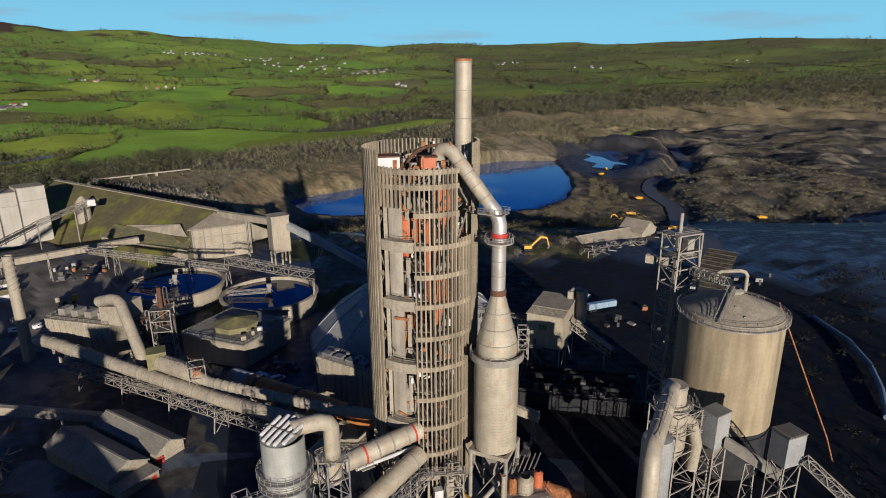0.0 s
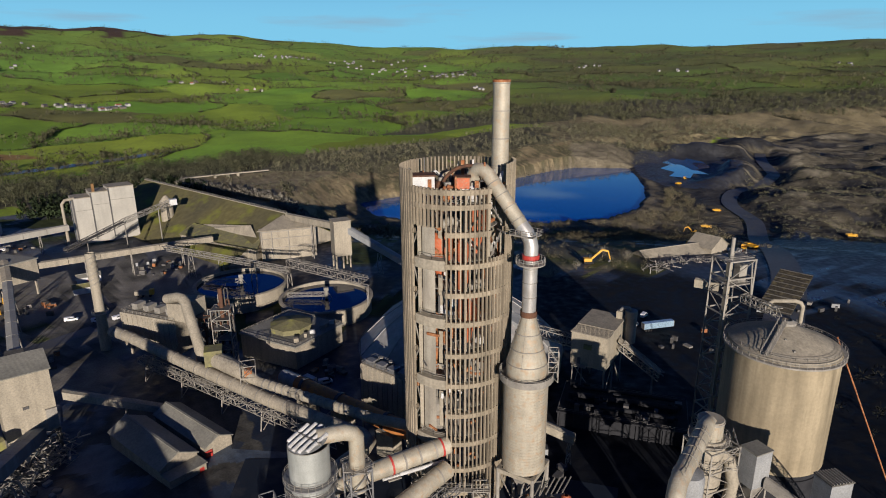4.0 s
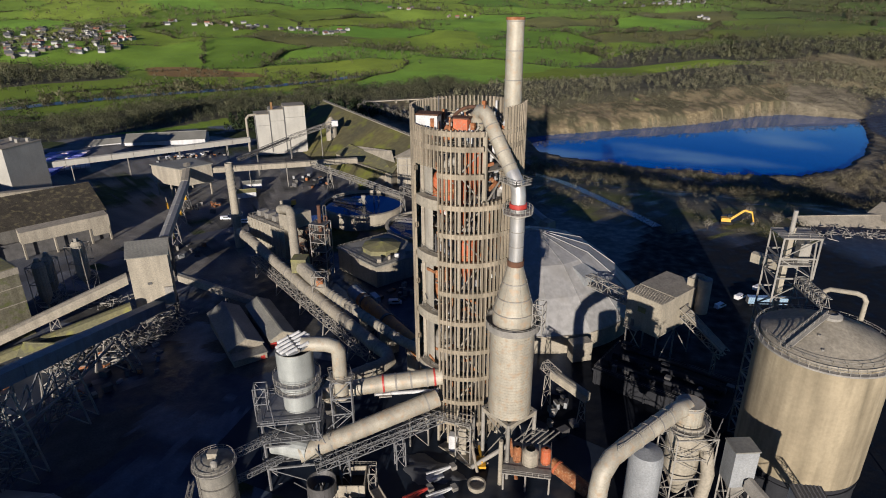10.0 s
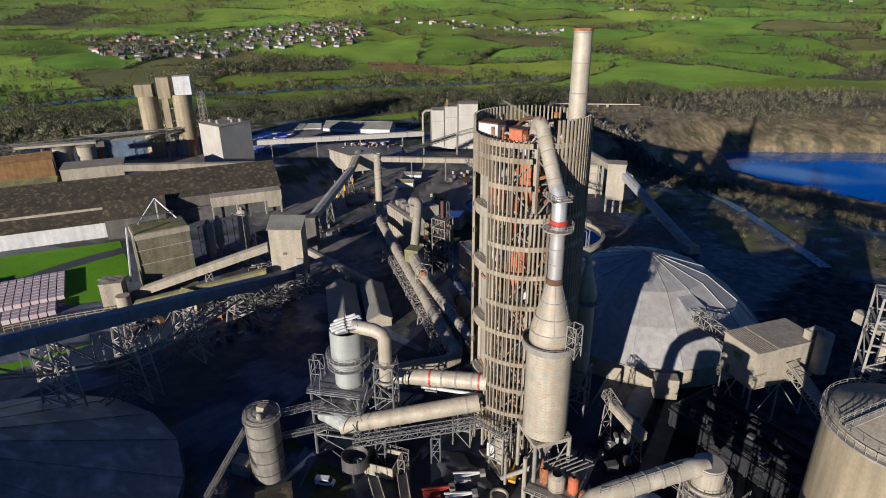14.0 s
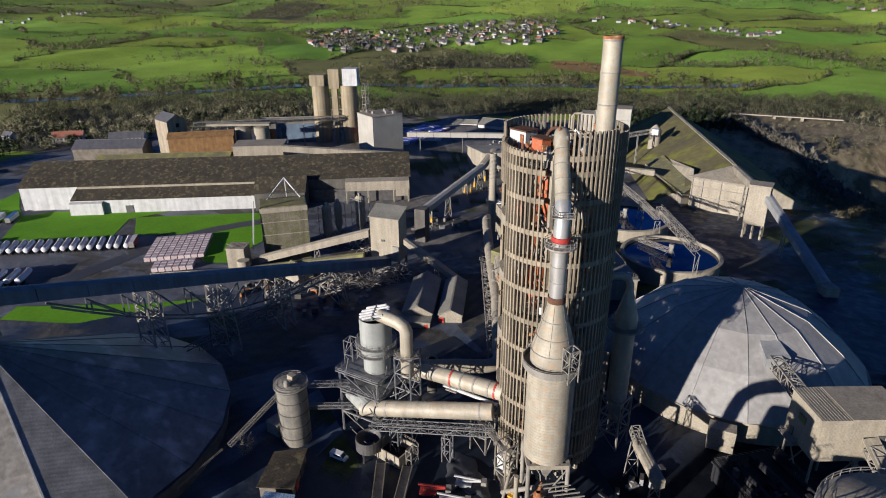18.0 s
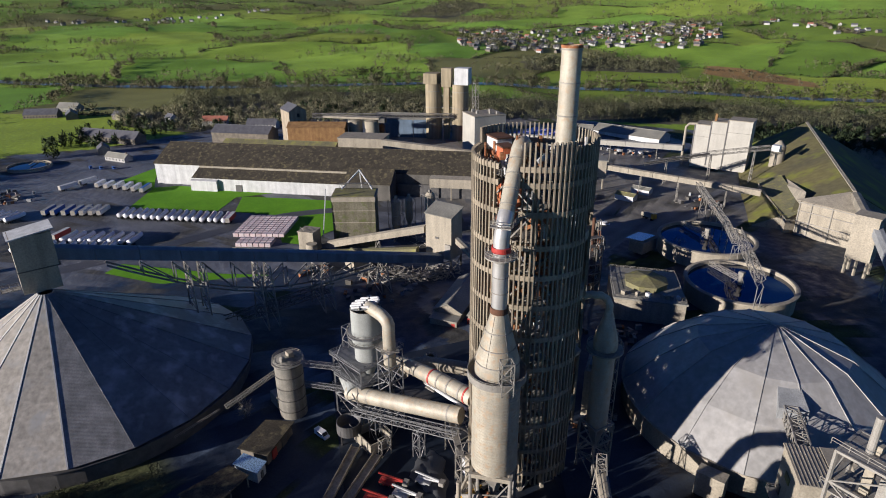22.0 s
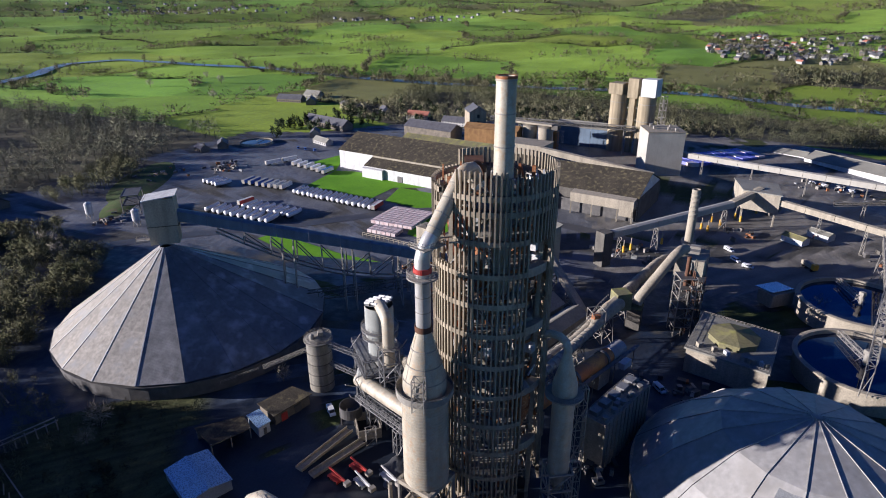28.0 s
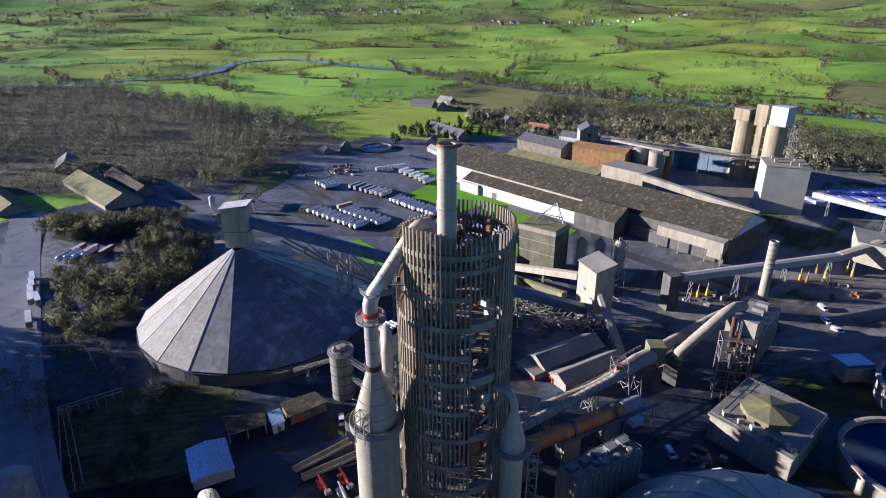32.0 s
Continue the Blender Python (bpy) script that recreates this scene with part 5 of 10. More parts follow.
# ---- thickeners ----
def thickener(x, y, r, zr, bridge):
    T = thing("thickener_tank", (x, y, -6), "round concrete settling tank full of dark water", "tank", "settling tanks")
    MB().lathe((x, y), [(r, -7), (r, zr), (r - 0.8, zr), (r - 0.8, -3)], 64).obj("wall", CONC2, T, smooth=True)
    MB().lathe((x, y), [(r, zr - 0.9), (r + 0.9, zr - 0.7), (r + 0.9, zr - 0.2), (r, zr)], 64).obj("rim", CONC2, T)
    MB().lathe((x, y), [(r - 0.8, zr - 1.6), (0.01, zr - 1.6)], 64).obj("water_surface", TANKWATER, T, "dark blue water")
    MB().cyl((x, y, -3), (x, y, zr + 3), 0.9, None, 16).obj("centre_column", STEEL, T)
    lattice((x - r + 3, y - 2, zr - 0.8), (x, y, zr - 0.2), 1.6, 1.8, T, 8, 0.2)
    for i in range(3):
        MB().beam((x, y, zr + 2.5), (x + 3 * math.cos(i * 2.1), y + 3 * math.sin(i * 2.1), zr - 1.5), 0.2).obj("stay", STEEL, T)
    MB().box((x, y, zr + 3.2), (2.2, 1.6, 1.6), 25).obj("drive_head", STEEL, T)
    return T


thickener(-81.0, 266.4, 21.5, 3.1, True)
thickener(-132.0, 283.3, 22.8, 1.9, False)


def tank_bridge():
    T = thing("pipe_bridge", (-95, 273, -5), "long rusty lattice pipe bridge over the settling tanks", "pipe bridge")
    lattice((-104, 278.6, 13.0), (-58, 257, 12.2), 2.4, 3.4, T, 12, 0.25)
    lattice((-104, 278.2, 9.6), (-128, 290, 8.6), 2.4, 2.6, T, 8, 0.25)
    lattice((-128, 290, 8.6), (-192, 314, 8.0), 2.4, 2.6, T, 18, 0.25)
    for p in ((-104, 279), (-128, 290), (-150, 298), (-172, 306)):
        trestle(T, *p, -6, 8.6, 64, 3.0, 0.25)
    for o in (-1.2, 1.2):
        MB().beam((-58, 257 + o, 3.1), (-58, 257 + o, 12.3), 0.25).obj("end_leg", STEEL, T)
    MB().beam((-58, 255.8, 3.4), (-58, 258.2, 11.8), 0.18).obj("end_brace", STEEL, T)
    for o in (-0.6, 0.4):
        MB().tube([(-192, 314 + o, 8.8), (-128, 290 + o, 9.4), (-104, 278.6 + o, 10.4)], 0.22, 8).obj("pipe", STEEL, T)
    rail([(-104, 280, 16.4), (-58, 258.4, 15.6)], T)


tank_bridge()


# ---- covered limestone store ----
def big_store():
    T = thing("stone_store", (-200, 410, -8), "huge ridge-roofed stone store with mossy roof sheets", "storage hall")
    a, b = Vector((-140, 371, 0)), Vector((-306, 478, 0))
    d = (b - a).normalized()
    n = Vector((d.y, -d.x, 0))
    if n.y > 0:
        n = -n
    w, zr, ze = 48, 17.0, -9.0
    for s, nm in ((1, "roof"), (-1, "roof")):
        k = 10
        for i in range(k):
            p, q = a + d * ((b - a).length * i / k), a + d * ((b - a).length * (i + 1) / k)
            ww = w
            MB().slab([(p.x, p.y, zr), (q.x, q.y, zr), (q.x + n.x * s * ww, q.y + n.y * s * ww, ze), (p.x + n.x * s * ww, p.y + n.y * s * ww, ze)], 0.4).obj("roof_bay", STORER, T)
    e1, e2 = a + n * w, a - n * w
    MB().poly([(e1.x, e1.y, -9), (e2.x, e2.y, -9), (a.x, a.y, zr - 0.4)], ((0, 1, 2),)).obj("gable_wall", CONC2, T)
    e1, e2 = b + n * w, b - n * w
    MB().poly([(e1.x, e1.y, -9), (e2.x, e2.y, -9), (b.x, b.y, zr - 0.4)], ((0, 1, 2),)).obj("gable_wall", CONC2, T)
    MB().beam((a.x, a.y, zr + 0.4), (b.x, b.y, zr + 0.4), 1.6, 0.6).obj("ridge_walk", CONC2, T)
    rail([(a.x, a.y, zr + 0.6), (b.x, b.y, zr + 0.6)], T, 1.1, 6.0, 0.12)
    # feed buildings against the gable
    U = thing("store_annex", (-160, 350, -8), "beige concrete annex with framed wall and mossy lean-to roof", "industrial building")
    MB().prism([(-148, 346.5), (-118, 362), (-124, 373), (-140, 372), (-152, 353)], -8, 11.0).obj("wall", CONC2, U)
    MB().slab([(-150, 345.6, 11.4), (-117, 362, 11.4), (-138.5, 373, 16.6), (-142, 372, 16.6)], 0.3).obj("roof", CONC2, U)
    for f in (0.02, 0.2, 0.5, 0.98):
        p = lerp((-148, 346.3), (-118, 361.8), f)
        MB().beam((*p, -8), (*p, 11), 0.5).obj("frame_post", STEEL, U)
    for z in (0, 6, 10.6):
        MB().beam((-148, 346.2, z), (-118, 361.7, z), 0.4).obj("frame_rail", STEEL, U)
    V = thing("lean_to", (-185, 355, -8), "low lean-to with a mossy green roof", "shed")
    MB().prism([(-150, 342), (-151, 353), (-214, 386), (-218, 375)], -8, [0.5, 4.5, 4.0, 0.0]).obj("wall", CONC2, V)
    MB().slab([(-149, 341, 0.9), (-150.5, 354, 5.2), (-214.5, 387.5, 4.7), (-219, 374, 0.3)], 0.3).obj("roof", MOSSR, V)
    W = thing("spoil_wall", (-196, 380, -8), "pale sloping concrete retaining wall on the store roof", "retaining wall")
    MB().poly([(-152, 352, 3), (-160, 360, 11.5), (-205, 385, 4.6), (-230, 397, -1), (-212, 384, 0.5)], ((0, 1, 2, 3, 4),)).obj("wall_panel", CONC2, W)
    return T


big_store()


def transfer_tower():
    x, y = -93.5, 335.5
    T = thing("transfer_tower", (x, y, -8), "pale boxy transfer tower on tall concrete legs", "tower")
    MB().box((x, y, 12.4), (10, 9, 20.4), 32).obj("house", CONC2, T)
    MB().box((x, y, 23.0), (10.8, 9.8, 0.5), 32).obj("roof", CONC2, T)
    ca, sa = math.cos(radians(32)), math.sin(radians(32))
    for dx, dy in ((-4.2, -3.6), (4.2, -3.6), (4.2, 3.6), (-4.2, 3.6), (0, -3.6)):
        MB().beam((x + ca * dx - sa * dy, y + sa * dx + ca * dy, -8), (x + ca * dx - sa * dy, y + sa * dx + ca * dy, 9.5), 0.9).obj("leg", CONC2, T)
    MB().box((x, y, 1), (8.4, 0.6, 0.6), 32).obj("tie_beam", CONC2, T)
    G = thing("conveyor_gallery", (-115, 355, -8), "sloping beige conveyor gallery from store to tower", "conveyor gallery")
    tilted_box(G, "gallery", (-139, 371, 13.5), (x - 3, y + 3, 16.5), 4.0, 3.6, CONC2)
    trestle(G, -118, 355, -8, 14.5, 120, 3.6)
    H2 = thing("conveyor_gallery", (-62, 310, -6), "long sloping grey conveyor gallery down to the yard", "conveyor gallery")
    tilted_box(H2, "gallery", (x + 3, y + 1, 16.0), (-34, 308.5, -4.0), 4.0, 3.4, GREYC)
    trestle(H2, -68, 324, -7, 6.5, 150, 3.4)
    MB().box((-32, 307.5, -3.6), (6, 6, 5), 62).obj("tail_house", CONC2, H2)


transfer_tower()


# ---- cone store and its blue gallery ----
def cone_store():
    x, y, n = -66.5, 18.5, 20
    ax, ay = -63.0, 12.5
    T = thing("clinker_cone_store", (x, y, -5), "great conical clinker store of pale ribbed sheets", "storage cone")
    R, z0, z1 = 51.3, 1.7, 32.6
    off = 11.3

    def cp(a, f):
        c, s = math.cos(radians(a)), math.sin(radians(a))
        return (x + R * c + (ax - x - R * c) * f, y + R * s + (ay - y - R * s) * f, z0 + (z1 - z0) * f)
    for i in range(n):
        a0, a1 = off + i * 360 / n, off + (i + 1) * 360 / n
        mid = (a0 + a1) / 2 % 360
        # Facets turned away from the sun take the darkened sheet.
        m = CONED if 12 < mid < 28 else CONESHADE if 28 < mid < 215 else CONEM
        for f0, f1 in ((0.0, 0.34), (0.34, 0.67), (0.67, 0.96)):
            MB().slab([cp(a0, f0), cp(a1, f0), cp(a1, f1), cp(a0, f1)], 0.3).obj("roof_panel", m, T, "sheeting darkened for the shaded side, with frost patches" if m is CONESHADE else "")
        # Ribs follow: pale on sunlit facets, darkened on the shaded ones.
        MB().beam(cp(a0, 0.0), cp(a0, 0.96), 0.4, 0.3).obj("rib", GUTTERM if m is not CONESHADE else CONESHADE, T)
    # Ring wall darkened to stand in for shade at the cone's foot.
    MB().lathe((x, y), [(49.6, -5), (49.6, z0 + 0.3), (50.0, z0 + 0.3), (50.0, -5)], 48).obj("ring_wall", DSTEEL, T)
    MB().lathe((x, y), [(50.0, z0 - 0.9), (51.4, z0 - 0.9), (51.4, z0 - 0.6), (50.0, z0 - 0.6)], 48).obj("gutter_walk", DSTEEL, T)
    x, y, rz = -67.6, 10.5, 118
    H = thing("head_house", (x, y, 33), "weathered grey head house on the cone top", "industrial building")
    ca, sa = math.cos(radians(rz)), math.sin(radians(rz))

    def hq(u, v, z):
        return (x + ca * u - sa * v, y + sa * u + ca * v, z)

    MB().box(hq(-0.2, 0, 35.2), (10.4, 7.6, 7.6), rz).obj("lower_wall", CLAD, H)
    MB().box(hq(0, 0, 44.2), (10.8, 8.4, 10.6), rz).obj("upper_wall", CLAD, H)
    MB().box(hq(0.2, 0, 38.8), (11.4, 8.8, 0.3), rz).obj("drip_band", DARKC, H)
    MB().slab([hq(-6.0, -4.8, 49.4), hq(6.2, -4.8, 50.9), hq(6.2, 4.8, 50.9), hq(-6.0, 4.8, 49.4)], 0.35).obj("roof", WHITE, H, "pale mono-pitch roof")
    MB().box(hq(-8.2, -1.0, 33.0), (5.0, 3.0, 0.25), rz).obj("landing", STEEL, H)
    rail([hq(-6, -2.4, 33.1), hq(-10.6, -2.4, 33.1), hq(-10.6, 0.6, 33.1), hq(-6, 0.6, 33.1)], H)
    G = thing("clinker_gallery", (-105, 85, -6), "long dark blue-grey sloping conveyor gallery on trestles", "conveyor gallery")
    A, B = (-70, 13, 40.0), (-137.0, 149.0, -2.6)
    k = 12
    for i in range(k):
        tilted_box(G, "gallery_bay", lerp(A, B, i / k), lerp(A, B, (i + 0.985) / k), 4.6, 3.9, GALLERY)
    for f in (0.26, 0.42, 0.58, 0.76):
        p = lerp(A, B, f)
        trestle(G, p[0], p[1], float(land(p[0], p[1])), p[2] - 2, 26, 9.0, 0.5, STEEL)
        trestle(G, p[0] - 2.0, p[1] + 4.0, float(land(p[0], p[1])), p[2] - 3.2, 26, 9.0, 0.5, STEEL)
    fs = [0.10 + 0.066 * i for i in range(11)]
    for w in (-2.0, 2.0):
        side = Vector((w * 0.9, w * 0.44, -1.9))
        low = [Vector(lerp(A, B, f)) + side - Vector((0, 0, 10.5 * max(0.0, math.sin(math.pi * (f - 0.10) / 0.66)) + 0.2)) for f in fs]
        for i in range(10):
            MB().beam(low[i], low[i + 1], 0.6).obj("bottom_chord", GALV, G)
            MB().beam(low[i], Vector(lerp(A, B, fs[i])) + side, 0.4).obj("truss_post", GALV, G)
            MB().beam(low[i + (i < 5)], Vector(lerp(A, B, fs[i + (i >= 5)])) + side, 0.4).obj("truss_bar", GALV, G)
    lattice((-80, 50, 2), (-112, 98, 0), 3.0, 3.5, G, 12, 0.3, DSTEEL)
    return T


cone_store()


# ---- crusher house and its feeds ----
def crusher_house():
    T = thing("crusher_house", (-140.5, 151, -7), "tall plain beige sheeted transfer house", "industrial building")
    plan = [(-141.6, 142.6), (-132.4, 153.0), (-139.6, 159.6), (-149.2, 148.8)]
    MB().prism(plan, -0.4, [20.8, 20.4, 23.0, 23.4]).obj("wall", CLAD, T)
    MB().slab([(-141.5, 141.8, 21.0), (-131.6, 153.0, 20.6), (-139.6, 160.4, 23.4), (-150.0, 148.9, 23.8)], 0.35).obj("roof", ROOFG, T)
    for p in plan:
        q = lerp(p, (-140.7, 151.0), 0.06)
        MB().beam((*q, -7), (*q, -0.3), 0.8).obj("leg", DARKC, T)
    for p, q in zip(plan, plan[1:] + plan[:1]):
        MB().beam((*lerp(p, q, 0.05), -6.6), (*lerp(p, q, 0.95), -0.8), 0.3).obj("brace", DSTEEL, T)
    MB().box((-137.4, 147.1, 9.6), (1.5, 0.3, 0.9), 48.5).obj("vent", DSTEEL, T)
    MB().box((-133.2, 151.6, 4.0), (3.0, 1.0, 6.5), 48.5).obj("stair_bay", STEEL, T)
    C = thing("feed_gallery", (-160, 120, -7), "mossy beige covered conveyor up to the transfer house", "conveyor gallery")
    tilted_box(C, "gallery", (-173, 97, -5.5), (-144, 143, 10.5), 4.2, 3.2, CONC2)
    trestle(C, -158, 121, -7, 2.2, 30, 3.6)
    C2 = thing("feed_gallery", (-152, 120, -7), "mossy beige covered conveyor up to the transfer house", "conveyor gallery")
    tilted_box(C2, "gallery", (-166, 92, -7), (-138, 138, 2.5), 3.4, 2.6, MOSSR)
    D = thing("reject_chute", (-126, 160, -7), "slanting beige chute below the transfer house", "chute")
    tilted_box(D, "chute", (-132, 156, 8.5), (-108, 172, -5), 3.2, 2.6, CONC2)
    trestle(D, -118, 165, -7, 0.5, 120, 3)
    E = thing("hopper_house", (-150, 110, -7), "small beige hopper house with sloping roof", "shed")
    gable(E, (-154, 108), (-144, 112), 8, -7, -2, 0.5, CONC2, MOSSR)


crusher_house()


# ---- packing hall and its neighbours ----
U = Vector((0.344, 0.939, 0))
N = Vector((-0.939, 0.344, 0))
O = Vector((-321, -20, 0))


def hp(s, o):
    """A point of the hall's own plan: s along the front, o towards the back."""
    p = O + U * s + N * o
    return (p.x, p.y)


def packing_hall():
    T = thing("packing_hall", (*hp(120, 20), -8), "very long hall with white walls and dark mossy roof", "factory hall")
    gable(T, hp(0, 24), hp(236, 24), 48, -9, 6.5, 16.0, WHITE, FIBRE, 0.8, 0.4)
    MB().prism([hp(34, -0.5), hp(34, -0.05), hp(180, -0.05), hp(180, -0.5)], 4.7, 6.3).obj("clerestory", CONC2, T, "weathered beige clerestory")
    # Dark front stands in for the shade inside the open bays.
    MB().prism([hp(147, -0.6), hp(147, -0.05), hp(235.8, -0.05), hp(235.8, -0.6)], -9, 6.2).obj("front_wall", DARKC, T, "concrete front darkened for its shaded bays")
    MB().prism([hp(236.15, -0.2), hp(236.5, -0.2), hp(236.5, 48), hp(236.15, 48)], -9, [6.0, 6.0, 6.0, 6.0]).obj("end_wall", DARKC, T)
    L = thing("hall_lean_to", (*hp(90, -5), -8), "long white-walled aisle with dark roof along the hall", "factory hall")
    pts = [hp(34, -0.1), hp(34, -10), hp(146, -10), hp(146, -0.1)]
    MB().prism(pts, -9, [4.6, 0.5, 0.5, 4.6]).obj("wall", WHITE, L)
    MB().slab([(*hp(33.4, -0.1), 5.0), (*hp(33.4, -10.8), 0.7), (*hp(146.6, -10.8), 0.7), (*hp(146.6, -0.1), 5.0)], 0.35).obj("roof", FIBRE, L)
    for s in range(40, 146, 9):
        MB().box((*hp(s, 0.0), 5.3), (0.5, 0.5, 1.6), 70).obj("buttress", STEEL, L)
    # The doorway's shade is a dark panel on the wall.
    MB().box((*hp(66.5, -10.05), -6), (4.4, 0.5, 5.2), 70).obj("door_opening", DSTEEL, L, "dark panel standing in for the shade in an open doorway")
    MB().prism([hp(33.0, -10.2), hp(33.0, -12.6), hp(52, -12.6), hp(52, -10.2)], -9, [-0.2, -0.9, -0.9, -0.2]).obj("porch", WHITE, L)
    # loading canopy at the far end; a dark block stands in for its shaded bay
    C = thing("loading_canopy", (*hp(190, -6), -8), "beige canopy box over a dark loading bay", "canopy")
    MB().prism([hp(196, -0.7), hp(196, -7), hp(235.6, -7), hp(235.6, -0.7)], 0.0, [6.6, 5.8, 5.8, 6.6]).obj("hood", CONC2, C)
    for s in (196.6, 210, 226, 235):
        MB().beam((*hp(s, -6.5), -9), (*hp(s, -6.5), 0.1), 0.8).obj("post", CONC2, C)
    MB().box((*hp(231, -6.6), -2), (8, 0.5, 4.2), 70).obj("wall_panel", CONC2, C)
    MB().prism([hp(174, -0.7), hp(174, -2.5), hp(235, -2.5), hp(235, -0.7)], -9, 0.0).obj("bay_void", DSTEEL, C, "dark block standing in for the shaded bay")
    G = thing("gabled_bay", (*hp(158, -6), -8), "short gabled bay with sloping sheet roof", "shed")
    # Dark walls and end slab hold the shade of this bay.
    gable(G, hp(142, -3), hp(172, -3), 24, -8, 3.0, 9.5, DARKC, FIBRE)
    MB().poly([(*hp(172.15, -14.4), -8), (*hp(172.15, 8.4), -8), (*hp(172.15, 8.4), 2.6), (*hp(172.15, -3), 8.9), (*hp(172.15, -14.4), 2.6), (*hp(172.6, -14.4), -8), (*hp(172.6, 8.4), -8), (*hp(172.6, 8.4), 2.6), (*hp(172.6, -3), 8.9), (*hp(172.6, -14.4), 2.6)], ((0, 1, 2, 3, 4), (9, 8, 7, 6, 5), (0, 5, 6, 1), (2, 7, 8, 3), (3, 8, 9, 4), (4, 9, 5, 0))).obj("open_gable", DSTEEL, G, "dark slab standing in for shade in the open gable")
    M = thing("mossy_store", (-183, 112, -8), "squat flat-roofed store with moss-stained concrete walls", "shed")
    MB().box((-183, 112, 4.6), (22, 15.6, 25.2), 80).obj("wall", MOSSW, M, "moss-stained concrete wall")
    MB().box((-183, 112, 18.4), (22.5, 16.1, 2.4), 80).obj("parapet", CONC2, M, "pale concrete parapet")
    MB().box((-183, 112, 19.75), (21.4, 15.0, 0.3), 80).obj("roof", MOSSR, M)
    MB().box((-174.6, 118.6, 10), (0.4, 0.4, 18), 80).obj("down_pipe", STEEL, M)
    for z in (6.0, 12.4):
        MB().box((-175.2, 110.6, z), (22.2, 0.35, 0.3), 80).obj("string_course", CONC2, M)
    F = thing("mast_frame", (-190, 114, 20), "white tripod hoist frame on the roof", "hoist")
    for q in ((-189.5, 105.5, 19.8), (-186.5, 121.5, 19.8), (-198, 117, 12.0)):
        MB().beam((-192.5, 115.5, 29.0), q, 0.55).obj("strut", WHITE, F)
    MB().beam((-190.6, 109, 22.6), (-188.6, 119.2, 22.6), 0.35).obj("tie", WHITE, F)
    for i in range(9):
        MB().beam((-189.4 + i * 0.25, 104.5 + i * 1.8, 19.9), (-189.4 + i * 0.25, 104.5 + i * 1.8, 23.2), 0.22).obj("steel_bar", DSTEEL, F)
        MB().beam((-189.4 + i * 0.25, 104.5 + i * 1.8, 20.0), (-189.1 + i * 0.25, 106.3 + i * 1.8, 23.1), 0.16).obj("steel_bar", DSTEEL, F)
    MB().beam((-189.4, 104.5, 23.2), (-187.2, 120.7, 23.2), 0.3).obj("steel_bar", DSTEEL, F)
    MB().beam((-177.0, 97.5, 24.0), (-175.5, 94.5, 0.5), 0.9, 0.5).obj("chute", WHITE, F, "white slanting chute pipe")
    K = thing("feed_pit_house", (-175, 88, -8), "small plain concrete pit house with a round bin", "shed")
    MB().box((-176, 87.5, -2.2), (8.5, 8.0, 11.0), 62).obj("wall", CONC2, K)
    MB().box((-176, 87.5, 3.5), (9.0, 8.5, 0.4), 62).obj("roof", CONC2, K)
    MB().cyl((-168.5, 88.5, -8), (-168.5, 88.5, -1.2), 2.8, None, 18).obj("bin", CONC2, K, smooth=True)
    rail([(-178, 83, 3.7), (-172.5, 85.5, 3.7), (-174.5, 92, 3.7)], K)
    for x, y, r, z in ((-182, 133, 2.4, 14), (-190, 141, 2.0, 12), (-186, 152, 2.6, 15)):
        S = thing("dust_filter", (x, y, -8), "small dusty steel filter tower", "filter", "dust filters")
        MB().lathe((x, y), [(0.5, -3), (r, 1), (r, z), (r * 0.6, z + 1.5)], 14).obj("drum", CONC2, S)
        frame_tower(x, y, r * 2.6, r * 2.6, -8, z, S, 3, 0.22, 20)
        MB().box((x, y, z + 2), (1.4, 1.2, 1.6), 20).obj("motor", STEEL, S)
    # behind the hall
    B = thing("old_hall", (*hp(75, 62), -9), "older low hall with a mossy brown roof", "factory hall")
    gable(B, hp(22, 62), hp(112, 62), 26, -9, 6, 10.5, STONE, MOSSR, 0.5, 0.4)
    K = thing("grinding_house", (*hp(135, 66), -9), "plain beige concrete house behind the hall", "industrial building")
    MB().box((*hp(133, 62), 3.5), (34, 20, 25), 70).obj("wall", CONC2, K)
    MB().box((*hp(133, 62), 16.3), (34.8, 20.8, 0.5), 70).obj("roof", CONC2, K)
    R = thing("brick_house", (-392, 94, -9), "long orange-brown old brick house", "industrial building")
    gable(R, (-398, 69), (-388, 115), 15, -10, 13.5, 16.5, BRICK, BRICK)
    S = thing("stone_tower", (-418, 73, -10), "old stone hoist tower with a slate gable", "tower")
    gable(S, (-428, 68), (-408, 76), 15, -11, 23.5, 28.0, CONC, SLATE)
    for z in (14, 20):
        MB().box((-407.6, 76.4, z), (0.6, 2.2, 3), 22).obj("window", GLASS, S)
    W = thing("slate_shed", (-440, 30, -10), "low slate-roofed works shed", "shed")
    gable(W, (-452, 2), (-432, 52), 20, -11, 2, 7, STONE, SLATE)
    for x, y, r, z, m, lab in ((-394, 123, 6.0, 17.6, CONC2, "round pale concrete bin"), (-388, 136.4, 6.0, 17.6, CONC2, "round pale concrete bin"), (-392, 145.2, 2.6, 13.4, RUSTK, "slim orange steel silo")):
        S = thing("storage_bin", (x, y, -9), lab, "silo", "storage bins")
        drum = MB().lathe((x, y), [(r, -9), (r, z - 1), (r * 0.5, z), (0.05, z + 0.3)], 24).obj("drum", m, S, smooth=True)
        ring_rail((x, y), r, z - 1, drum, 12)
    H = thing("bin_top_gallery", (-391, 130, 17), "flat dusty gallery roof laid across the bins", "conveyor gallery")
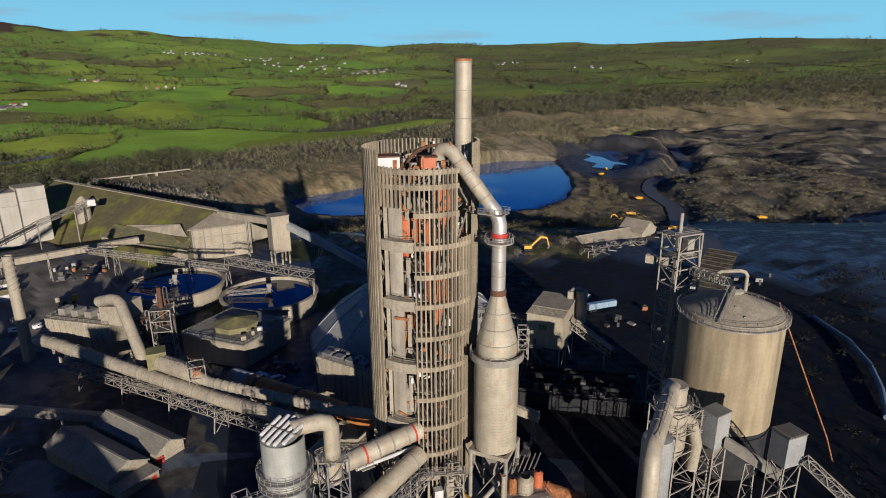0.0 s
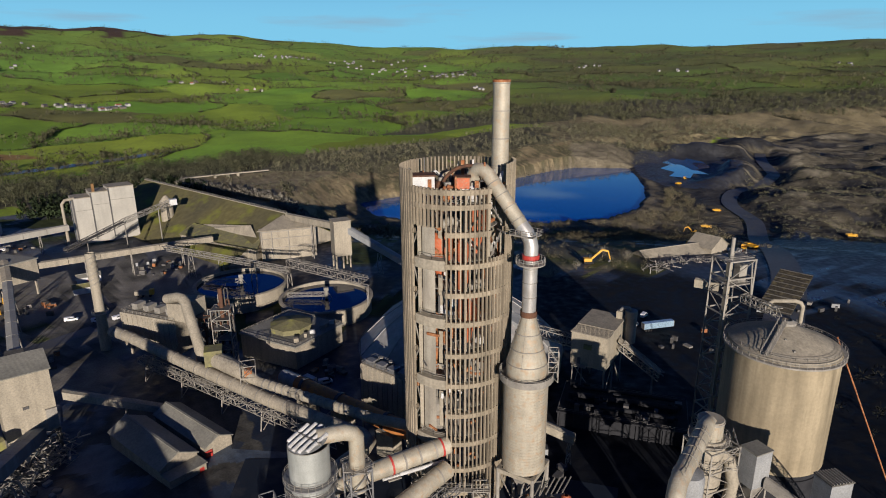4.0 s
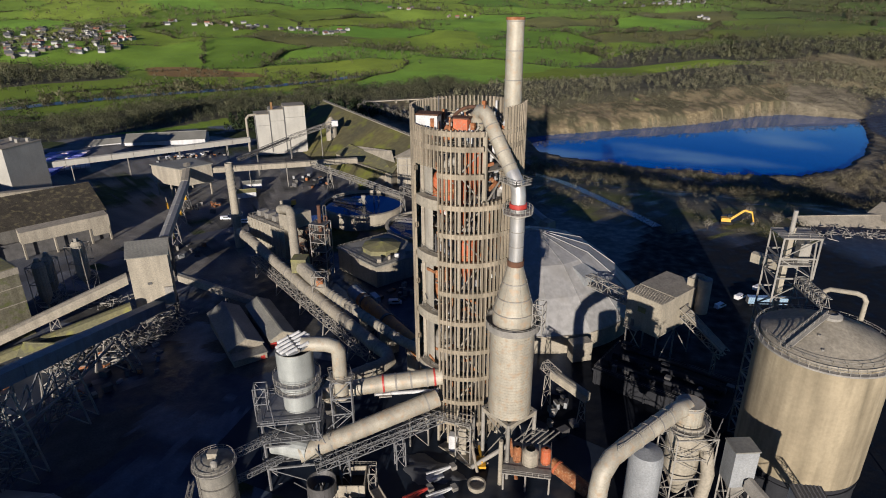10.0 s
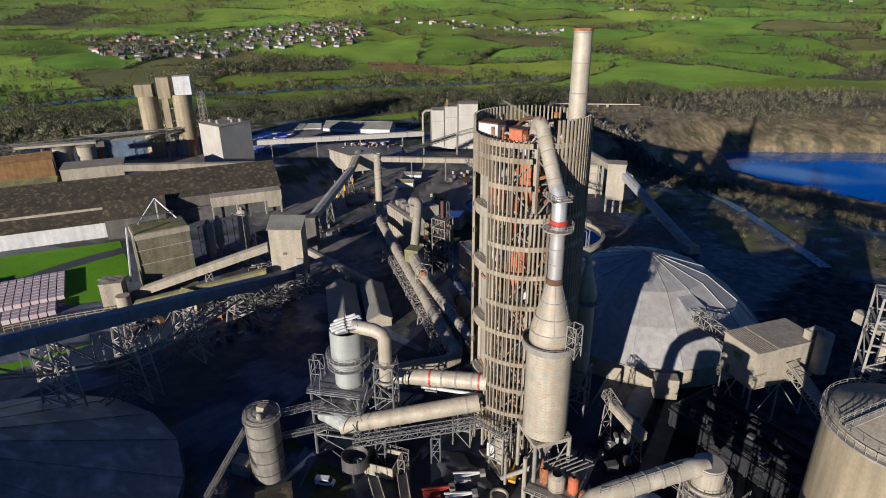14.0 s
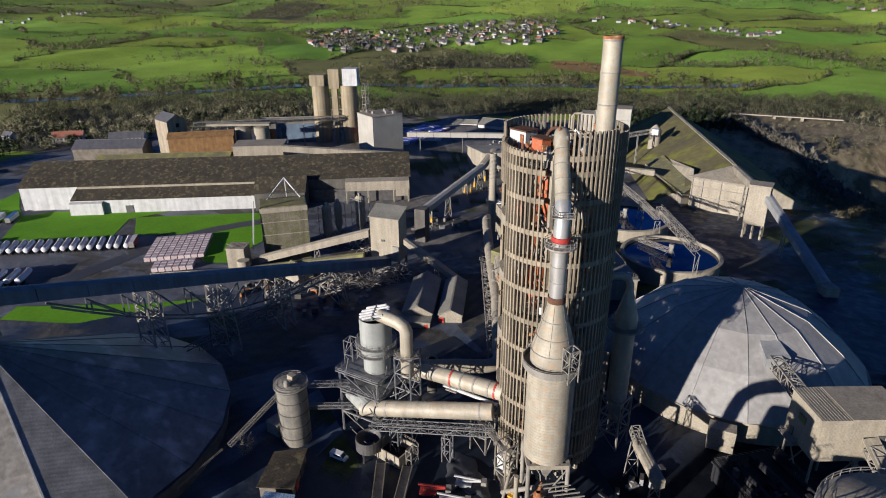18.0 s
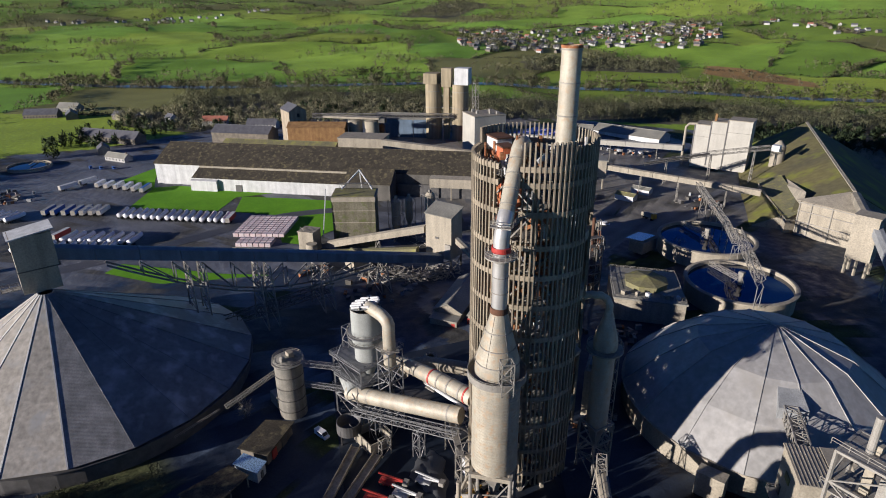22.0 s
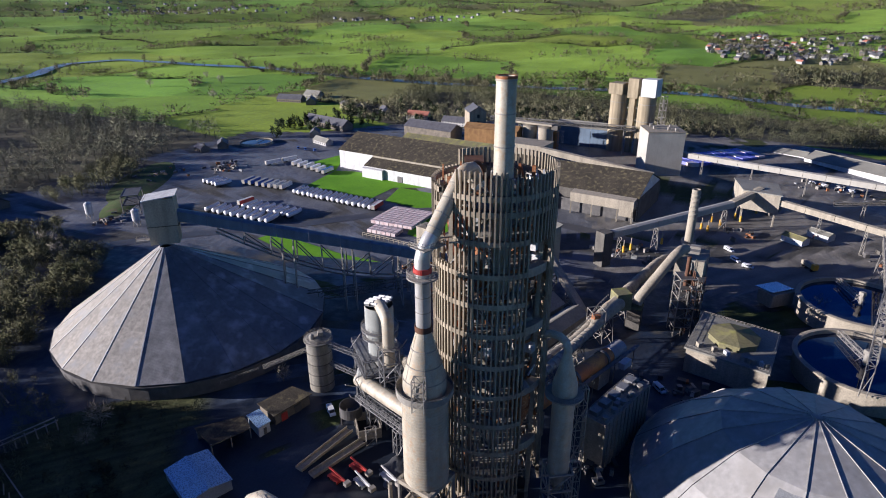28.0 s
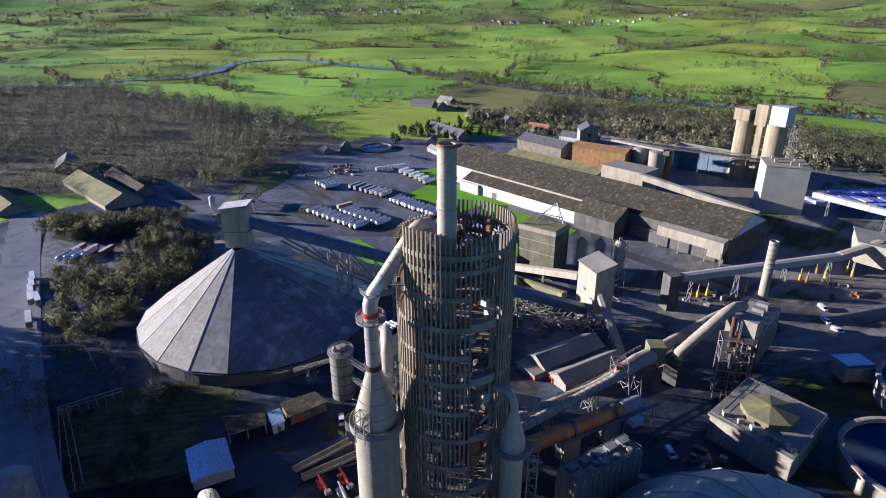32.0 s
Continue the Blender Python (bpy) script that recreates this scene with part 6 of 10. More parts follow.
    MB().beam((-404, 98, 19.2), (-385, 143, 19.2), 7, 1.6).obj("roof", CONC2, H)
    rail([(-401, 96, 20), (-381.5, 141.5, 20)], H)
    MB().box((-384.5, 145, 17.6), (5.5, 6, 3.6), 67).obj("head_box", DARKC, H)
    F2 = thing("bin_stair_frame", (-388, 148.5, -9), "open steel stair frame beside the orange silo", "steel frame")
    frame_tower(-388.5, 149, 4, 3.5, -9, 14, F2, 5, 0.3, 67, m=GALV)
    X = thing("long_gallery", (-390, 140, 10), "long grey pipe gallery behind the old works", "conveyor gallery")
    lattice((-402, 88, 19), (-408, 210, 13), 3.0, 3.0, X, 20, 0.35)
    for f in (0.2, 0.45, 0.7, 0.92):
        p = lerp((-402, 88, 19), (-408, 210, 13), f)
        trestle(X, p[0], p[1], -10, p[2], 0, 3.5)
    MB().beam((-402, 88, 20), (-408, 210, 14), 2.4, 1.0).obj("pipe", DARKC, X)
    Y = thing("grey_shed", (-440, 168, -10), "long grey sheeted shed behind the works", "shed")
    # Blue-grey wall colour holds the shadow on the shed's wall.
    gable(Y, (-449, 146), (-434, 192), 18, -11, 8.5, 12.5, GALLERY, ROOFG)
    Z = thing("kiln_gallery", (-330, 165, -9), "low beige sloping gallery behind the hall roof", "conveyor gallery")
    tilted_box(Z, "gallery", hp(150, 50) + (13,), hp(232, 48) + (6,), 5, 4, CONC2)


packing_hall()


def twin_silos():
    T = thing("cement_silos", (-419, 206, -10), "pair of tall pale silos with head houses", "silo")
    for x, y in ((-425, 195), (-413.5, 217)):
        drum = MB().lathe((x, y), [(7.2, -10), (7.2, 40.5)], 36).obj("drum", SILOC, T, smooth=True)
        for z in (5, 20, 34):
            MB().lathe((x, y), [(7.2, z), (7.4, z), (7.4, z + 0.4), (7.2, z + 0.4)], 36).obj("hoop", STEEL, drum)
    MB().box((-419.5, 206, 10), (5, 4, 60), 60).obj("stair_core", SILOC, T)
    MB().box((-425.5, 194, 45), (12.5, 13, 9), 62).obj("head_house", SILOC, T)
    MB().box((-412.5, 219, 47.5), (12.5, 11.5, 14), 62).obj("head_house", WHITE, T, "white sheeted head house")
    MB().box((-419.5, 206.5, 46), (9, 8, 16), 62).obj("lift_house", SILOC, T)
    frame_tower(-406, 229, 4, 4, -10, 42, T, 9, 0.35, 30)
    for z in (0, 10, 20, 30):
        MB().beam((-421, 199, z), (-416, 211, z), 0.6, 0.5).obj("walkway", STEEL, T)
    for x, y in ((-402, 234), (-398, 226)):
        S = thing("orange_hopper", (x, y, -10), "orange-brown steel hopper by the silos", "hopper", "orange hoppers")
        MB().lathe((x, y), [(1, -3), (4, 2), (4, 11), (0.5, 12.5)], 16).obj("drum", ORANGE, S)
        for a in (45, 135, 225, 315):
            p = pt(a, 3.6, -10, (x, y))
            MB().beam(p, (p[0], p[1], 2), 0.4).obj("leg", ORANGE, S)


twin_silos()


def white_box():
    T = thing("mill_house", (-359, 225, -9), "tall windowless pale concrete mill house", "industrial building")
    MB().box((-359, 225, 8), (25, 27, 33), 10).obj("wall", MILLC, T)
    MB().box((-359, 225, 24.8), (25.6, 27.6, 0.6), 10).obj("roof", CONC2, T)
    for u, v in ((-6, -8), (2, -6), (5, 4), (-4, 6), (8, 9)):
        MB().box((-359 + u, 225 + v, 26.2), (2.4, 2.0, 2.4), 10).obj("roof_vent", STEEL, T)


white_box()


def west_galleries():
    A = thing("white_gallery", (-325, 300, -8), "long straight pale conveyor gallery on posts", "conveyor gallery")
    a, b = (-355, 240, 5.5), (-290, 362, 4.2)
    for i in range(10):
        tilted_box(A, "gallery_bay", lerp(a, b, i / 10), lerp(a, b, (i + 0.985) / 10), 4.4, 3.6, MILLC)
    for f in (0.12, 0.37, 0.62, 0.87):
        p = lerp(a, b, f)
        trestle(A, p[0], p[1], -8, p[2], -28, 3.2, 0.3)
    B = thing("junction_house", (-266, 271, -8), "wide beige junction house with a flat roof", "industrial building")
    MB().prism([(-277, 262), (-252, 262), (-244, 280), (-268, 284)], 0.5, 11.5).obj("wall", CONC2, B)
    MB().prism([(-277.6, 261.4), (-251.6, 261.4), (-243.3, 280.6), (-268.3, 284.7)], 11.5, 12.1).obj("roof", ROOFG, B)
    for p in ((-275, 263), (-254, 263), (-246, 279), (-267, 282.5), (-263, 263)):
        MB().beam((*p, -8), (*p, 1), 0.8).obj("leg", CONC2, B)
    C = thing("inclined_gallery", (-220, 225, -8), "white-roofed conveyor sloping down into the dust", "conveyor gallery")
    p0, p1, p2 = (-256, 272, 9.4), (-238, 253, 5.4), (-174, 184, 5.8)
    tilted_box(C, "gallery_bay", p0, p1, 4.2, 3.4, CONC2)
    k = 6
    for i in range(k):
        tilted_box(C, "gallery_bay", lerp(p1, p2, i / k), lerp(p1, p2, (i + 0.985) / k), 4.0, 3.2, MILLC)
    for f in (0.05, 0.35, 0.65, 0.93):
        p = lerp(p1, p2, f)
        trestle(C, p[0], p[1], -8, p[2] - 1.4, 43, 3.0, 0.3)
    MB().box((-170.5, 180.5, 1.0), (6, 6, 18), 43).obj("drop_tower", DARKC, C, "dark stained drop tower")
    D = thing("store_gallery", (-215, 310, -8), "beige covered conveyor towards the stone store", "conveyor gallery")
    a, b = (-247, 281, 5.5), (-181, 349, 3.5)
    for i in range(6):
        tilted_box(D, "gallery_bay", lerp(a, b, i / 6), lerp(a, b, (i + 0.985) / 6), 4.0, 3.2, CONC2)
    for f in (0.25, 0.5, 0.8):
        p = lerp(a, b, f)
        trestle(D, p[0], p[1], -8, p[2], -45, 3.2, 0.3)
    E = thing("lattice_gantry", (-260, 360, -8), "dark open lattice conveyor gantry to the store", "conveyor gallery")
    A2, B2, C2 = (-252, 311, 5.5), (-243.6, 353.6, 12.0), (-234, 392, 16.6)
    lattice(A2, B2, 2.8, 2.2, E, 10, 0.3, DSTEEL)
    MB().beam((A2[0], A2[1], 6.6), (B2[0], B2[1], 13.1), 2.6, 0.5).obj("belt_cover", DARKC, E)
    lattice(B2, C2, 2.8, 2.6, E, 10, 0.3)
    for f in (0.03, 0.75):
        p = lerp(B2, C2, f)
        trestle(E, p[0], p[1], -8, p[2], -55, 3.6, 0.4)
    p = lerp(A2, B2, 0.35)
    trestle(E, p[0], p[1], -8, p[2], -55, 3.0, 0.3)
    MB().box((-232.5, 395, 17.6), (5, 4.5, 4), 35).obj("head_box", WHITE, E)
    F = thing("raw_mill_house", (-278, 386, -8), "pair of plain pale grey sheeted blocks", "industrial building")
    for s, w, z in ((5.6, 11.0, 23.6), (16.8, 11.0, 26.6), (30.6, 16.2, 28.6)):
        c = Vector((-289, 369, 0)) + Vector((0.69, 0.72, 0)) * s + Vector((-0.72, 0.69, 0)) * 8
        f = Vector((-289, 369, 0)) + Vector((0.69, 0.72, 0)) * (s - w / 2 - 0.1) - Vector((-0.72, 0.69, 0)) * 0.2
        MB().box((c.x, c.y, (z - 8) / 2), (w, 16, z + 8), 46).obj("block", MILLC, F)
        MB().box((c.x, c.y, z + 0.2), (w + 0.5, 16.5, 0.5), 46).obj("roof", CONC2, F)
        MB().box((f.x, f.y, (z - 6) / 2), (0.7, 0.5, z + 6), 46).obj("shadow_joint", DSTEEL, F)
        g = c - Vector((-0.72, 0.69, 0)) * 8.05
        MB().box((g.x, g.y, z - 8.5), (w, 0.15, 0.3), 46).obj("sheet_lap", STEEL, F)
    MB().box((-281, 380, 29.5), (1.6, 1.6, 6), 46).obj("vent", BRICK, F)
    MB().tube([(-294, 365, -8), (-294, 365, 21), (-292.5, 366.5, 23.5), (-289, 371, 23.8)], 1.0, 12).obj("duct", CONC2, F)
    Hh = thing("round_bin", (-246, 408, -8), "small round pale bin by the store", "silo")
    MB().lathe((-246, 408), [(4.5, -8), (4.5, 15), (1, 19)], 20).obj("drum", CONC2, Hh, smooth=True)
    W = thing("white_barn", (-397, 372, -10), "white-walled barn with grey roof", "barn")
    gable(W, (-424, 355), (-374, 396), 26, -12, -5.5, -1.0, WHITE, ROOFG)
    V = thing("white_barn", (-440, 300, -10), "low grey-roofed white shed", "barn")
    gable(V, (-446, 330), (-430, 352), 12, -13, -7, -4, WHITE, ROOFG)
    P = thing("sheeted_stack", (-400, 290, -10), "long stacks of pallets under blue and pink sheets", "pallet stack")
    rng = random.Random(2)
    for i in range(9):
        for j in range(4):
            c = Vector((-382, 254, 0)) + Vector((-0.56, 0.83, 0)) * (i * 8.6) + Vector((-0.83, -0.56, 0)) * (j * 7.5)
            MB().box((c.x, c.y, -7.6 + rng.uniform(-0.4, 0.3)), (7.0, 8.0, 3.2), 124).obj("pallet_block", PINKW if (i + j * 2) % 4 == 0 else BLUEW, P)


west_galleries()


# ---- kiln, ducts and filters ----
def cooler_filter():
    T = thing("cooler_filter", (-136, 216, -6), "beige filter block with buttressed sides and roof gear", "filter house")
    rz = -14
    x, y = -136, 216.5
    MB().box((x, y, 5.5), (29, 12, 14.5), rz).obj("casing", CONC2, T)
    ca, sa = math.cos(radians(rz)), math.sin(radians(rz))
    for i in range(11):
        for s in (-1, 1):
            u = -13.5 + i * 2.7
            MB().box((x + ca * u - sa * s * 6.12, y + sa * u + ca * s * 6.12, 5), (0.5, 0.3, 14), rz).obj("buttress", CONC2, T)
    for i in range(4):
        u = -10 + i * 6
        c = (x + ca * u, y + sa * u)
        MB().lathe(c, [(2.6, -1.8), (0.5, -5.5)], 4, 45, 405).obj("hopper", CONC2, T)
        MB().box((c[0], c[1], 14.2), (3.0, 4.5, 2.6), rz).obj("roof_box", STEEL, T)
    rail([(x + ca * u - sa * v, y + sa * u + ca * v, 12.8) for u, v in ((-14, -5.7), (14, -5.7), (14, 5.7), (-14, 5.7), (-14, -5.7))], T, 1.2, 2.2)
    for u in (-12, 0, 12):
        for v in (-5, 5):
            MB().beam((x + ca * u - sa * v, y + sa * u + ca * v, -6), (x + ca * u - sa * v, y + sa * u + ca * v, -1.5), 0.7).obj("leg", CONC2, T)
    MB().prism([(-127, 209), (-118, 206.5), (-115, 217), (-124, 219.5)], 12.8, [19.5, 20.5, 20.5, 19.5]).obj("outlet_hood", CONC2, T)
    MB().tube([(-128, 211.5, 20.6), (-121.5, 208.8, 22.6), (-118.6, 207.4, 22.6), (-116.6, 205.6, 21.6), (-105.2, 192.8, 7.0), (-104.6, 192.2, 4.6)], 2.0, 18).obj("curved_duct", CONC2, T, "big curved beige duct", True)
    MB().box((-104.2, 191.6, -1.0), (6, 5.5, 9), rz).obj("fan_base", DARKC, T)
    MB().box((-104.2, 191.6, 3.7), (6.4, 5.9, 0.4), rz).obj("fan_roof", MOSSR, T)
    C = thing("spiral_chimney", (-164, 219, -7), "slim beige chimney with helical strakes", "chimney")
    MB().lathe((-164, 219), [(2.3, -7), (2.0, 12), (1.85, 36.2), (1.5, 36.2), (1.5, 34)], 24).obj("shaft", CONC2, C, smooth=True)
    for k in range(3):
        path = [pt(k * 120 + i * 24, 2.05, 22 + i * 0.45, (-164, 219)) for i in range(31)]
        MB().tube(path, 0.14, 5).obj("strake", STEEL, C)
    MB().lathe((-164, 219), [(2.0, 9.6), (3.4, 9.6), (3.4, 9.9), (2.0, 9.9)], 20).obj("platform", STEEL, C)
    ring_rail((-164, 219), 3.3, 9.9, C, 14)
    L = thing("pipe_rack", (-104, 209, -6), "rusty lattice tower crowded with pipes", "steel frame")
    frame_tower(-104, 209, 7, 6.5, -6, 19, L, 6, 0.3, 12, floors=True)
    rng = random.Random(8)
    for i in range(9):
        a = rng.uniform(0, 6.28)
        x, y = -104 + 2.6 * math.cos(a), 209 + 2.4 * math.sin(a)
        h = rng.uniform(12, 27)
        MB().tube([(x, y, -6), (x, y, h - 1), (x + 0.5, y, h), (x + 1.2, y + 0.4, h - 0.5), (x + 1.2, y + 0.4, h - 6)], rng.uniform(0.18, 0.4), 8).obj("pipe", rng.choice((STEEL, DRUST, DARKC)), L)
    MB().cyl((-104, 209, 14), (-104, 209, 27), 0.8, None, 12).obj("flue", DRUST, L)
    S = thing("service_gantry", (-114, 213, -6), "dark crowded pipe gantry beside the filter block", "steel frame")
    frame_tower(-113.5, 213.5, 6.5, 9, -6, 14, S, 5, 0.3, -14, m=DRUST, floors=True)
    for i in range(14):
        a, b = rng.uniform(-3.2, 3.2), rng.uniform(-4.4, 4.4)
        h, w = rng.uniform(4, 17), rng.uniform(1.5, 5)
        p = (-113.5 + a, 213.5 + b)
        MB().tube([(*p, -6), (*p, h - 0.8), (p[0] + 0.4, p[1], h), (p[0] + w, p[1] - 0.3, h), (p[0] + w, p[1] - 0.3, h - rng.uniform(3, 8))], rng.uniform(0.16, 0.42), 8).obj("pipe", rng.choice((STEEL, DRUST, DARKC, DSTEEL)), S)
    for i in range(8):
        MB().box((-113.5 + rng.uniform(-3, 3), 213.5 + rng.uniform(-4, 4), rng.choice((-1.2, 2.8, 6.8, 10.8)) + 0.3), (rng.uniform(0.8, 2), rng.uniform(0.8, 2), rng.uniform(1, 2.2)), -14).obj("pump_unit", rng.choice((STEEL, DARKC, DSTEEL)), S)


cooler_filter()


def ducts():
    T = thing("cooler_exhaust_duct", (-90, 178, -6), "very long fat beige exhaust duct on trestles", "duct")
    path = [(-152, 209, 6.5), (-140, 202.5, 7.5), (-110, 187.5, 6.5), (-76, 171.5, 5.0), (-70, 168.5, 4.8), (-40, 152, 7.0), (-33, 148.5, 7.5), (-30, 145, 7.8), (-30.5, 141, 8.0), (-34, 134, 8.2), (-37, 126, 8.5), (-36, 121, 9), (-32, 118, 9.5)]
    MB().tube(path, 2.15, 20).obj("duct", CONC2, T, smooth=True)
    for i in range(len(path) - 1):
        L = (Vector(path[i + 1]) - Vector(path[i])).length
        k = int(L / 6)
        for j in range(k):
            f = (j + 0.5) / k
            p, q = lerp(path[i], path[i + 1], f), lerp(path[i], path[i + 1], f + 0.3 / L)
            MB().cyl(p, q, 2.28, None, 20).obj("flange", STEEL, T)
    lattice((-132, 196, 0.5), (-40, 150, 2.0), 3.0, 2.4, T, 26, 0.25)
    rail([(-130, 193.5, 3.2), (-72, 166, 2.4), (-42, 149, 4)], T)
    for p in ((-128, 195.5), (-108, 186), (-88, 176.5), (-70, 167.5), (-52, 157.5)):
        trestle(T, *p, -6, 3.5, 62, 4.0, 0.35)
    D = thing("tertiary_air_duct", (-61, 168, -5), "fat rib-jointed beige air duct beside the kiln", "duct")
    path = [(-94, 184, 9.6), (-87, 180, 9.6), (-81, 177, 9.0), (-75, 174.4, 7.6), (-31, 154.2, 9.5), (-17, 149, 11)]
    MB().tube(path, [2.9, 2.9, 2.6, 1.6, 1.55, 1.5], 18).obj("duct", CONC2, D, smooth=True)
    MB().box((-96, 185, 10.2), (6, 6, 7), 25).obj("dust_chamber", MOSSR, D, "dusty settling chamber with green top")
    for f in [i / 16 for i in range(1, 16)]:
        p, q = lerp(path[3], path[4], f), lerp(path[3], path[4], f + 0.012)
        MB().cyl(p, q, 1.75, None, 18).obj("flange", STEEL, D)
    MB().box((-79, 175.5, 10), (2.4, 2.4, 3.2), 25).obj("damper_box", RUST, D, "rust-orange damper housing")
    frame_tower(-79, 175.5, 5, 5, 5, 13.5, D, 2, 0.22, 25)
    rail([(-93, 180, 12.4), (-85, 176.4, 12.4), (-77, 172.8, 11)], D)
    for p in ((-89, 181), (-67, 170.5), (-46, 161)):
        trestle(D, *p, -6, 6.5, 62, 3.2, 0.3)
    K = thing("rotary_kiln", (-50, 172, -5), "long rusty orange-brown rotary kiln tube on piers", "rotary kiln")
    a, b = (-10, 146.5, 7.4), (-70.5, 184.3, 4.4)
    MB().cyl(a, b, 2.6, None, 32).obj("shell", RUSTK, K, smooth=True)
    for f in (0.28, 0.57, 0.82):
        p, q = lerp(a, b, f), lerp(a, b, f + 0.016)
        MB().cyl(p, q, 3.0, None, 32).obj("tyre", DSTEEL, K)
        MB().box((p[0], p[1], (p[2] - 8) / 2), (7, 4, p[2] + 2), -32).obj("pier", CONC2, K)
    MB().cyl(lerp(a, b, 0.88), lerp(a, b, 0.995), 2.75, None, 32).obj("cooled_end", GREYC, K)
    M = thing("kiln_filter_house", (-28.5, 181.5, -5), "ribbed beige filter house with a roof full of gear", "industrial building")
    hx, hy, hr = -29.5, 181.2, -31
    hc, hs = math.cos(radians(hr)), math.sin(radians(hr))

    def hh(u, v, z):
        return (hx + hc * u - hs * v, hy + hs * u + hc * v, z)
    MB().box((hx, hy, 2.8), (26, 7, 16.4), hr).obj("casing", CONC2, M)
    rng = random.Random(5)
    for k in range(12):
        for v in (-3.5, 3.5):
            MB().box(hh(-12.7 + k * 2.3, v, 2.8), (1.0, 0.5, 16.0), hr).obj("wall_rib", CONC2, M)
    for k in range(5):
        MB().box(hh(-10 + k * 5.0, -1.3, 11.8), (3.2, 2.6, 1.5), hr).obj("cooler_bank", GALV, M, "grey finned cooler bank")
        MB().cyl(hh(-9 + k * 5.0, 2.2, 11.0), hh(-9 + k * 5.0, 2.2, 12.4), 0.9, None, 12).obj("fan", STEEL, M)
    for k in range(8):
        MB().box(hh(rng.uniform(-12, 12), rng.uniform(-2.6, 2.6), 11.5), (rng.uniform(0.8, 1.8), rng.uniform(0.8, 1.6), rng.uniform(0.8, 1.6)), hr).obj("roof_unit", rng.choice((STEEL, WHITE, GALV)), M)
    rail([hh(u, v, 11.0) for u, v in ((-12.8, -3.3), (12.8, -3.3), (12.8, 3.3), (-12.8, 3.3), (-12.8, -3.3))], M, 1.1, 2.6, m=GALV)
    MB().box(hh(-15.2, 0, 3.0), (3.0, 3.0, 0.2), hr).obj("stair_landing", GALV, M)
    W = thing("kiln_walkway", (-52, 178, -5), "railed steel walkway along the kiln", "walkway")
    MB().beam((-74, 190.5, 3.4), (-36, 166.8, 4.8), 1.4, 0.25).obj("deck", GALV, W)
    rail([(-73.6, 191.2, 3.5), (-35.6, 167.5, 4.9)], W, m=GALV)
    for f in (0.05, 0.35, 0.65, 0.95):
        p = lerp((-74, 190.5, 3.4), (-36, 166.8, 4.8), f)
        MB().beam((p[0], p[1], -5.4), p, 0.3).obj("post", GALV, W)
    MB().box((-61.5, 185.6, 3.2), (5, 2.4, 2.2), -32).obj("burner_cabin", WHITE, W, "white burner cabin")
    # two ducts from filter to tower
    E = thing("raw_gas_duct", (-17, 127, -5), "fat pale gas duct with red joints into the tower", "duct")
    p0, p1, p2 = (-27, 119.8, 14.6), (-20, 124.8, 15.4), (-6.2, 134, 16.4)
    MB().tube([(-33, 116, 13.5), p0, p1, p2], [1.5, 2.0, 2.3, 2.3], 22).obj("duct", ALU, E, smooth=True)
    for f, m in ((0.04, RED), (0.24, STEEL), (0.48, STEEL), (0.74, STEEL), (0.86, RED)):
        MB().cyl(lerp(p1, p2, f), lerp(p1, p2, f + 0.03), 2.42, None, 22).obj("joint", m, E)
    MB().cyl((-21, 123.4, 12.6), (-7, 132.6, 12.4), 0.5, None, 10).obj("branch_pipe", WHITE, E)
    MB().box((-18.5, 124.8, 12.3), (3.4, 2, 0.3), 34).obj("platform", STEEL, E)
    rail([(-20.5, 122.8, 12.5), (-17, 125.2, 12.5)], E)
    F = thing("return_gas_duct", (-15, 122, -5), "fat plain beige return duct above a walkway", "duct")
    MB().tube([(-29.5, 101.8, 6.3), (-28, 103.6, 6.6), (-16.5, 117.2, 9.4), (-6.0, 130.6, 11.6)], 2.3, 22).obj("duct", ALU, F, smooth=True)
    for f in (0.15, 0.4, 0.45, 0.7, 0.9):
        MB().cyl(lerp((-28, 103.6, 6.6), (-6, 130.6, 11.6), f), lerp((-28, 103.6, 6.6), (-6, 130.6, 11.6), f + 0.012), 2.42, None, 22).obj("joint", STEEL, F)
    lattice((-25.5, 103, 2.0), (-3.6, 129.4, 6.6), 3.0, 1.6, F, 14, 0.22, m=GALV)
    rail([(-24, 102.6, 3.7), (-2.4, 128.6, 8.3)], F, m=GALV)
    for p in ((-11.5, 119.8), (-21, 108.4)):
        frame_tower(p[0], p[1], 2.4, 2.4, -5, 3.4, F, 2, 0.26, 45, m=GALV)


ducts()


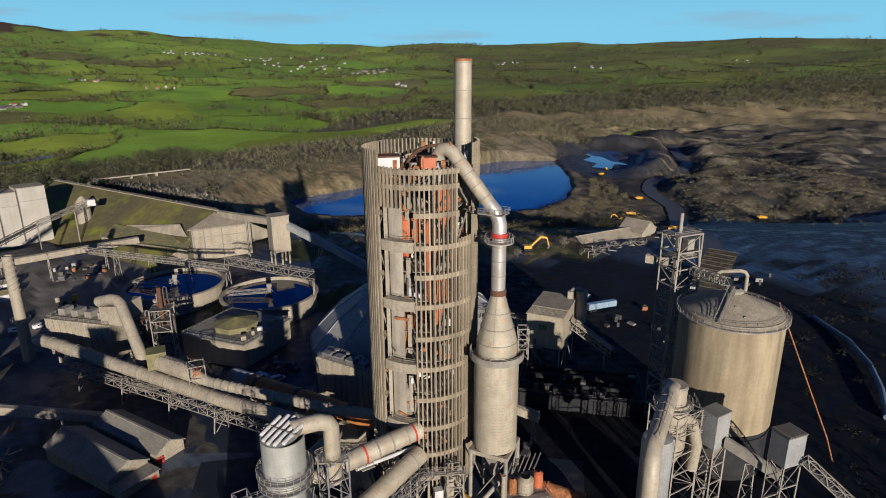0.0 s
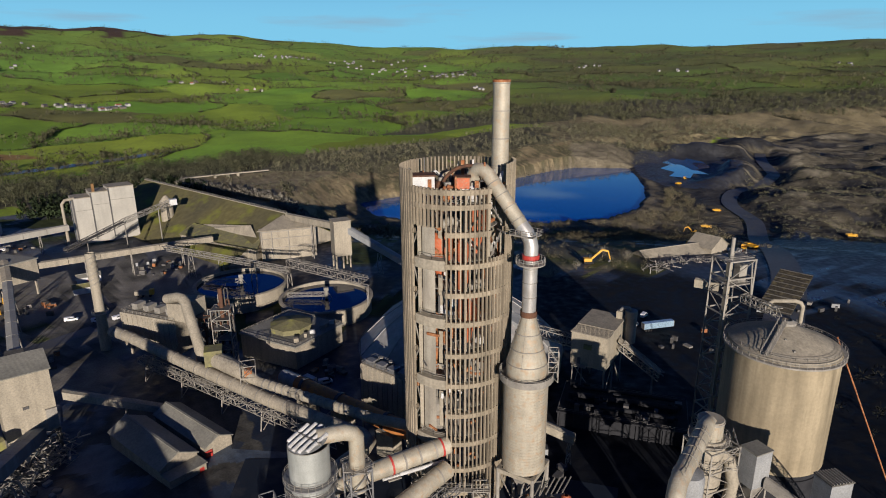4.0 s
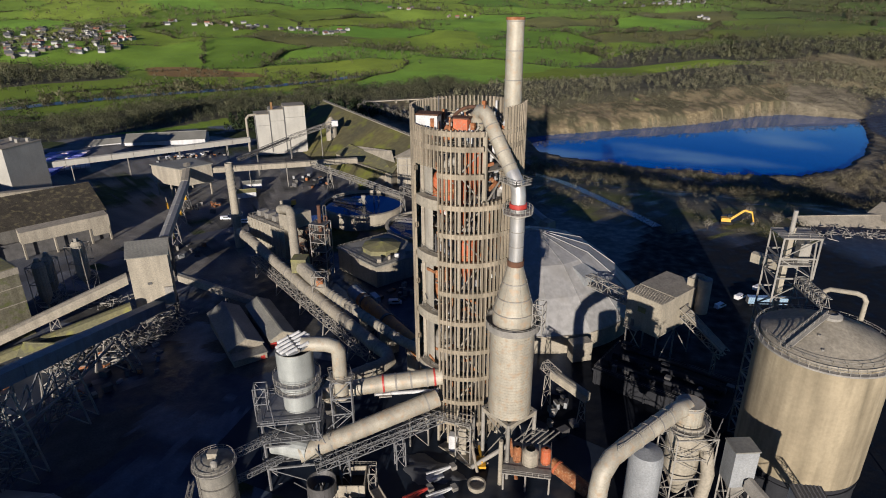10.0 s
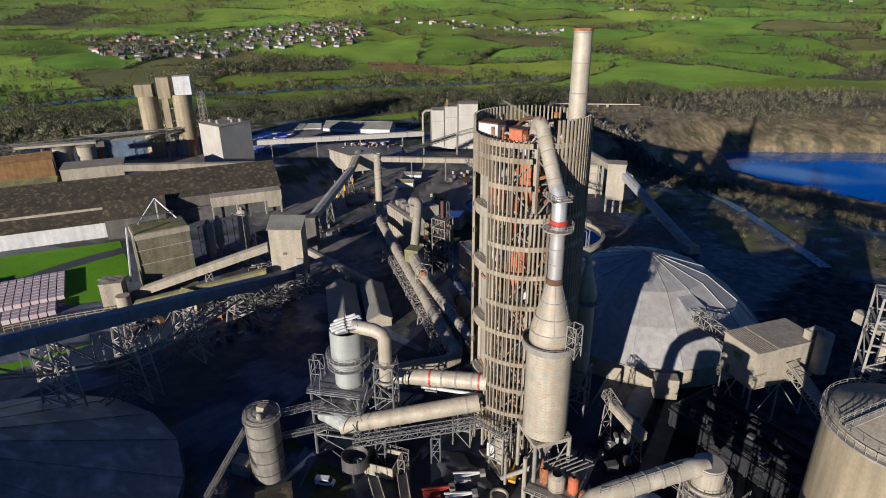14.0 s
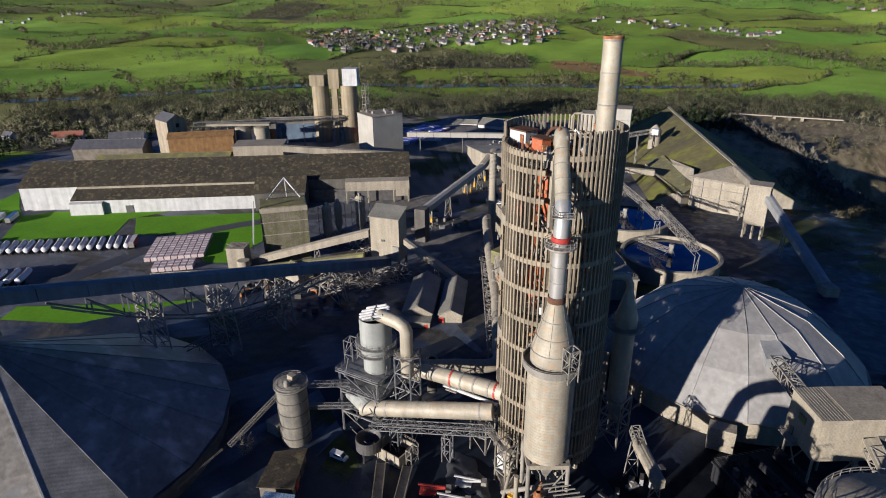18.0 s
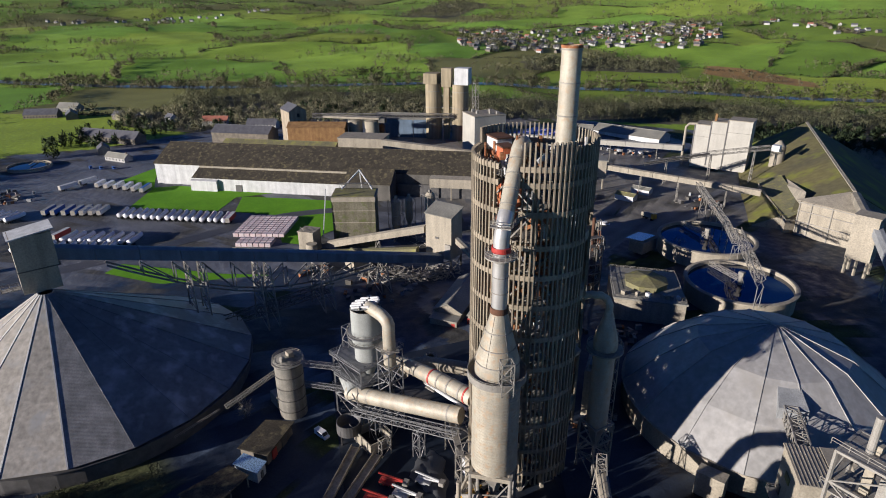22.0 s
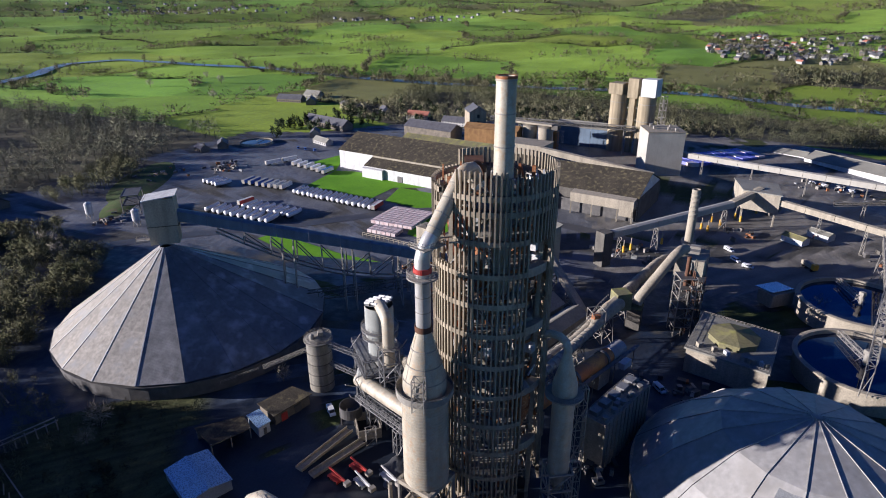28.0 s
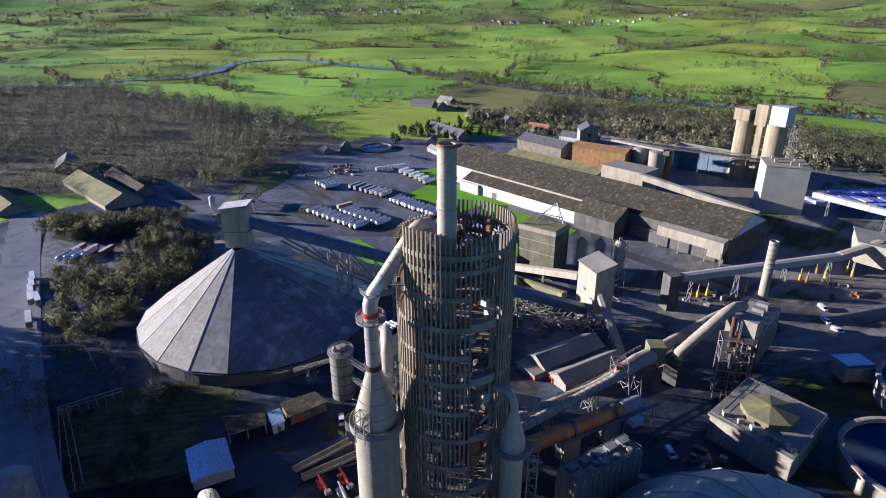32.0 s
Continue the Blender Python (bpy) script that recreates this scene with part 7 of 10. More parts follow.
def bag_filter():
    x, y = -33.1, 108.2
    T = thing("bag_filter", (x, y, -5), "pale round bag filter in a steel frame", "filter")
    MB().lathe((x, y), [(3.9, 15.6), (3.9, 21), (4.45, 21.6), (4.45, 32.2)], 32).obj("drum", DRUMG, T, "grey metal drum", True)
    # slanted crown of pipes
    MB().poly([pt(a, 4.3, 32.2 + 1.9 * (0.5 + 0.5 * math.cos(radians(a - 60))), (x, y)) for a in range(0, 360, 12)], [tuple(range(30))]).obj("lid", GREYC, T)
    MB().lathe((x, y), [(4.32, 31.4), (4.4, 31.4), (4.4, 32.3), (4.32, 32.3)], 32).obj("collar", STEEL, T)
    d, e = Vector((0.5, 0.866, 0)), Vector((0.866, -0.5, 0))
    for i in range(5):
        o = -3.0 + i * 1.5
        h = math.sqrt(16.5 - o * o)
        for f0, f1 in ((-1.0, -0.07), (0.07, 1.0)):
            a, b = Vector((x, y, 0)) + e * o + d * (h * f0), Vector((x, y, 0)) + e * o + d * (h * f1)
            za, zb = 33.35 + 0.95 * f0 * h / 4.3, 33.35 + 0.95 * f1 * h / 4.3
            MB().tube([(a.x, a.y, za), (lerp(a, b, 0.08)[0], lerp(a, b, 0.08)[1], za + 0.25), (lerp(a, b, 0.92)[0], lerp(a, b, 0.92)[1], zb + 0.25), (b.x, b.y, zb)], 0.44, 10).obj("vent_hood", WHITE, T)
    MB().beam((x - e.x * 4.1, y - e.y * 4.1, 33.5), (x + e.x * 4.1, y + e.y * 4.1, 33.5), 0.35, 0.6).obj("divider", STEEL, T)
    for z, r in ((24.0, 5.9), (21.4, 5.7)):
        MB().lathe((x, y), [(4.2, z), (r, z), (r, z + 0.25), (4.2, z + 0.25)], 32).obj("gallery", GALV, T)
        ring_rail((x, y), r - 0.1, z + 0.25, T, 24, 1.2)
    MB().lathe((x, y), [(0.8, 8.5), (3.9, 15.6)], 24).obj("hopper", DRUMG, T)
    E = thing("clean_gas_bend", (-26.5, 112, 15), "fat pale swan-neck duct beside the bag filter", "duct")
    pa = []
    for i in range(4):
        a = math.pi / 2 * i / 3
        pa.append((-28.6 + 4.4 * math.sin(a), 110.8 + 3.0 * math.sin(a), 30.6 + 2.4 * math.cos(a) + 0.0))
    MB().tube([(-31.4, 109.0, 33.2)] + pa + [(-24.2, 113.8, 17.0)], 1.8, 22).obj("duct", ALU, E, smooth=True)
    MB().lathe((-24.2, 113.8), [(2.1, 23.0), (3.6, 23.0), (3.6, 23.3), (2.1, 23.3)], 4, 45, 405).obj("platform", STEEL, E)
    rail([(-28.2, 114, 23.3), (-24, 109.8, 23.3), (-20.2, 113.6, 23.3), (-24.2, 117.8, 23.3), (-28.2, 114, 23.3)], E)
    frame_tower(-24.2, 113.8, 5.0, 5.0, -5, 23, E, 6, 0.35, 35, m=GALV)
    F = thing("support_frame", (-32, 105, -5), "braced pale steel frame with walkways under the filter", "steel frame")
    frame_tower(-34.5, 106.5, 13, 12, -5, 15.6, F, 3, 0.5, 35, m=GALV, floors=False)
    MB().box((-34.5, 106.5, 15.6), (15, 13.5, 0.25), 35).obj("deck", GALV, F)
    ca, sa = math.cos(radians(35)), math.sin(radians(35))
    crn = [(-34.5 + ca * u - sa * v, 106.5 + sa * u + ca * v) for u, v in ((-7.4, -6.6), (7.4, -6.6), (7.4, 6.6), (-7.4, 6.6), (-7.4, -6.6))]
    for z in (15.7, 10.4, 4.5):
        rail([(*p, z) for p in crn], F, m=GALV)
    MB().box((-34.5, 106.5, 10.2), (15, 13.5, 0.2), 35).obj("deck", GALV, F)
    # Lowest deck darkened in place of shade.
    MB().box((-34.5, 106.5, 4.3), (15, 13.5, 0.2), 35).obj("deck", DSTEEL, F)
    MB().cyl((-37, 101.5, 6.8), (-27.5, 103.4, 6.8), 2.5, None, 18).obj("plenum", DRUMG, F)
    frame_tower(-40.8, 103, 3, 3, -5, 22, F, 6, 0.22, 35, m=GALV)
    rng = random.Random(3)
    for i in range(26):
        u, v = rng.uniform(-8, 9), rng.uniform(-9, 8)
        p = (-34.5 + ca * u - sa * v, 106.5 + sa * u + ca * v, rng.choice((-5, 4.4, 10.3, 15.6)))
        q = (p[0] + rng.uniform(-4, 4), p[1] + rng.uniform(-4, 4), p[2] + rng.uniform(2, 6))
        MB().beam(p, q, rng.uniform(0.15, 0.3)).obj("steel_bar", GALV, F)
    # Hopper and legs in dark steel to hold the shade under the frame.
    G = thing("water_basin", (-24, 100, -5), "open round steel hopper below the frame", "hopper")
    MB().lathe((-22.5, 101), [(3.6, -2), (3.6, 1.5), (3.4, 1.5), (2.4, -1.5)], 24).obj("bowl", DSTEEL, G)
    for a in (45, 135, 225, 315):
        p = pt(a, 3.4, -5, (-22.5, 101))
        MB().beam(p, (p[0], p[1], 0), 0.4).obj("leg", DSTEEL, G)


bag_filter()


def feed_silo():
    x, y = -38.4, 84.4
    T = thing("dust_silo", (x, y, -5), "slim stained pale steel silo with railed top", "silo")
    drum = MB().lathe((x, y), [(4.2, -5.0), (4.2, 14.2), (4.0, 14.4), (0.02, 15.2)], 32).obj("drum", STAINED, T, smooth=True)
    for z in (-2.5, 1.5, 5.5, 9.5, 13.0):
        MB().lathe((x, y), [(4.2, z), (4.32, z), (4.32, z + 0.3), (4.2, z + 0.3)], 32).obj("hoop", DARKC, drum)
    ring_rail((x, y), 4.6, 14.0, T, 20, 1.25)
    walk = MB().lathe((x, y), [(4.2, 13.8), (4.9, 13.8), (4.9, 14.0), (4.2, 14.0)], 32).obj("walk_ring", STEEL, T)
    MB().box((x - 0.6, y + 0.6, 15.6), (2.2, 1.6, 1.6), 30).obj("filter_box", CONC2, T)
    MB().lathe((x + 1.8, y - 1.4), [(0.8, 14.6), (0.8, 16), (0.2, 16.4)], 12).obj("vent", STEEL, T)
    for a in (250, 262):
        MB().beam(pt(a, 4.35, -5, (x, y)), pt(a, 4.35, 14.6, (x, y)), 0.12).obj("ladder_rail", STEEL, T)
    b = MB()
    for i in range(26):
        b.beam(pt(250, 4.35, -4.4 + i * 0.74, (x, y)), pt(262, 4.35, -4.4 + i * 0.74, (x, y)), 0.09)
    b.obj("rungs", STEEL, T)
    lattice((x + 1.5, y + 4.4, 12.6), (-34, 100, 11.6), 1.4, 1.3, T, 10, 0.16, m=GALV)
    lattice((x + 1.0, y + 4.4, 5.0), (-33, 100, 4.6), 1.2, 1.2, T, 10, 0.16, m=GALV)
    B = thing("inclined_screw", (-46, 74, -5), "thin rusty inclined walkway and chute beside the silo", "walkway")
    lattice((-33, 66, 3.0), (-44, 82, 7.5), 1.0, 1.0, B, 8, 0.16)
    MB().box((-44, 80, -3), (5, 4, 4), 30).obj("tail_box", CONC2, B)
    rail([(-28, 52, -2), (-33, 64, 2)], B)
    C = thing("twin_filter", (-22, 124, -5), "small dark round filter in a frame", "filter")
    MB().lathe((-40, 128), [(1.6, -3), (1.6, 8), (1.0, 9)], 16).obj("drum", DARKC, C)
    ring_rail((-40, 128), 1.9, 8, C, 10)


feed_silo()


def kiln_inlet():
    T = thing("kiln_hood_platform", (20, 132, -5), "railed platform with red drums and hoods below the tower", "platform")
    MB().prism([(15.5, 124), (27, 127.5), (23.5, 139), (12, 135.5)], 0.2, 0.5).obj("deck", STEEL, T)
    rail([(15.5, 124, 0.5), (27, 127.5, 0.5), (23.5, 139, 0.5)], T, 1.2, 1.6)
    for p in ((15.8, 124.3), (26.6, 127.8), (23.2, 138.6), (21, 126)):
        MB().beam((*p, -5), (*p, 0.3), 0.4).obj("leg", STEEL, T)
    MB().lathe((20.5, 130.6), [(2.1, 0.5), (2.1, 4.2), (1.2, 5.0)], 18).obj("drum", CONC2, T)
    MB().lathe((17.2, 130), [(1.1, 0.5), (1.1, 4.2), (0.5, 4.8)], 14).obj("hood", RUST, T, "rusty hood")
    MB().lathe((24, 132.5), [(1.3, 0.5), (1.3, 4.4), (0.5, 5.0)], 14).obj("hood", ORANGE, T, "orange hood")
    for i in range(6):
        MB().beam((16 + i * 1.4, 131 + i * 0.4, 5.4), (18.5 + i * 1.4, 137 + i * 0.3, 6.2), 0.25).obj("roof_rail", STEEL, T)
    K = thing("cooler_drum", (31, 132, -5), "short rusty drum on the yard", "drum")
    MB().cyl((25, 135, -1.5), (36, 131, -3.0), 1.8, None, 20).obj("shell", RUST, K, smooth=True)
    MB().cyl((26.5, 134.5, -1.7), (27, 134.3, -1.8), 2.0, None, 20).obj("band", ORANGE, K)
    P = thing("plunge_column", (9.5, 127.5, -5), "pale pipe strut in front of the tower", "pipe")
    MB().cyl((14.4, 125.6, -5), (14.4, 125.6, 9), 0.55, None, 12).obj("pipe", CONC2, P)
    R = thing("round_sump", (9.6, 122, -5), "round white-rimmed concrete sump pit", "sump")
    MB().lathe((9.6, 122), [(2.2, -5), (2.4, -3.6), (1.9, -3.6), (1.8, -4.6), (0.02, -4.6)], 20).obj("rim", CONC2, R)
    H2 = thing("tower_lobby", (-1, 132.5, -5), "beige duct column and beams at the tower foot", "steelwork")
    MB().box((1.2, 131.5, -0.5), (2.0, 1.8, 9), 20).obj("panel", CONC2, H2)
    for a in (262, 275, 290, 305, 320):
        MB().beam(pt(a, 13.4, -5), pt(a, 13.4, 1.6), 0.6).obj("post", CONC2, H2)
        MB().beam(pt(a, 13.4, -4.5), pt(a + 13, 13.4, 1.4), 0.2).obj("brace", STEEL, H2)
    MB().prism([(-6, 131), (6, 127), (9, 131), (-4, 135)], -5, -4.5).obj("plinth", CONC2, H2)


kiln_inlet()


# ---- coal side: pipe bend, cyclone and small houses ----
def coal_side():
    T = thing("mill_gas_pipe", (42.3, 106, -5), "big bent bright metal gas pipe", "pipe")
    path = [(42.0, 105.4, -5), (42.0, 105.4, 23), (42.2, 106.2, 26.3), (43.2, 108.8, 28.4), (45, 112, 29.3), (52.5, 125.5, 31.2), (54.4, 128.4, 30.8)]
    MB().tube(path, 1.85, 22).obj("pipe", ALU, T, smooth=True)
    for f in (0.2, 0.4, 0.6, 0.8):
        p, q = lerp(path[4], path[5], f), lerp(path[4], path[5], f + 0.015)
        MB().cyl(p, q, 1.98, None, 22).obj("flange", STEEL, T)
    for z in (2, 9, 16):
        MB().lathe((42, 105.4), [(1.86, z), (1.98, z), (1.98, z + 0.3), (1.86, z + 0.3)], 22).obj("flange", STEEL, T)
    rail([(44.2, 108.8, 30.4), (52.0, 122.8, 32.6)], T, 1.0, 1.8)
    C = thing("mill_cyclone", (54.6, 128.6, -5), "pale mill cyclone drum with a domed cap", "cyclone vessel")
    MB().lathe((54.8, 128.8), [(0.9, 8), (3.7, 15), (3.7, 26.8), (3.5, 27.2), (2.9, 27.3)], 28).obj("drum", CONC2, C, smooth=True)
    MB().lathe((54.8, 128.8), [(2.9, 27.2), (2.9, 31.7), (2.75, 31.9), (0.02, 31.9)], 24).obj("cap_drum", ALU, C)
    ring_rail((54.8, 128.8), 4.5, 26.9, C, 20, 1.2)
    MB().lathe((54.8, 128.8), [(3.6, 26.6), (4.6, 26.6), (4.6, 26.85), (3.6, 26.85)], 24).obj("walk_ring", STEEL, C)
    MB().lathe((54.8, 128.8), [(2.9, 31.2), (3.05, 31.2), (3.05, 31.7), (2.9, 31.7)], 24).obj("rim", STEEL, C)
    MB().lathe((48.5, 119.8), [(1.2, -3), (3.5, 4), (3.5, 22.5), (3.2, 23.6), (0.02, 24.2)], 24).obj("separator", GREYC, C, "dull blue-grey separator", True)
    MB().tube([(56, 129.5, 24), (59.5, 127.5, 22), (60.5, 126.5, 17), (60, 126.5, 10)], 1.4, 16).obj("down_duct", CONC2, C, smooth=True)
    frame_tower(55.5, 128.5, 8.5, 8.5, -5, 26, C, 6, 0.3, 30)
    for z in (22, 26):
        rail([(50, 124, z), (60, 122.8, z), (61.5, 133, z)], C)
    H = thing("coal_bin_house", (66, 128.5, -5), "plain pale sheeted bin house with flat roof", "industrial building")
    MB().box((66.0, 129.6, 19.6), (5.0, 4.4, 9.0), 30).obj("wall", GREYC, H)
    MB().box((66.0, 129.6, 24.25), (5.3, 4.7, 0.3), 30).obj("roof", ROOFG, H)
    frame_tower(66.0, 129.6, 4.6, 4.0, -5, 15.2, H, 4, 0.35, 30)
    MB().lathe((66, 129.6), [(0.7, 10.5), (2.8, 15.2)], 4, 75, 435).obj("hopper", STEEL, H)
    D = thing("belt_conveyor", (78, 124, -5), "dusty covered belt conveyor", "conveyor")
    tilted_box(D, "cover", (68.2, 128, 15.5), (78, 120.5, 11.5), 2.2, 2.0, STEEL)
    trestle(D, 73, 124.4, -5, 12.6, -20, 2.4, 0.25)
    E = thing("coal_shed", (79, 118.5, 8), "small pale shed with slatted roof", "shed")
    MB().box((77.6, 119.0, 21.4), (5.4, 4.6, 7.6), 20).obj("wall", GREYC, E)
    MB().box((77.6, 119.0, 25.35), (5.7, 4.9, 0.3), 20).obj("roof", DARKC, E)
    for i in range(7):
        MB().box((75.5 + i * 0.7, 118.24 + i * 0.254, 25.6), (0.2, 4.7, 0.2), 20).obj("slat", STEEL, E)
    frame_tower(77.6, 119.0, 5.0, 4.2, -5, 17.7, E, 4, 0.3, 20)
    F = thing("belt_conveyor", (90, 112, -5), "long railed belt conveyor down to the yard", "conveyor")
    lattice((80.5, 117.5, 18.5), (104, 104, -2), 2.0, 1.8, F, 14, 0.22)
    MB().beam((80.5, 117.5, 18.9), (104, 104, -1.6), 1.5, 0.3).obj("belt", DSTEEL, F)
    G = thing("domed_tank", (58, 112, -5), "low dark domed tank", "tank")
    MB().lathe((60, 113), [(5.2, -5), (5.2, 3), (4.6, 5), (3, 6.6), (0.02, 7.4)], 28).obj("shell", GREYC, G, smooth=True)
    R = thing("pipe_arc", (150, 200, -5), "long blue-grey arched pipe line by the road", "pipe")
    MB().tube([(141, 170, -4), (150, 186, -3), (158, 204, -3), (163, 224, -3), (164, 250, -4)], 1.0, 12).obj("pipe", GALLERY, R)


coal_side()


# ---- small yard houses ----
def yard_houses():
    T = thing("workshop", (-98, 150, -6), "beige workshop with grey sheet roof and red door", "workshop")
    gable(T, (-86.6, 142.4), (-113.5, 158.6), 11.5, -7, -1.5, 1.6, CONC2, ROOFG, 0.5, 0.3)
    MB().box((-84.4, 141.0, -5.0), (4.8, 11.2, 4.4), -31).obj("porch", CONC2, T)
    MB().box((-84.2, 140.9, -2.7), (5.4, 11.8, 0.25), -31).obj("porch_roof", ROOFG, T)
    MB().box((-80.3, 143.4, -4.6), (0.25, 1.5, 1.6), -31).obj("red_sign", RED, T, "red door sign")
    S = thing("workshop", (-92, 161, -6), "beige workshop with grey sheet roof", "workshop")
    gable(S, (-80.0, 153.6), (-106, 169.2), 9.0, -7, -1.8, 0.4, CONC2, ROOFG, 0.5, 0.3)
    MB().box((-81.7, 150.4, -5.0), (0.4, 2.2, 3.8), -31).obj("red_door", RED, S, "red roller door")
    # Roof blue is the sky's reflection put into the sheet colour.
    B = thing("blue_roofed_shed", (12, 70, -5), "small shed with a metal roof tinted blue for reflected sky", "shed")
    gable(B, (7.6, 62.9), (16.6, 75.8), 12.0, -5, -1.6, -0.7, GREYC, BLUER, 0.3, 0.2)
    P = thing("open_carport", (-6, 66, -5), "open-fronted store with a grey sheet roof on posts", "shed")
    # Darker roof sheet stands in for shade over the carport.
    MB().slab([(-5.0, 57.1, -1.3), (-13.6, 68.7, -1.3), (-8.3, 74.4, -0.9), (1.6, 66.9, -0.9)], 0.25).obj("roof", FIBRE, P)
    MB().prism([(-5.0, 57.6), (-13.0, 68.4), (-12.4, 69.0), (-4.4, 58.2)], -5, -1.4).obj("back_wall", DARKC, P)
    for q in ((-8.4, 73.8), (-3.6, 70.2), (1.0, 66.6)):
        MB().beam((*q, -5), (*q, -0.9), 0.3).obj("post", STEEL, P)
    C = thing("site_hut", (-13, 74, -5), "white site cabin in the yard", "hut", "site huts")
    MB().prism([(-13.9, 69.9), (-17.2, 72.0), (-12.8, 78.0), (-9.2, 76.2)], -5, -1.4).obj("wall", WHITE, C)
    MB().slab([(-13.9, 69.5, -1.3), (-17.7, 71.9, -1.3), (-12.9, 78.5, -1.1), (-8.7, 76.4, -1.1)], 0.2).obj("roof", BLUER, C, "pale blue metal roof")
    MB().box((-11.0, 77.3, -3.6), (1.0, 0.25, 2.2), -26).obj("door", DSTEEL, C)
    E = thing("site_hut", (-23, 78, -5), "brick store hut with a grey roof and doors", "hut", "site huts")
    MB().prism([(-20.0, 70.8), (-30.2, 77.0), (-27.8, 84.4), (-15.8, 78.3)], -5, -1.4).obj("wall", STONE, E)
    # Same dark sheet, in place of shade on the hut roof.
    MB().slab([(-20.0, 70.0, -1.3), (-31.2, 76.8, -1.3), (-28.2, 85.3, -0.9), (-14.8, 78.6, -0.9)], 0.25).obj("roof", FIBRE, E)
    MB().box((-18.6, 80.0, -3.5), (2.2, 0.3, 2.8), -27).obj("door", RED, E, "dull red door")
    MB().box((-23.4, 82.4, -3.5), (2.6, 0.3, 2.8), -27).obj("door", DSTEEL, E)
    for x, y, rz, lab in ((-222, 285, 40, "white site container with mossy top"), (-232, 301, 40, "pale brick hut with a red sign")):
        H = thing("container_hut", (x, y, -8), lab, "hut")
        gable(H, (x - 5, y - 4), (x + 4, y + 4), 7, -8.5, -4.6, -3.4, WHITE, MOSSR if "white" in lab else ROOFG, 0.3, 0.15)
        if "red" in lab:
            MB().box((x + 2.5, y - 4.6, -6.4), (1.2, 0.3, 1.8), -48).obj("red_sign", RED, H)
    D = thing("pump_house", (-142, 254, -6), "small pale pump house with a blue mono-pitch roof", "hut")
    MB().box((-141, 254, -3.6), (12, 8, 6), -60).obj("wall", CONC2, D)
    MB().slab([(-150, 256, -0.5), (-144, 246, -0.5), (-136, 251, 0.3), (-142, 261, 0.3)], 0.25).obj("roof", BLUER, D)
    X = thing("switch_house", (-82, 224, -5), "pale flat roofed switch house with octagon lantern roof", "industrial building")
    pts = [(-74.5, 207), (-63, 231), (-90, 241), (-101.5, 217)]
    MB().prism(pts, -6, 4.2).obj("wall", CONC2, X)
    MB().prism([(-74.3, 206.2), (-62.2, 231.2), (-90.2, 241.8), (-102.3, 216.8)], 4.2, 4.8).obj("roof", ROOFG, X)
    MB().lathe((-82.5, 224), [(8.6, 4.8), (8.6, 6.6), (8.9, 6.6), (8.9, 7.0), (0.02, 8.8)], 8).obj("lantern_roof", MOSSR, X, "octagonal mossy lantern roof")
    rail([(*p, 4.8) for p in pts + pts[:1]], X, 1.0, 3.0)
    rng = random.Random(6)
    for i in range(9):
        p = lerp(pts[0], pts[1], rng.random())
        MB().box((p[0] - 3, p[1] + 1, 5.6), (rng.uniform(1, 2.4), rng.uniform(1, 2), rng.uniform(0.8, 2)), 25).obj("roof_unit", rng.choice((STEEL, CONC2, WHITE)), X)
    Y = thing("quarry_barn", (108, 392, -14), "long pale barn with a sloping beige roof", "barn")
    gable(Y, (86, 380), (132, 405), 22, -17, -9, -3.5, CONC2, CONC2)
    Z = thing("quarry_barn", (134, 408, -14), "tall pale gabled barn end", "barn")
    gable(Z, (128, 412), (140, 400), 20, -16, -5, 1.0, CONC2, CONC2)


yard_houses()


# ---- woods, hedges and scrub ----
def scatter(poly, n, rng):
    """n random places in a polygon."""
    xs, ys = [p[0] for p in poly], [p[1] for p in poly]
    out = np.zeros((0, 2))
    while len(out) < n:
        p = np.stack([rng.uniform(min(xs), max(xs), n * 2), rng.uniform(min(ys), max(ys), n * 2)], -1)
        out = np.concatenate([out, p[inside(p[:, 0], p[:, 1], poly)]])
    return out[:n]


def raw_mesh(name, v, f, m, nor=None):
    me = bpy.data.meshes.new(name)
    k = f.shape[1]
    me.vertices.add(len(v))
    me.vertices.foreach_set("co", v.ravel())
    me.loops.add(f.size)
    me.loops.foreach_set("vertex_index", f.ravel())
    me.polygons.add(len(f))
    me.polygons.foreach_set("loop_start", np.arange(0, f.size, k))
    me.polygons.foreach_set("loop_total", np.full(len(f), k))
    me.materials.append(m)
    me.update()
    if nor is not None:
        me.shade_smooth()
        me.normals_split_custom_set_from_vertices(nor)
    return me


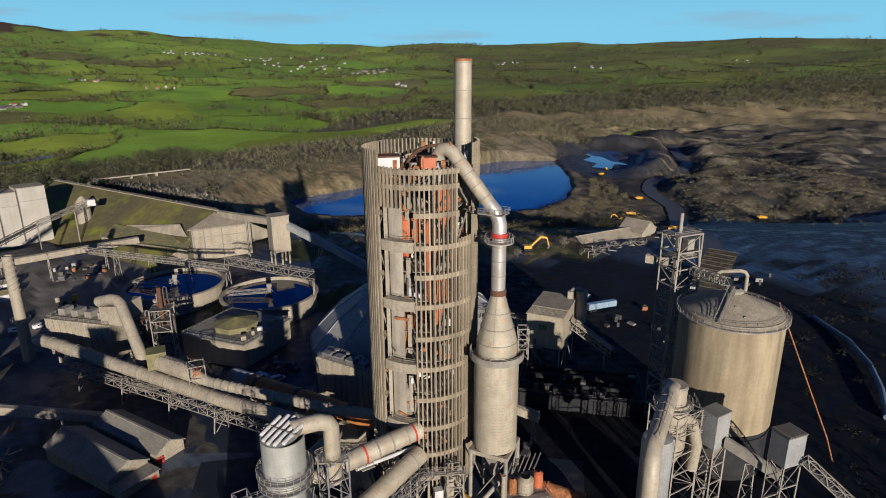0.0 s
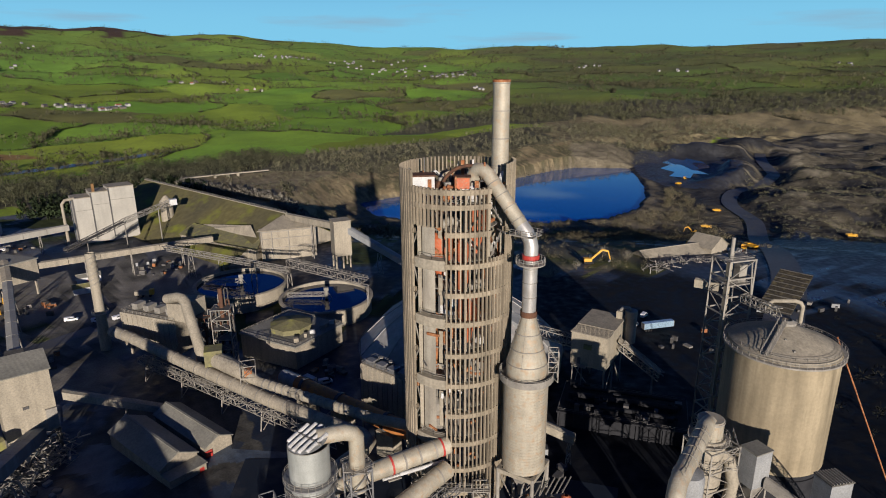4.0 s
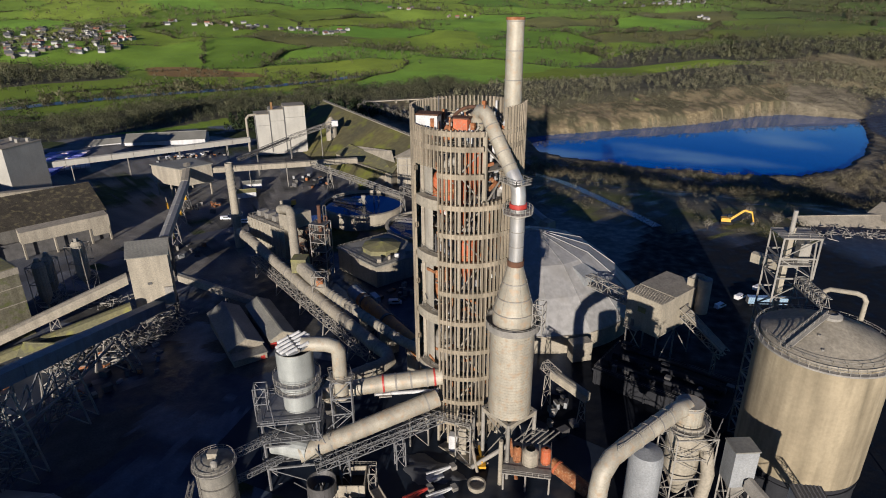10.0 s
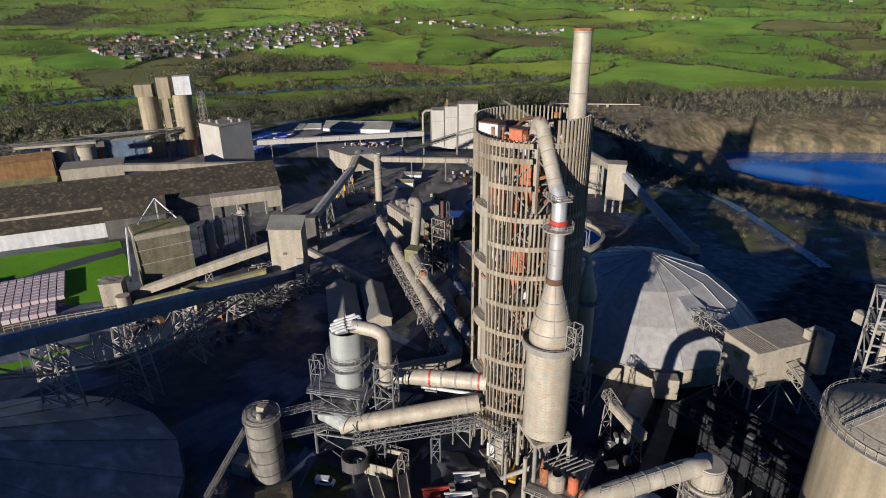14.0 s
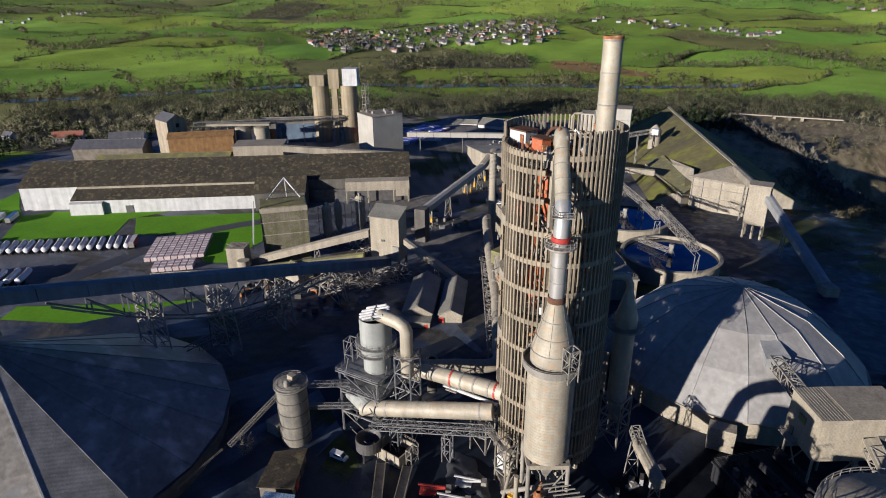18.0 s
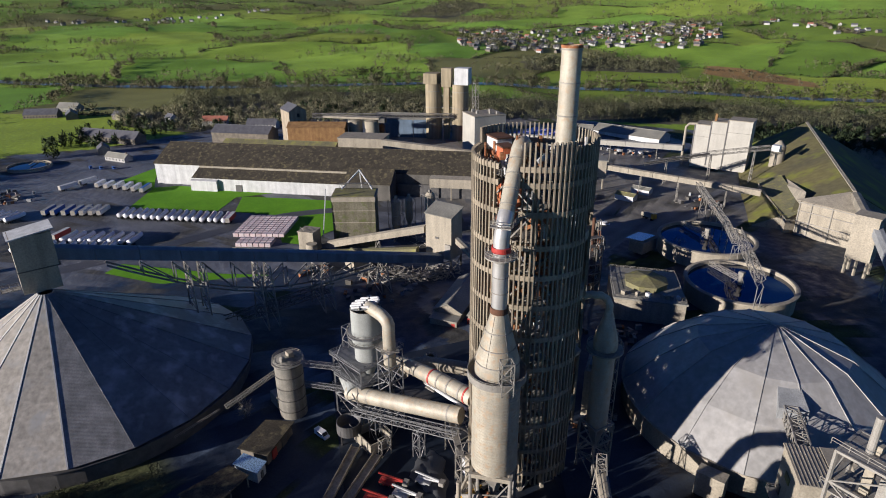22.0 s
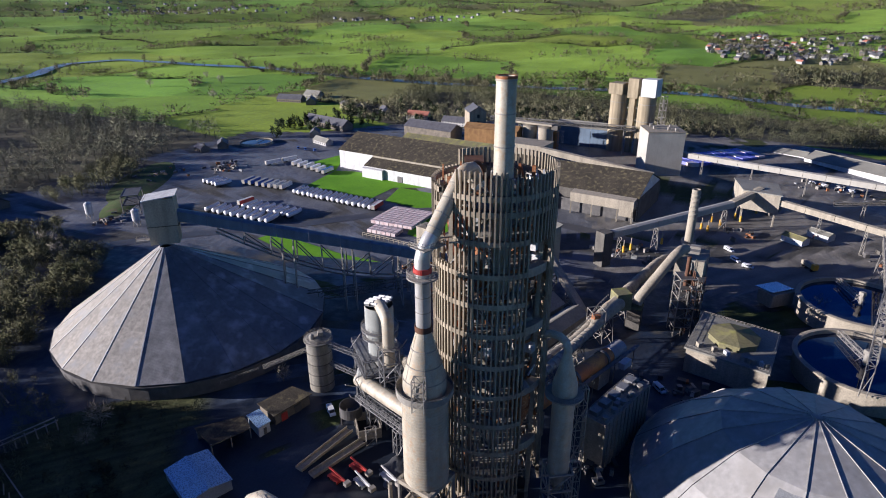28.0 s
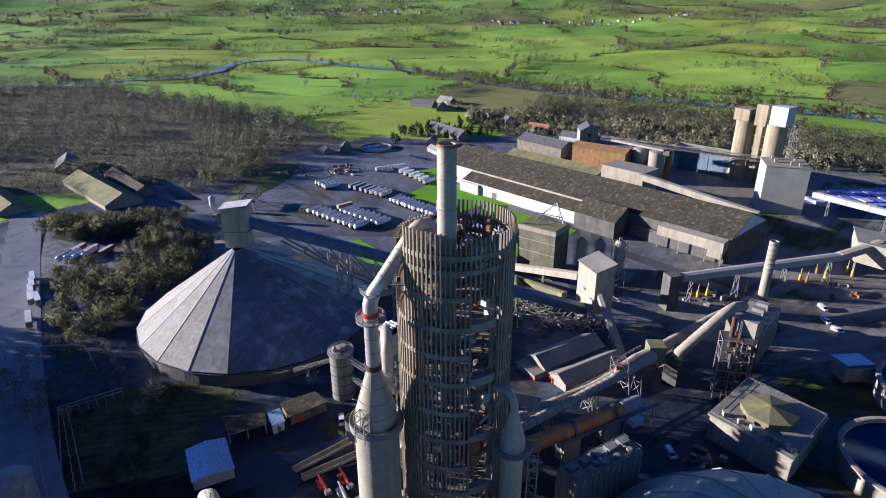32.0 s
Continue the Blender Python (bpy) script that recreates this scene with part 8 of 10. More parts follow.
def twigs(P, H, per, rng, wide=0.34, tall=0.42, mid=0.6, thick=0.035, length=0.26, up=0.45):
    """Long thin leaves and twigs that fill a crown over each place; P: x, y, z of the feet, H: heights."""
    n = len(P)
    d = rng.normal(size=(n, per, 3))
    d /= np.linalg.norm(d, axis=2, keepdims=True)
    rr = rng.uniform(0.12, 1.0, (n, per, 1)) ** 0.6
    lump = 1 + 0.3 * np.sin(d[..., :1] * 5 + rng.uniform(0, 6, (n, 1, 1))) * np.cos(d[..., 1:2] * 4 + rng.uniform(0, 6, (n, 1, 1)))
    rad = np.array([wide, wide, tall])
    h = H[:, None, None]
    s = P[:, None, :] + d * rr * lump * rad * h + np.array([0, 0, 1]) * mid * h
    s[..., 2] = np.maximum(s[..., 2], P[:, None, 2] + 0.02 * H[:, None])
    w = d + np.array([0, 0, up]) + 0.45 * rng.normal(size=d.shape)
    w /= np.linalg.norm(w, axis=2, keepdims=True)
    e = s + w * h * length * rng.uniform(0.6, 1.3, (n, per, 1))
    q = np.cross(w, rng.normal(size=d.shape))
    q /= np.linalg.norm(q, axis=2, keepdims=True)
    q *= h * thick * rng.uniform(0.6, 1.4, (n, per, 1))
    flip = np.where(np.sum(np.cross(2 * q, e - s + q) * d, axis=2, keepdims=True) < 0, -1.0, 1.0)
    v = np.stack([s - q * flip, s + q * flip, e], 2).reshape(-1, 3)
    o = 0.8 * d + np.array([0, 0, 0.35]) + 0.15 * rng.normal(size=d.shape)
    o /= np.linalg.norm(o, axis=2, keepdims=True)
    return v, np.repeat(o.reshape(-1, 3), 3, axis=0)


def trunks(P, H, k=0.022):
    n = len(P)
    v = np.zeros((n, 4, 3))
    for i in range(3):
        a = i * 2.094
        v[:, i] = P + np.stack([np.cos(a) * k * H, np.sin(a) * k * H, -0.3 + 0 * H], -1)
    v[:, 3] = P + np.stack([0.02 * H, 0.01 * H, 0.8 * H], -1)
    f = np.array([[0, 1, 3], [1, 2, 3], [2, 0, 3]])
    return v.reshape(-1, 3), (f[None] + 4 * np.arange(n)[:, None, None]).reshape(-1, 3)


def wood(name, xy, hmin, hmax, per, m, label, cat, seed, stem=True, **kw):
    """A wood or scrub too dense to count, as one body of stems and twigs."""
    rng = np.random.default_rng(seed)
    P = np.stack([xy[:, 0], xy[:, 1], land(xy[:, 0], xy[:, 1])], -1)
    P = P[P[:, 2] > -47.9]
    H = rng.uniform(hmin, hmax, len(P)) * (0.6 + 0.7 * grain(P[:, 0], P[:, 1], 45, 1.0))
    v, o = twigs(P, H, per, rng, **kw)
    f = np.arange(len(v)).reshape(-1, 3)
    if stem:
        tv, tf = trunks(P, H)
        f = np.concatenate([f, tf + len(v)])
        v = np.concatenate([v, tv])
        to = tv - np.repeat(P, 4, axis=0) * [1, 1, 0] - [0, 0, 1] * tv
        o = np.concatenate([o, to / np.maximum(1e-3, np.linalg.norm(to, axis=1, keepdims=True))])
    return tagged(new(name, raw_mesh(name, v, f, m, o)), label, cat, kind="stuff")


RN = np.random.default_rng(11)
wood("scrub", scatter(BANK, 900, RN), 2, 6, 40, TWIG, "brown birch scrub on the bank behind the works", "scrub", 17, False, wide=0.5, mid=0.4)
wood("wood", scatter(WOOD_A, 1500, RN), 10, 18, 250, WOODA, "dense bare winter wood, grey-brown", "woodland", 1, thick=0.0105, length=0.12, up=0.2, wide=0.45)
wood("wood", scatter(WOOD_B, 120, RN), 8, 13, 650, WOODM, "bare winter scrub wood by the road", "woodland", 2, thick=0.013, length=0.11, up=0.2, wide=0.45, mid=0.5)
wood("wood", scatter(WOOD_C, 110, RN), 7, 12, 450, WOODM, "bare winter bushes behind the lorry park", "woodland", 29, thick=0.014, length=0.12, up=0.2, wide=0.45, mid=0.5)
wood("wood", scatter(BELT, 2600, RN), 7, 15, 110, WOODM, "belt of bare winter trees behind the works", "woodland", 3, wide=0.42, thick=0.014, length=0.15, up=0.3)
wood("wood", scatter(CLIFFTOP, 2600, RN), 5, 10, 34, TWIG, "brown bare birch scrub on the quarry edge", "woodland", 4)
wood("wood", scatter(NWOOD, 3600, RN), 9, 15, 30, WOODM, "far bare woodland beyond the quarry", "woodland", 5, thick=0.05)
wood("evergreens", scatter([(-400, 440), (-330, 480), (-300, 600), (-380, 620), (-450, 500)], 260, RN), 7, 13, 90, EVERG, "dark evergreen trees behind the works", "woodland", 6, wide=0.24, thick=0.05)
wood("evergreens", scatter([(-430, -150), (-400, -120), (-520, -20), (-560, -60), (-560, -120)], 60, RN), 6, 11, 90, EVERG, "dark conifers among the cottages", "woodland", 7, wide=0.22, thick=0.05)
SHORE = [(-110, 585), (-60, 430), (40, 470), (130, 480), (190, 520), (215, 700), (200, 820), (172, 700), (120, 632), (40, 606), (-60, 606)]
wood("scrub", scatter(SHORE, 1200, RN), 4, 9, 110, SHRUB, "pale dry willow scrub along the water", "scrub", 8, False, wide=0.55, mid=0.35, tall=0.4, thick=0.014, length=0.18)
wood("scrub", scatter([(-150, 430), (-60, 425), (-100, 585), (-190, 540), (-215, 520)], 420, RN), 3.0, 6.0, 80, SHRUB, "dry brown birch scrub on the bank", "scrub", 9, False, wide=0.45, mid=0.45)
t_ = RN.uniform(0, 1, 420)
sp = np.stack([np.interp(t_, [0, 0.35, 0.65, 1], [-358, -286, -215, -160]), np.interp(t_, [0, 0.35, 0.65, 1], [615, 580, 548, 540])], -1) + RN.normal(0, 5, (420, 2))
wood("scrub", sp, 6, 10, 150, TWIGP, "row of pale frosted birches on the bank", "scrub", 10, True, wide=0.2, mid=0.55, tall=0.45)
wood("scrub", scatter([(205, 560), (330, 470), (560, 520), (900, 700), (900, 1100), (500, 1150), (330, 900), (250, 700)], 2200, RN), 1.5, 4.0, 26, TWIG, "thin brown scrub on the quarry heaps", "scrub", 12, False, wide=0.7, mid=0.3)
wood("scrub", scatter([(-235, 650), (-185, 710), (-95, 800), (60, 985), (200, 1010), (330, 1180), (230, 1110), (40, 1060), (-95, 900), (-225, 760)], 1300, RN), 1.5, 4.5, 30, TWIG, "brown bramble on the quarry face", "scrub", 13, False, wide=0.6, mid=0.3)
wood("scrub", scatter([(-18, 30), (30, 40), (45, 85), (20, 50), (-10, 14)], 90, RN), 1.5, 4.0, 60, BRAMBLE, "dark bramble and rough growth beside the works", "scrub", 14, False, wide=0.6, mid=0.35)
wood("scrub", scatter([(110, 60), (190, 100), (230, 330), (160, 300), (110, 180)], 110, RN), 3, 7, 50, SHADESCRUB, "bare scrub beyond the silo, darkened for shade", "scrub", 15, False, wide=0.45)


wood("scrub", scatter([(-60, 345), (-20, 335), (85, 345), (110, 405), (190, 430), (190, 520), (-60, 430), (-120, 420)], 420, RN), 2.0, 5.0, 90, SHRUB, "pale dry bushes on the rough ground", "scrub", 16, False, wide=0.5, mid=0.38, thick=0.013, length=0.18)


def hedges():
    """Hedgerows along the field edges, and trees in them."""
    rng = np.random.default_rng(21)
    X, Y = [], []
    for r0, r1, n in ((330, 1100, 14000), (1100, 2000, 34000), (2000, 3200, 36000), (3200, 4700, 18000)):
        r = np.sqrt(rng.uniform(r0 * r0, r1 * r1, n))
        a = np.radians(rng.uniform(-48, 160, n))
        x, y = -60 - r * np.sin(a), 100 + r * np.cos(a)
        for _ in range(3):
            D, C, SX, SY = fields(x, y)
            dx, dy = SX[1] - SX[0], SY[1] - SY[0]
            L = np.hypot(dx, dy)
            o = (D[1] - D[0]) / (2 * L)
            x, y = x + dx / L * o, y + dy / L * o
        X.append(x)
        Y.append(y)
    x, y = np.concatenate(X), np.concatenate(Y)
    _, C, _, _ = fields(x, y)
    ok = (np.abs(np.sin((C[0] + C[1]) * 4.1357) * 9973.13) % 1.0) > 0.22
    ok &= (grain(x, y, 55, 4.0) > 0.24) | (np.hypot(x, y) > 2200)
    for w in (WOOD_A, WOOD_B, WOOD_C, BELT, CLIFFTOP, NWOOD, SITE, QUARRY):
        ok &= ~inside(x, y, w)
    ok &= (np.hypot(x + 100, y - 150) > 330) & ~((y > 380) & (y < 1450) & (x > -220))
    ok &= ~inside(x, y, GARDENS)
    x, y = x[ok], y[ok]
    r = np.hypot(x, y)
    P = np.stack([x, y, land(x, y)], -1)
    big = 1 + smooth(r, 1000, 4500) * 1.3
    tree = rng.uniform(size=len(x)) < 0.05 + 0.5 * smooth(grain(x, y, 170, 2.0), 0.42, 0.8)
    H = rng.uniform(1.8, 3.6, len(x)) * big
    v, o = twigs(P[~tree], H[~tree], 4, rng, wide=1.1, tall=0.5, mid=0.45, thick=0.22, length=0.6)
    H2 = rng.uniform(6.5, 14.5, tree.sum()) * (0.8 + 0.2 * big[tree])
    v2, o2 = twigs(P[tree], H2, 17, rng, wide=0.42, thick=0.048)
    for nm, vv, oo, m, lab, cat in (("hedgerow", v, o, HEDGE, "dark winter hedgerows between the fields", "hedge"), ("hedgerow_trees", v2, o2, HTREE, "bare trees standing in the hedgerows", "trees")):
        f = np.arange(len(vv)).reshape(-1, 3)
        tagged(new(nm, raw_mesh(nm, vv, f, m, oo)), lab, cat, kind="stuff")


wood("wood", scatter(GARDENS, 620, RN), 5, 12, 60, TWIG, "bare garden trees between the cottages", "woodland", 18, thick=0.03)
wood("evergreens", scatter(GARDENS, 130, RN), 5, 11, 90, EVERG, "dark conifers between the cottages", "woodland", 19, wide=0.24, thick=0.05)
wood("scrub", scatter(VERGE, 300, RN), 0.8, 2.6, 50, BRAMBLE, "dark bramble over the rough verge", "scrub", 20, False, wide=0.7, mid=0.3)
# Out of view; added on the banks to block the low sun.
wood("wood", scatter([(30, -60), (5, -115), (40, -260), (330, -260), (430, -100), (430, 100), (360, 200), (300, 180), (240, 60), (140, -30), (70, -40)], 2000, RN), 10, 18, 34, TWIG, "unseen bare winter wood added to shade the yard", "woodland", 22, thick=0.06)
wood("scrub", scatter([(240, 560), (300, 520), (480, 600), (520, 760), (420, 900), (310, 860), (275, 720)], 1700, RN), 2, 5, 40, TWIG, "brown birch scrub over the old spoil heap", "scrub", 23, False, wide=0.55, mid=0.35)
VT = np.concatenate([scatter(VILLAGE_E, 420, RN), scatter(VILLAGE_W, 260, RN), scatter(VILLAGE_M, 330, RN)])
wood("wood", np.concatenate([scatter(STRIP, 420, RN), scatter(FARWOOD, 500, RN)]), 9, 16, 34, WOODM, "dark bare wood beside the village", "woodland", 25, thick=0.05)
wood("wood", scatter([(-285, -205), (-205, -195), (-195, -168), (-240, -158), (-290, -172)], 130, RN), 9, 14, 200, WOODM, "dark bare trees at the yard edge", "woodland", 26, thick=0.011, length=0.13, up=0.3)
wood("wood", scatter([(-30, -48), (20, -45), (32, -10), (24, 22), (2, 24), (-12, 2)], 120, RN), 3.5, 8, 170, WOODM, "bare scrub trees on the verge beside the cone store", "woodland", 27, thick=0.012, length=0.14, up=0.3)
wood("wood", VT, 6, 13, 40, WOODM, "bare garden trees between the village houses", "woodland", 24, thick=0.04)
BANKS = []
for k_, ((x0_, y0_), (x1_, y1_)) in enumerate(zip(RIVERLINE, RIVERLINE[1:])):
    l_ = math.hypot(x1_ - x0_, y1_ - y0_)
    n_ = int(l_ / (2.4 if k_ > 5 else 26))
    t_ = RN.uniform(0, 1, n_)
    o_ = RN.choice((-1.0, 1.0, 1.0), n_) * RN.uniform(17, 30, n_)
    BANKS.append(np.stack([x0_ + (x1_ - x0_) * t_ + (y1_ - y0_) / l_ * o_, y0_ + (y1_ - y0_) * t_ - (x1_ - x0_) / l_ * o_], -1))
wood("wood", np.concatenate(BANKS), 8, 15, 80, HTREE, "bare trees along the river banks", "woodland", 28, thick=0.03)
hedges()
for k_, (r0_, r1_, n_) in enumerate(((900, 2200, 95), (2200, 4300, 230))):
    pts_ = []
    for i_ in range(n_):
        r_, a_ = RN.uniform(r0_, r1_), math.radians(RN.uniform(-46, 155))
        cx_, cy_ = -60 - r_ * math.sin(a_), 100 + r_ * math.cos(a_)
        if (cy_ > 380 and cy_ < 1400 and cx_ > -220) or -900 < cx_ < -400 and abs(cy_) < 700:
            continue
        q_ = RN.normal(size=(30, 2)) * (RN.uniform(18, 60, 2) * (1 + k_))
        pts_.append(q_ + (cx_, cy_))
    wood("copse", np.concatenate(pts_), 8, 14 + 4 * k_, 20, HTREE, "scattered bare copses among the fields", "woodland", 30 + k_, thick=0.06 + 0.02 * k_)


def bare_tree(x, y, h, seed, m=None, label="bare spreading winter tree with fine twigs"):
    rng = random.Random(seed)
    z = float(land(x, y))
    T = thing("tree", (x, y, z), label, "tree", "single trees")
    b = MB()
    b.cyl((x, y, z - 0.3), (x + 0.02 * h, y, z + h * 0.45), h * 0.03, h * 0.018, 8)
    for i in range(7):
        a, l = rng.uniform(0, 6.28), h * rng.uniform(0.25, 0.42)
        s = (x + 0.015 * h, y, z + h * rng.uniform(0.22, 0.45))
        e = (s[0] + l * 0.7 * math.cos(a), s[1] + l * 0.7 * math.sin(a), s[2] + l * 0.8)
        b.cyl(s, e, h * 0.012, h * 0.004, 5)
        for j in range(2):
            a2 = a + rng.uniform(-0.9, 0.9)
            c = lerp(s, e, 0.6)
            b.cyl(c, (c[0] + l * 0.4 * math.cos(a2), c[1] + l * 0.4 * math.sin(a2), c[2] + l * 0.5), h * 0.006, h * 0.002, 4)
    b.obj("trunk", BARK, T)
    g = np.random.default_rng(seed)
    v, nor = twigs(np.array([[0.0, 0.0, 0.0]]), np.array([h]), 420, g, wide=0.42, tall=0.4, mid=0.6, thick=0.009, length=0.2)
    o = new("crown", raw_mesh("crown", v, np.arange(len(v)).reshape(-1, 3), m or TWIGP, nor))
    o.parent = T
    return T


for i_, (x_, y_, h_) in enumerate(((-3, 25, 9), (5, 27, 6), (-52, 61, 8), (-38, 70, 6), (-132, 268, 9), (-128, 272, 6), (62, 372, 8), (44, 343, 6), (76, 366, 7), (-793, -411, 14), (-860, -480, 12), (-126, -110, 11), (-113, -92, 10), (-640, -330, 12), (-700, -290, 10), (-735, -500, 12), (108, 108, 7), (118, 96, 6), (-34, 205, 4), (30, 330, 6))):
    bare_tree(x_, y_, h_, 100 + i_)


# ---- cottages, farms and the village ----
def house(x, y, w, d, h, rz, wall, roof, label, windows=False, group="houses", name="house"):
    z = float(land(x, y))
    T = thing(name, (x, y, z), label, "house", group)
    ca, sa = math.cos(radians(rz)), math.sin(radians(rz))
    a, b = (x - ca * w / 2, y - sa * w / 2), (x + ca * w / 2, y + sa * w / 2)
    gable(T, a, b, d, z - 1.5, z + h, z + h + d * 0.38, wall, roof, 0.35, 0.25)
    MB().box((x + ca * w * 0.42, y + sa * w * 0.42, z + h + d * 0.42), (0.9, 1.3, 2.0), rz).obj("chimney", STONE, T)
    if windows:
        for s in (-1, 1):
            for i in range(max(2, int(w / 3.2))):
                u = -w / 2 + (i + 0.5) * w / max(2, int(w / 3.2))
                for zz in ((1.4, 4.0) if h > 4.4 else (1.6,)):
                    MB().box((x + ca * u - sa * s * d / 2, y + sa * u + ca * s * d / 2, z + zz), (1.2, 0.14, 1.3), rz).obj("window", GLASS, T)
        MB().box((x - sa * d / 2, y + ca * d / 2, z + 1.0), (1.0, 0.2, 2.1), rz).obj("door", STONE, T)
    return T


for a_ in ((-541, -13, 26, 11, 5.5, 78, WALLV, REDTILE, "white terrace with a red tiled roof"), (-512, 36, 30, 12, 4.5, 76, WALLV, SLATE, "low white works office with slate roof"), (-575, -64, 12, 9, 5.5, 40, WALLV, SLATE, "white cottage with a dark slate roof"),
           (-470, -92, 62, 14, 5.5, 62, STONE, SLATE, "long grey stone mill row with slate roof"), (-424, -86, 13, 9, 4.5, 20, CONC2, SLATE, "small stone house beside the yard"), (-395, -66, 22, 8, 3, 55, WALLV, ROOFG, "low white outbuilding beside the yard"),
           (-365, -150, 16, 9, 4, 30, STONE, SLATE, "dark stone shed at the yard edge"), (-347, -160, 12, 8, 3.5, 60, STONE, SLATE, "dark stone shed at the yard edge"),
           (-640, -215, 36, 14, 4, 85, STONE, SLATE, "long farm barn with slate roof"), (-626, -180, 20, 12, 5, 20, STONE, SLATE, "stone farmhouse among trees"), (-680, -200, 26, 14, 4, 70, ROOFG, ROOFG, "grey sheeted farm barn"), (-608, -125, 14, 10, 5, 50, STONE, SLATE, "stone farmhouse among trees"), (-590, -100, 12, 9, 5, 10, STONE, SLATE, "stone cottage among conifers")):
    house(*a_, windows=True, group="works cottages", name="cottage")

HOUSES = []
for m_, r_, lab_ in ((WALLV, SLATE, "pale rendered village house with slate roof"), (STONE, SLATE, "grey stone village house with slate roof"), (WALLV, REDTILE, "pale village house with red tiled roof"), (STONE, REDTILE, "stone village house with brown tiled roof")):
    T_ = thing("house", (0, 0, 0), lab_, "house", "village houses")
    MB().poly([(-6, -4, -3), (6, -4, -3), (6, 4, -3), (-6, 4, -3), (-6, -4, 5), (6, -4, 5), (6, 4, 5), (-6, 4, 5), (-6, 0, 8.2), (6, 0, 8.2)], ((0, 1, 5, 4), (2, 3, 7, 6), (1, 2, 6, 9, 5), (3, 0, 4, 8, 7))).obj("wall", m_, T_)
    MB().slab([(-6.4, -4.5, 4.9), (6.4, -4.5, 4.9), (6.4, 0, 8.5), (-6.4, 0, 8.5)], 0.25).slab([(-6.4, 4.5, 4.9), (6.4, 4.5, 4.9), (6.4, 0, 8.5), (-6.4, 0, 8.5)], 0.25).obj("roof", r_, T_)
    MB().box((4.6, 0, 8.8), (0.9, 1.4, 2.0)).obj("chimney", STONE, T_)
    HOUSES.append(T_)
RH = random.Random(17)
SPOTS = []
for poly_, n_, sd_ in ((VILLAGE_E, 165, 3), (VILLAGE_W, 95, 4), (VILLAGE_M, 62, 5)):
    for x_, y_ in scatter(poly_, n_, np.random.default_rng(sd_)):
        SPOTS.append((float(x_), float(y_), 28 + RH.choice((0, 0, 90)) + RH.gauss(0, 7)))
for x_, y_, n_, s_ in ((-1395, 1423, 7, 40), (-1537, 1385, 6, 40), (-1256, 1392, 7, 40), (-1120, 1450, 10, 60), (-1049, 1499, 7, 40), (-1183, 2179, 5, 60), (-934, 2086, 5, 40)):
    rz0 = RH.uniform(0, 180)
    for i_ in range(n_):
        SPOTS.append((x_ + RH.gauss(0, s_ * 0.62), y_ + RH.gauss(0, s_ * 0.62), (rz0 + RH.choice((0, 90)) + RH.gauss(0, 6))))
first_ = set()
for x_, y_, rz_ in SPOTS:
    k_ = RH.choice((0, 0, 0, 0, 0, 1, 1, 1, 1, 1, 2, 3))
    mm_ = pose(x_, y_, float(land(x_, y_)), 0, 0, rz_) @ Matrix.Diagonal((1.1, 0.98, 0.95, 1.0))
    if k_ not in first_:
        first_.add(k_)
        HOUSES[k_].matrix_basis = mm_
    else:
        copy_thing(HOUSES[k_], mm_)
W_, R_ = MB(), MB()
for x_, y_, n_, s_ in ((-1311, 3378, 9, 120), (-914, 3369, 14, 160), (-666, 3106, 16, 140), (-324, 2756, 12, 120), (-234, 2705, 8, 80), (-145, 2244, 5, 30), (330, 3163, 5, 60), (-1383, 3324, 8, 120), (-2037, 1992, 4, 60), (-1947, 2142, 4, 60), (-2466, 2883, 5, 80), (-2200, -1780, 30, 240), (-2392, -1400, 34, 300), (-2236, -682, 12, 130), (-2282, -347, 12, 120), (-2328, -480, 6, 90), (-2636, -158, 5, 90), (-1383, 600, 10, 90), (700, 2900, 4, 90), (1500, 3200, 4, 120)):
    for i_ in range(n_):
        x2, y2, a2 = x_ + RH.gauss(0, s_ * 0.62), y_ + RH.gauss(0, s_ * 0.62), RH.uniform(0, 180)
        z2 = float(land(x2, y2))
        W_.box((x2, y2, z2 + 1.5), (12, 8, 8), a2)
        c2, s2 = math.cos(radians(a2)), math.sin(radians(a2))
        q2 = [(x2 + c2 * u - s2 * v, y2 + s2 * u + c2 * v, z2 + w) for u, v, w in ((-6.3, -4.4, 5.4), (6.3, -4.4, 5.4), (6.3, 4.4, 5.4), (-6.3, 4.4, 5.4), (-6.3, 0, 8.6), (6.3, 0, 8.6))]
        R_.poly(q2, ((0, 1, 5, 4), (3, 4, 5, 2), (0, 4, 3), (1, 2, 5)))
FV = thing("far_village", (-2200, -1000, 0), "far pale houses with slate roofs among fields", "village", kind="stuff")
W_.obj("wall", WALLV, FV)
R_.obj("roof", SLATE, FV)


# ---- vehicles ----
def wheels(T, L, w, xs, r=0.5):
    for x in xs:
        for s in (-1, 1):
            MB().cyl((x, s * (w / 2 - 0.32), r), (x, s * (w / 2), r), r, None, 14).obj("wheel", RUBBER, T)


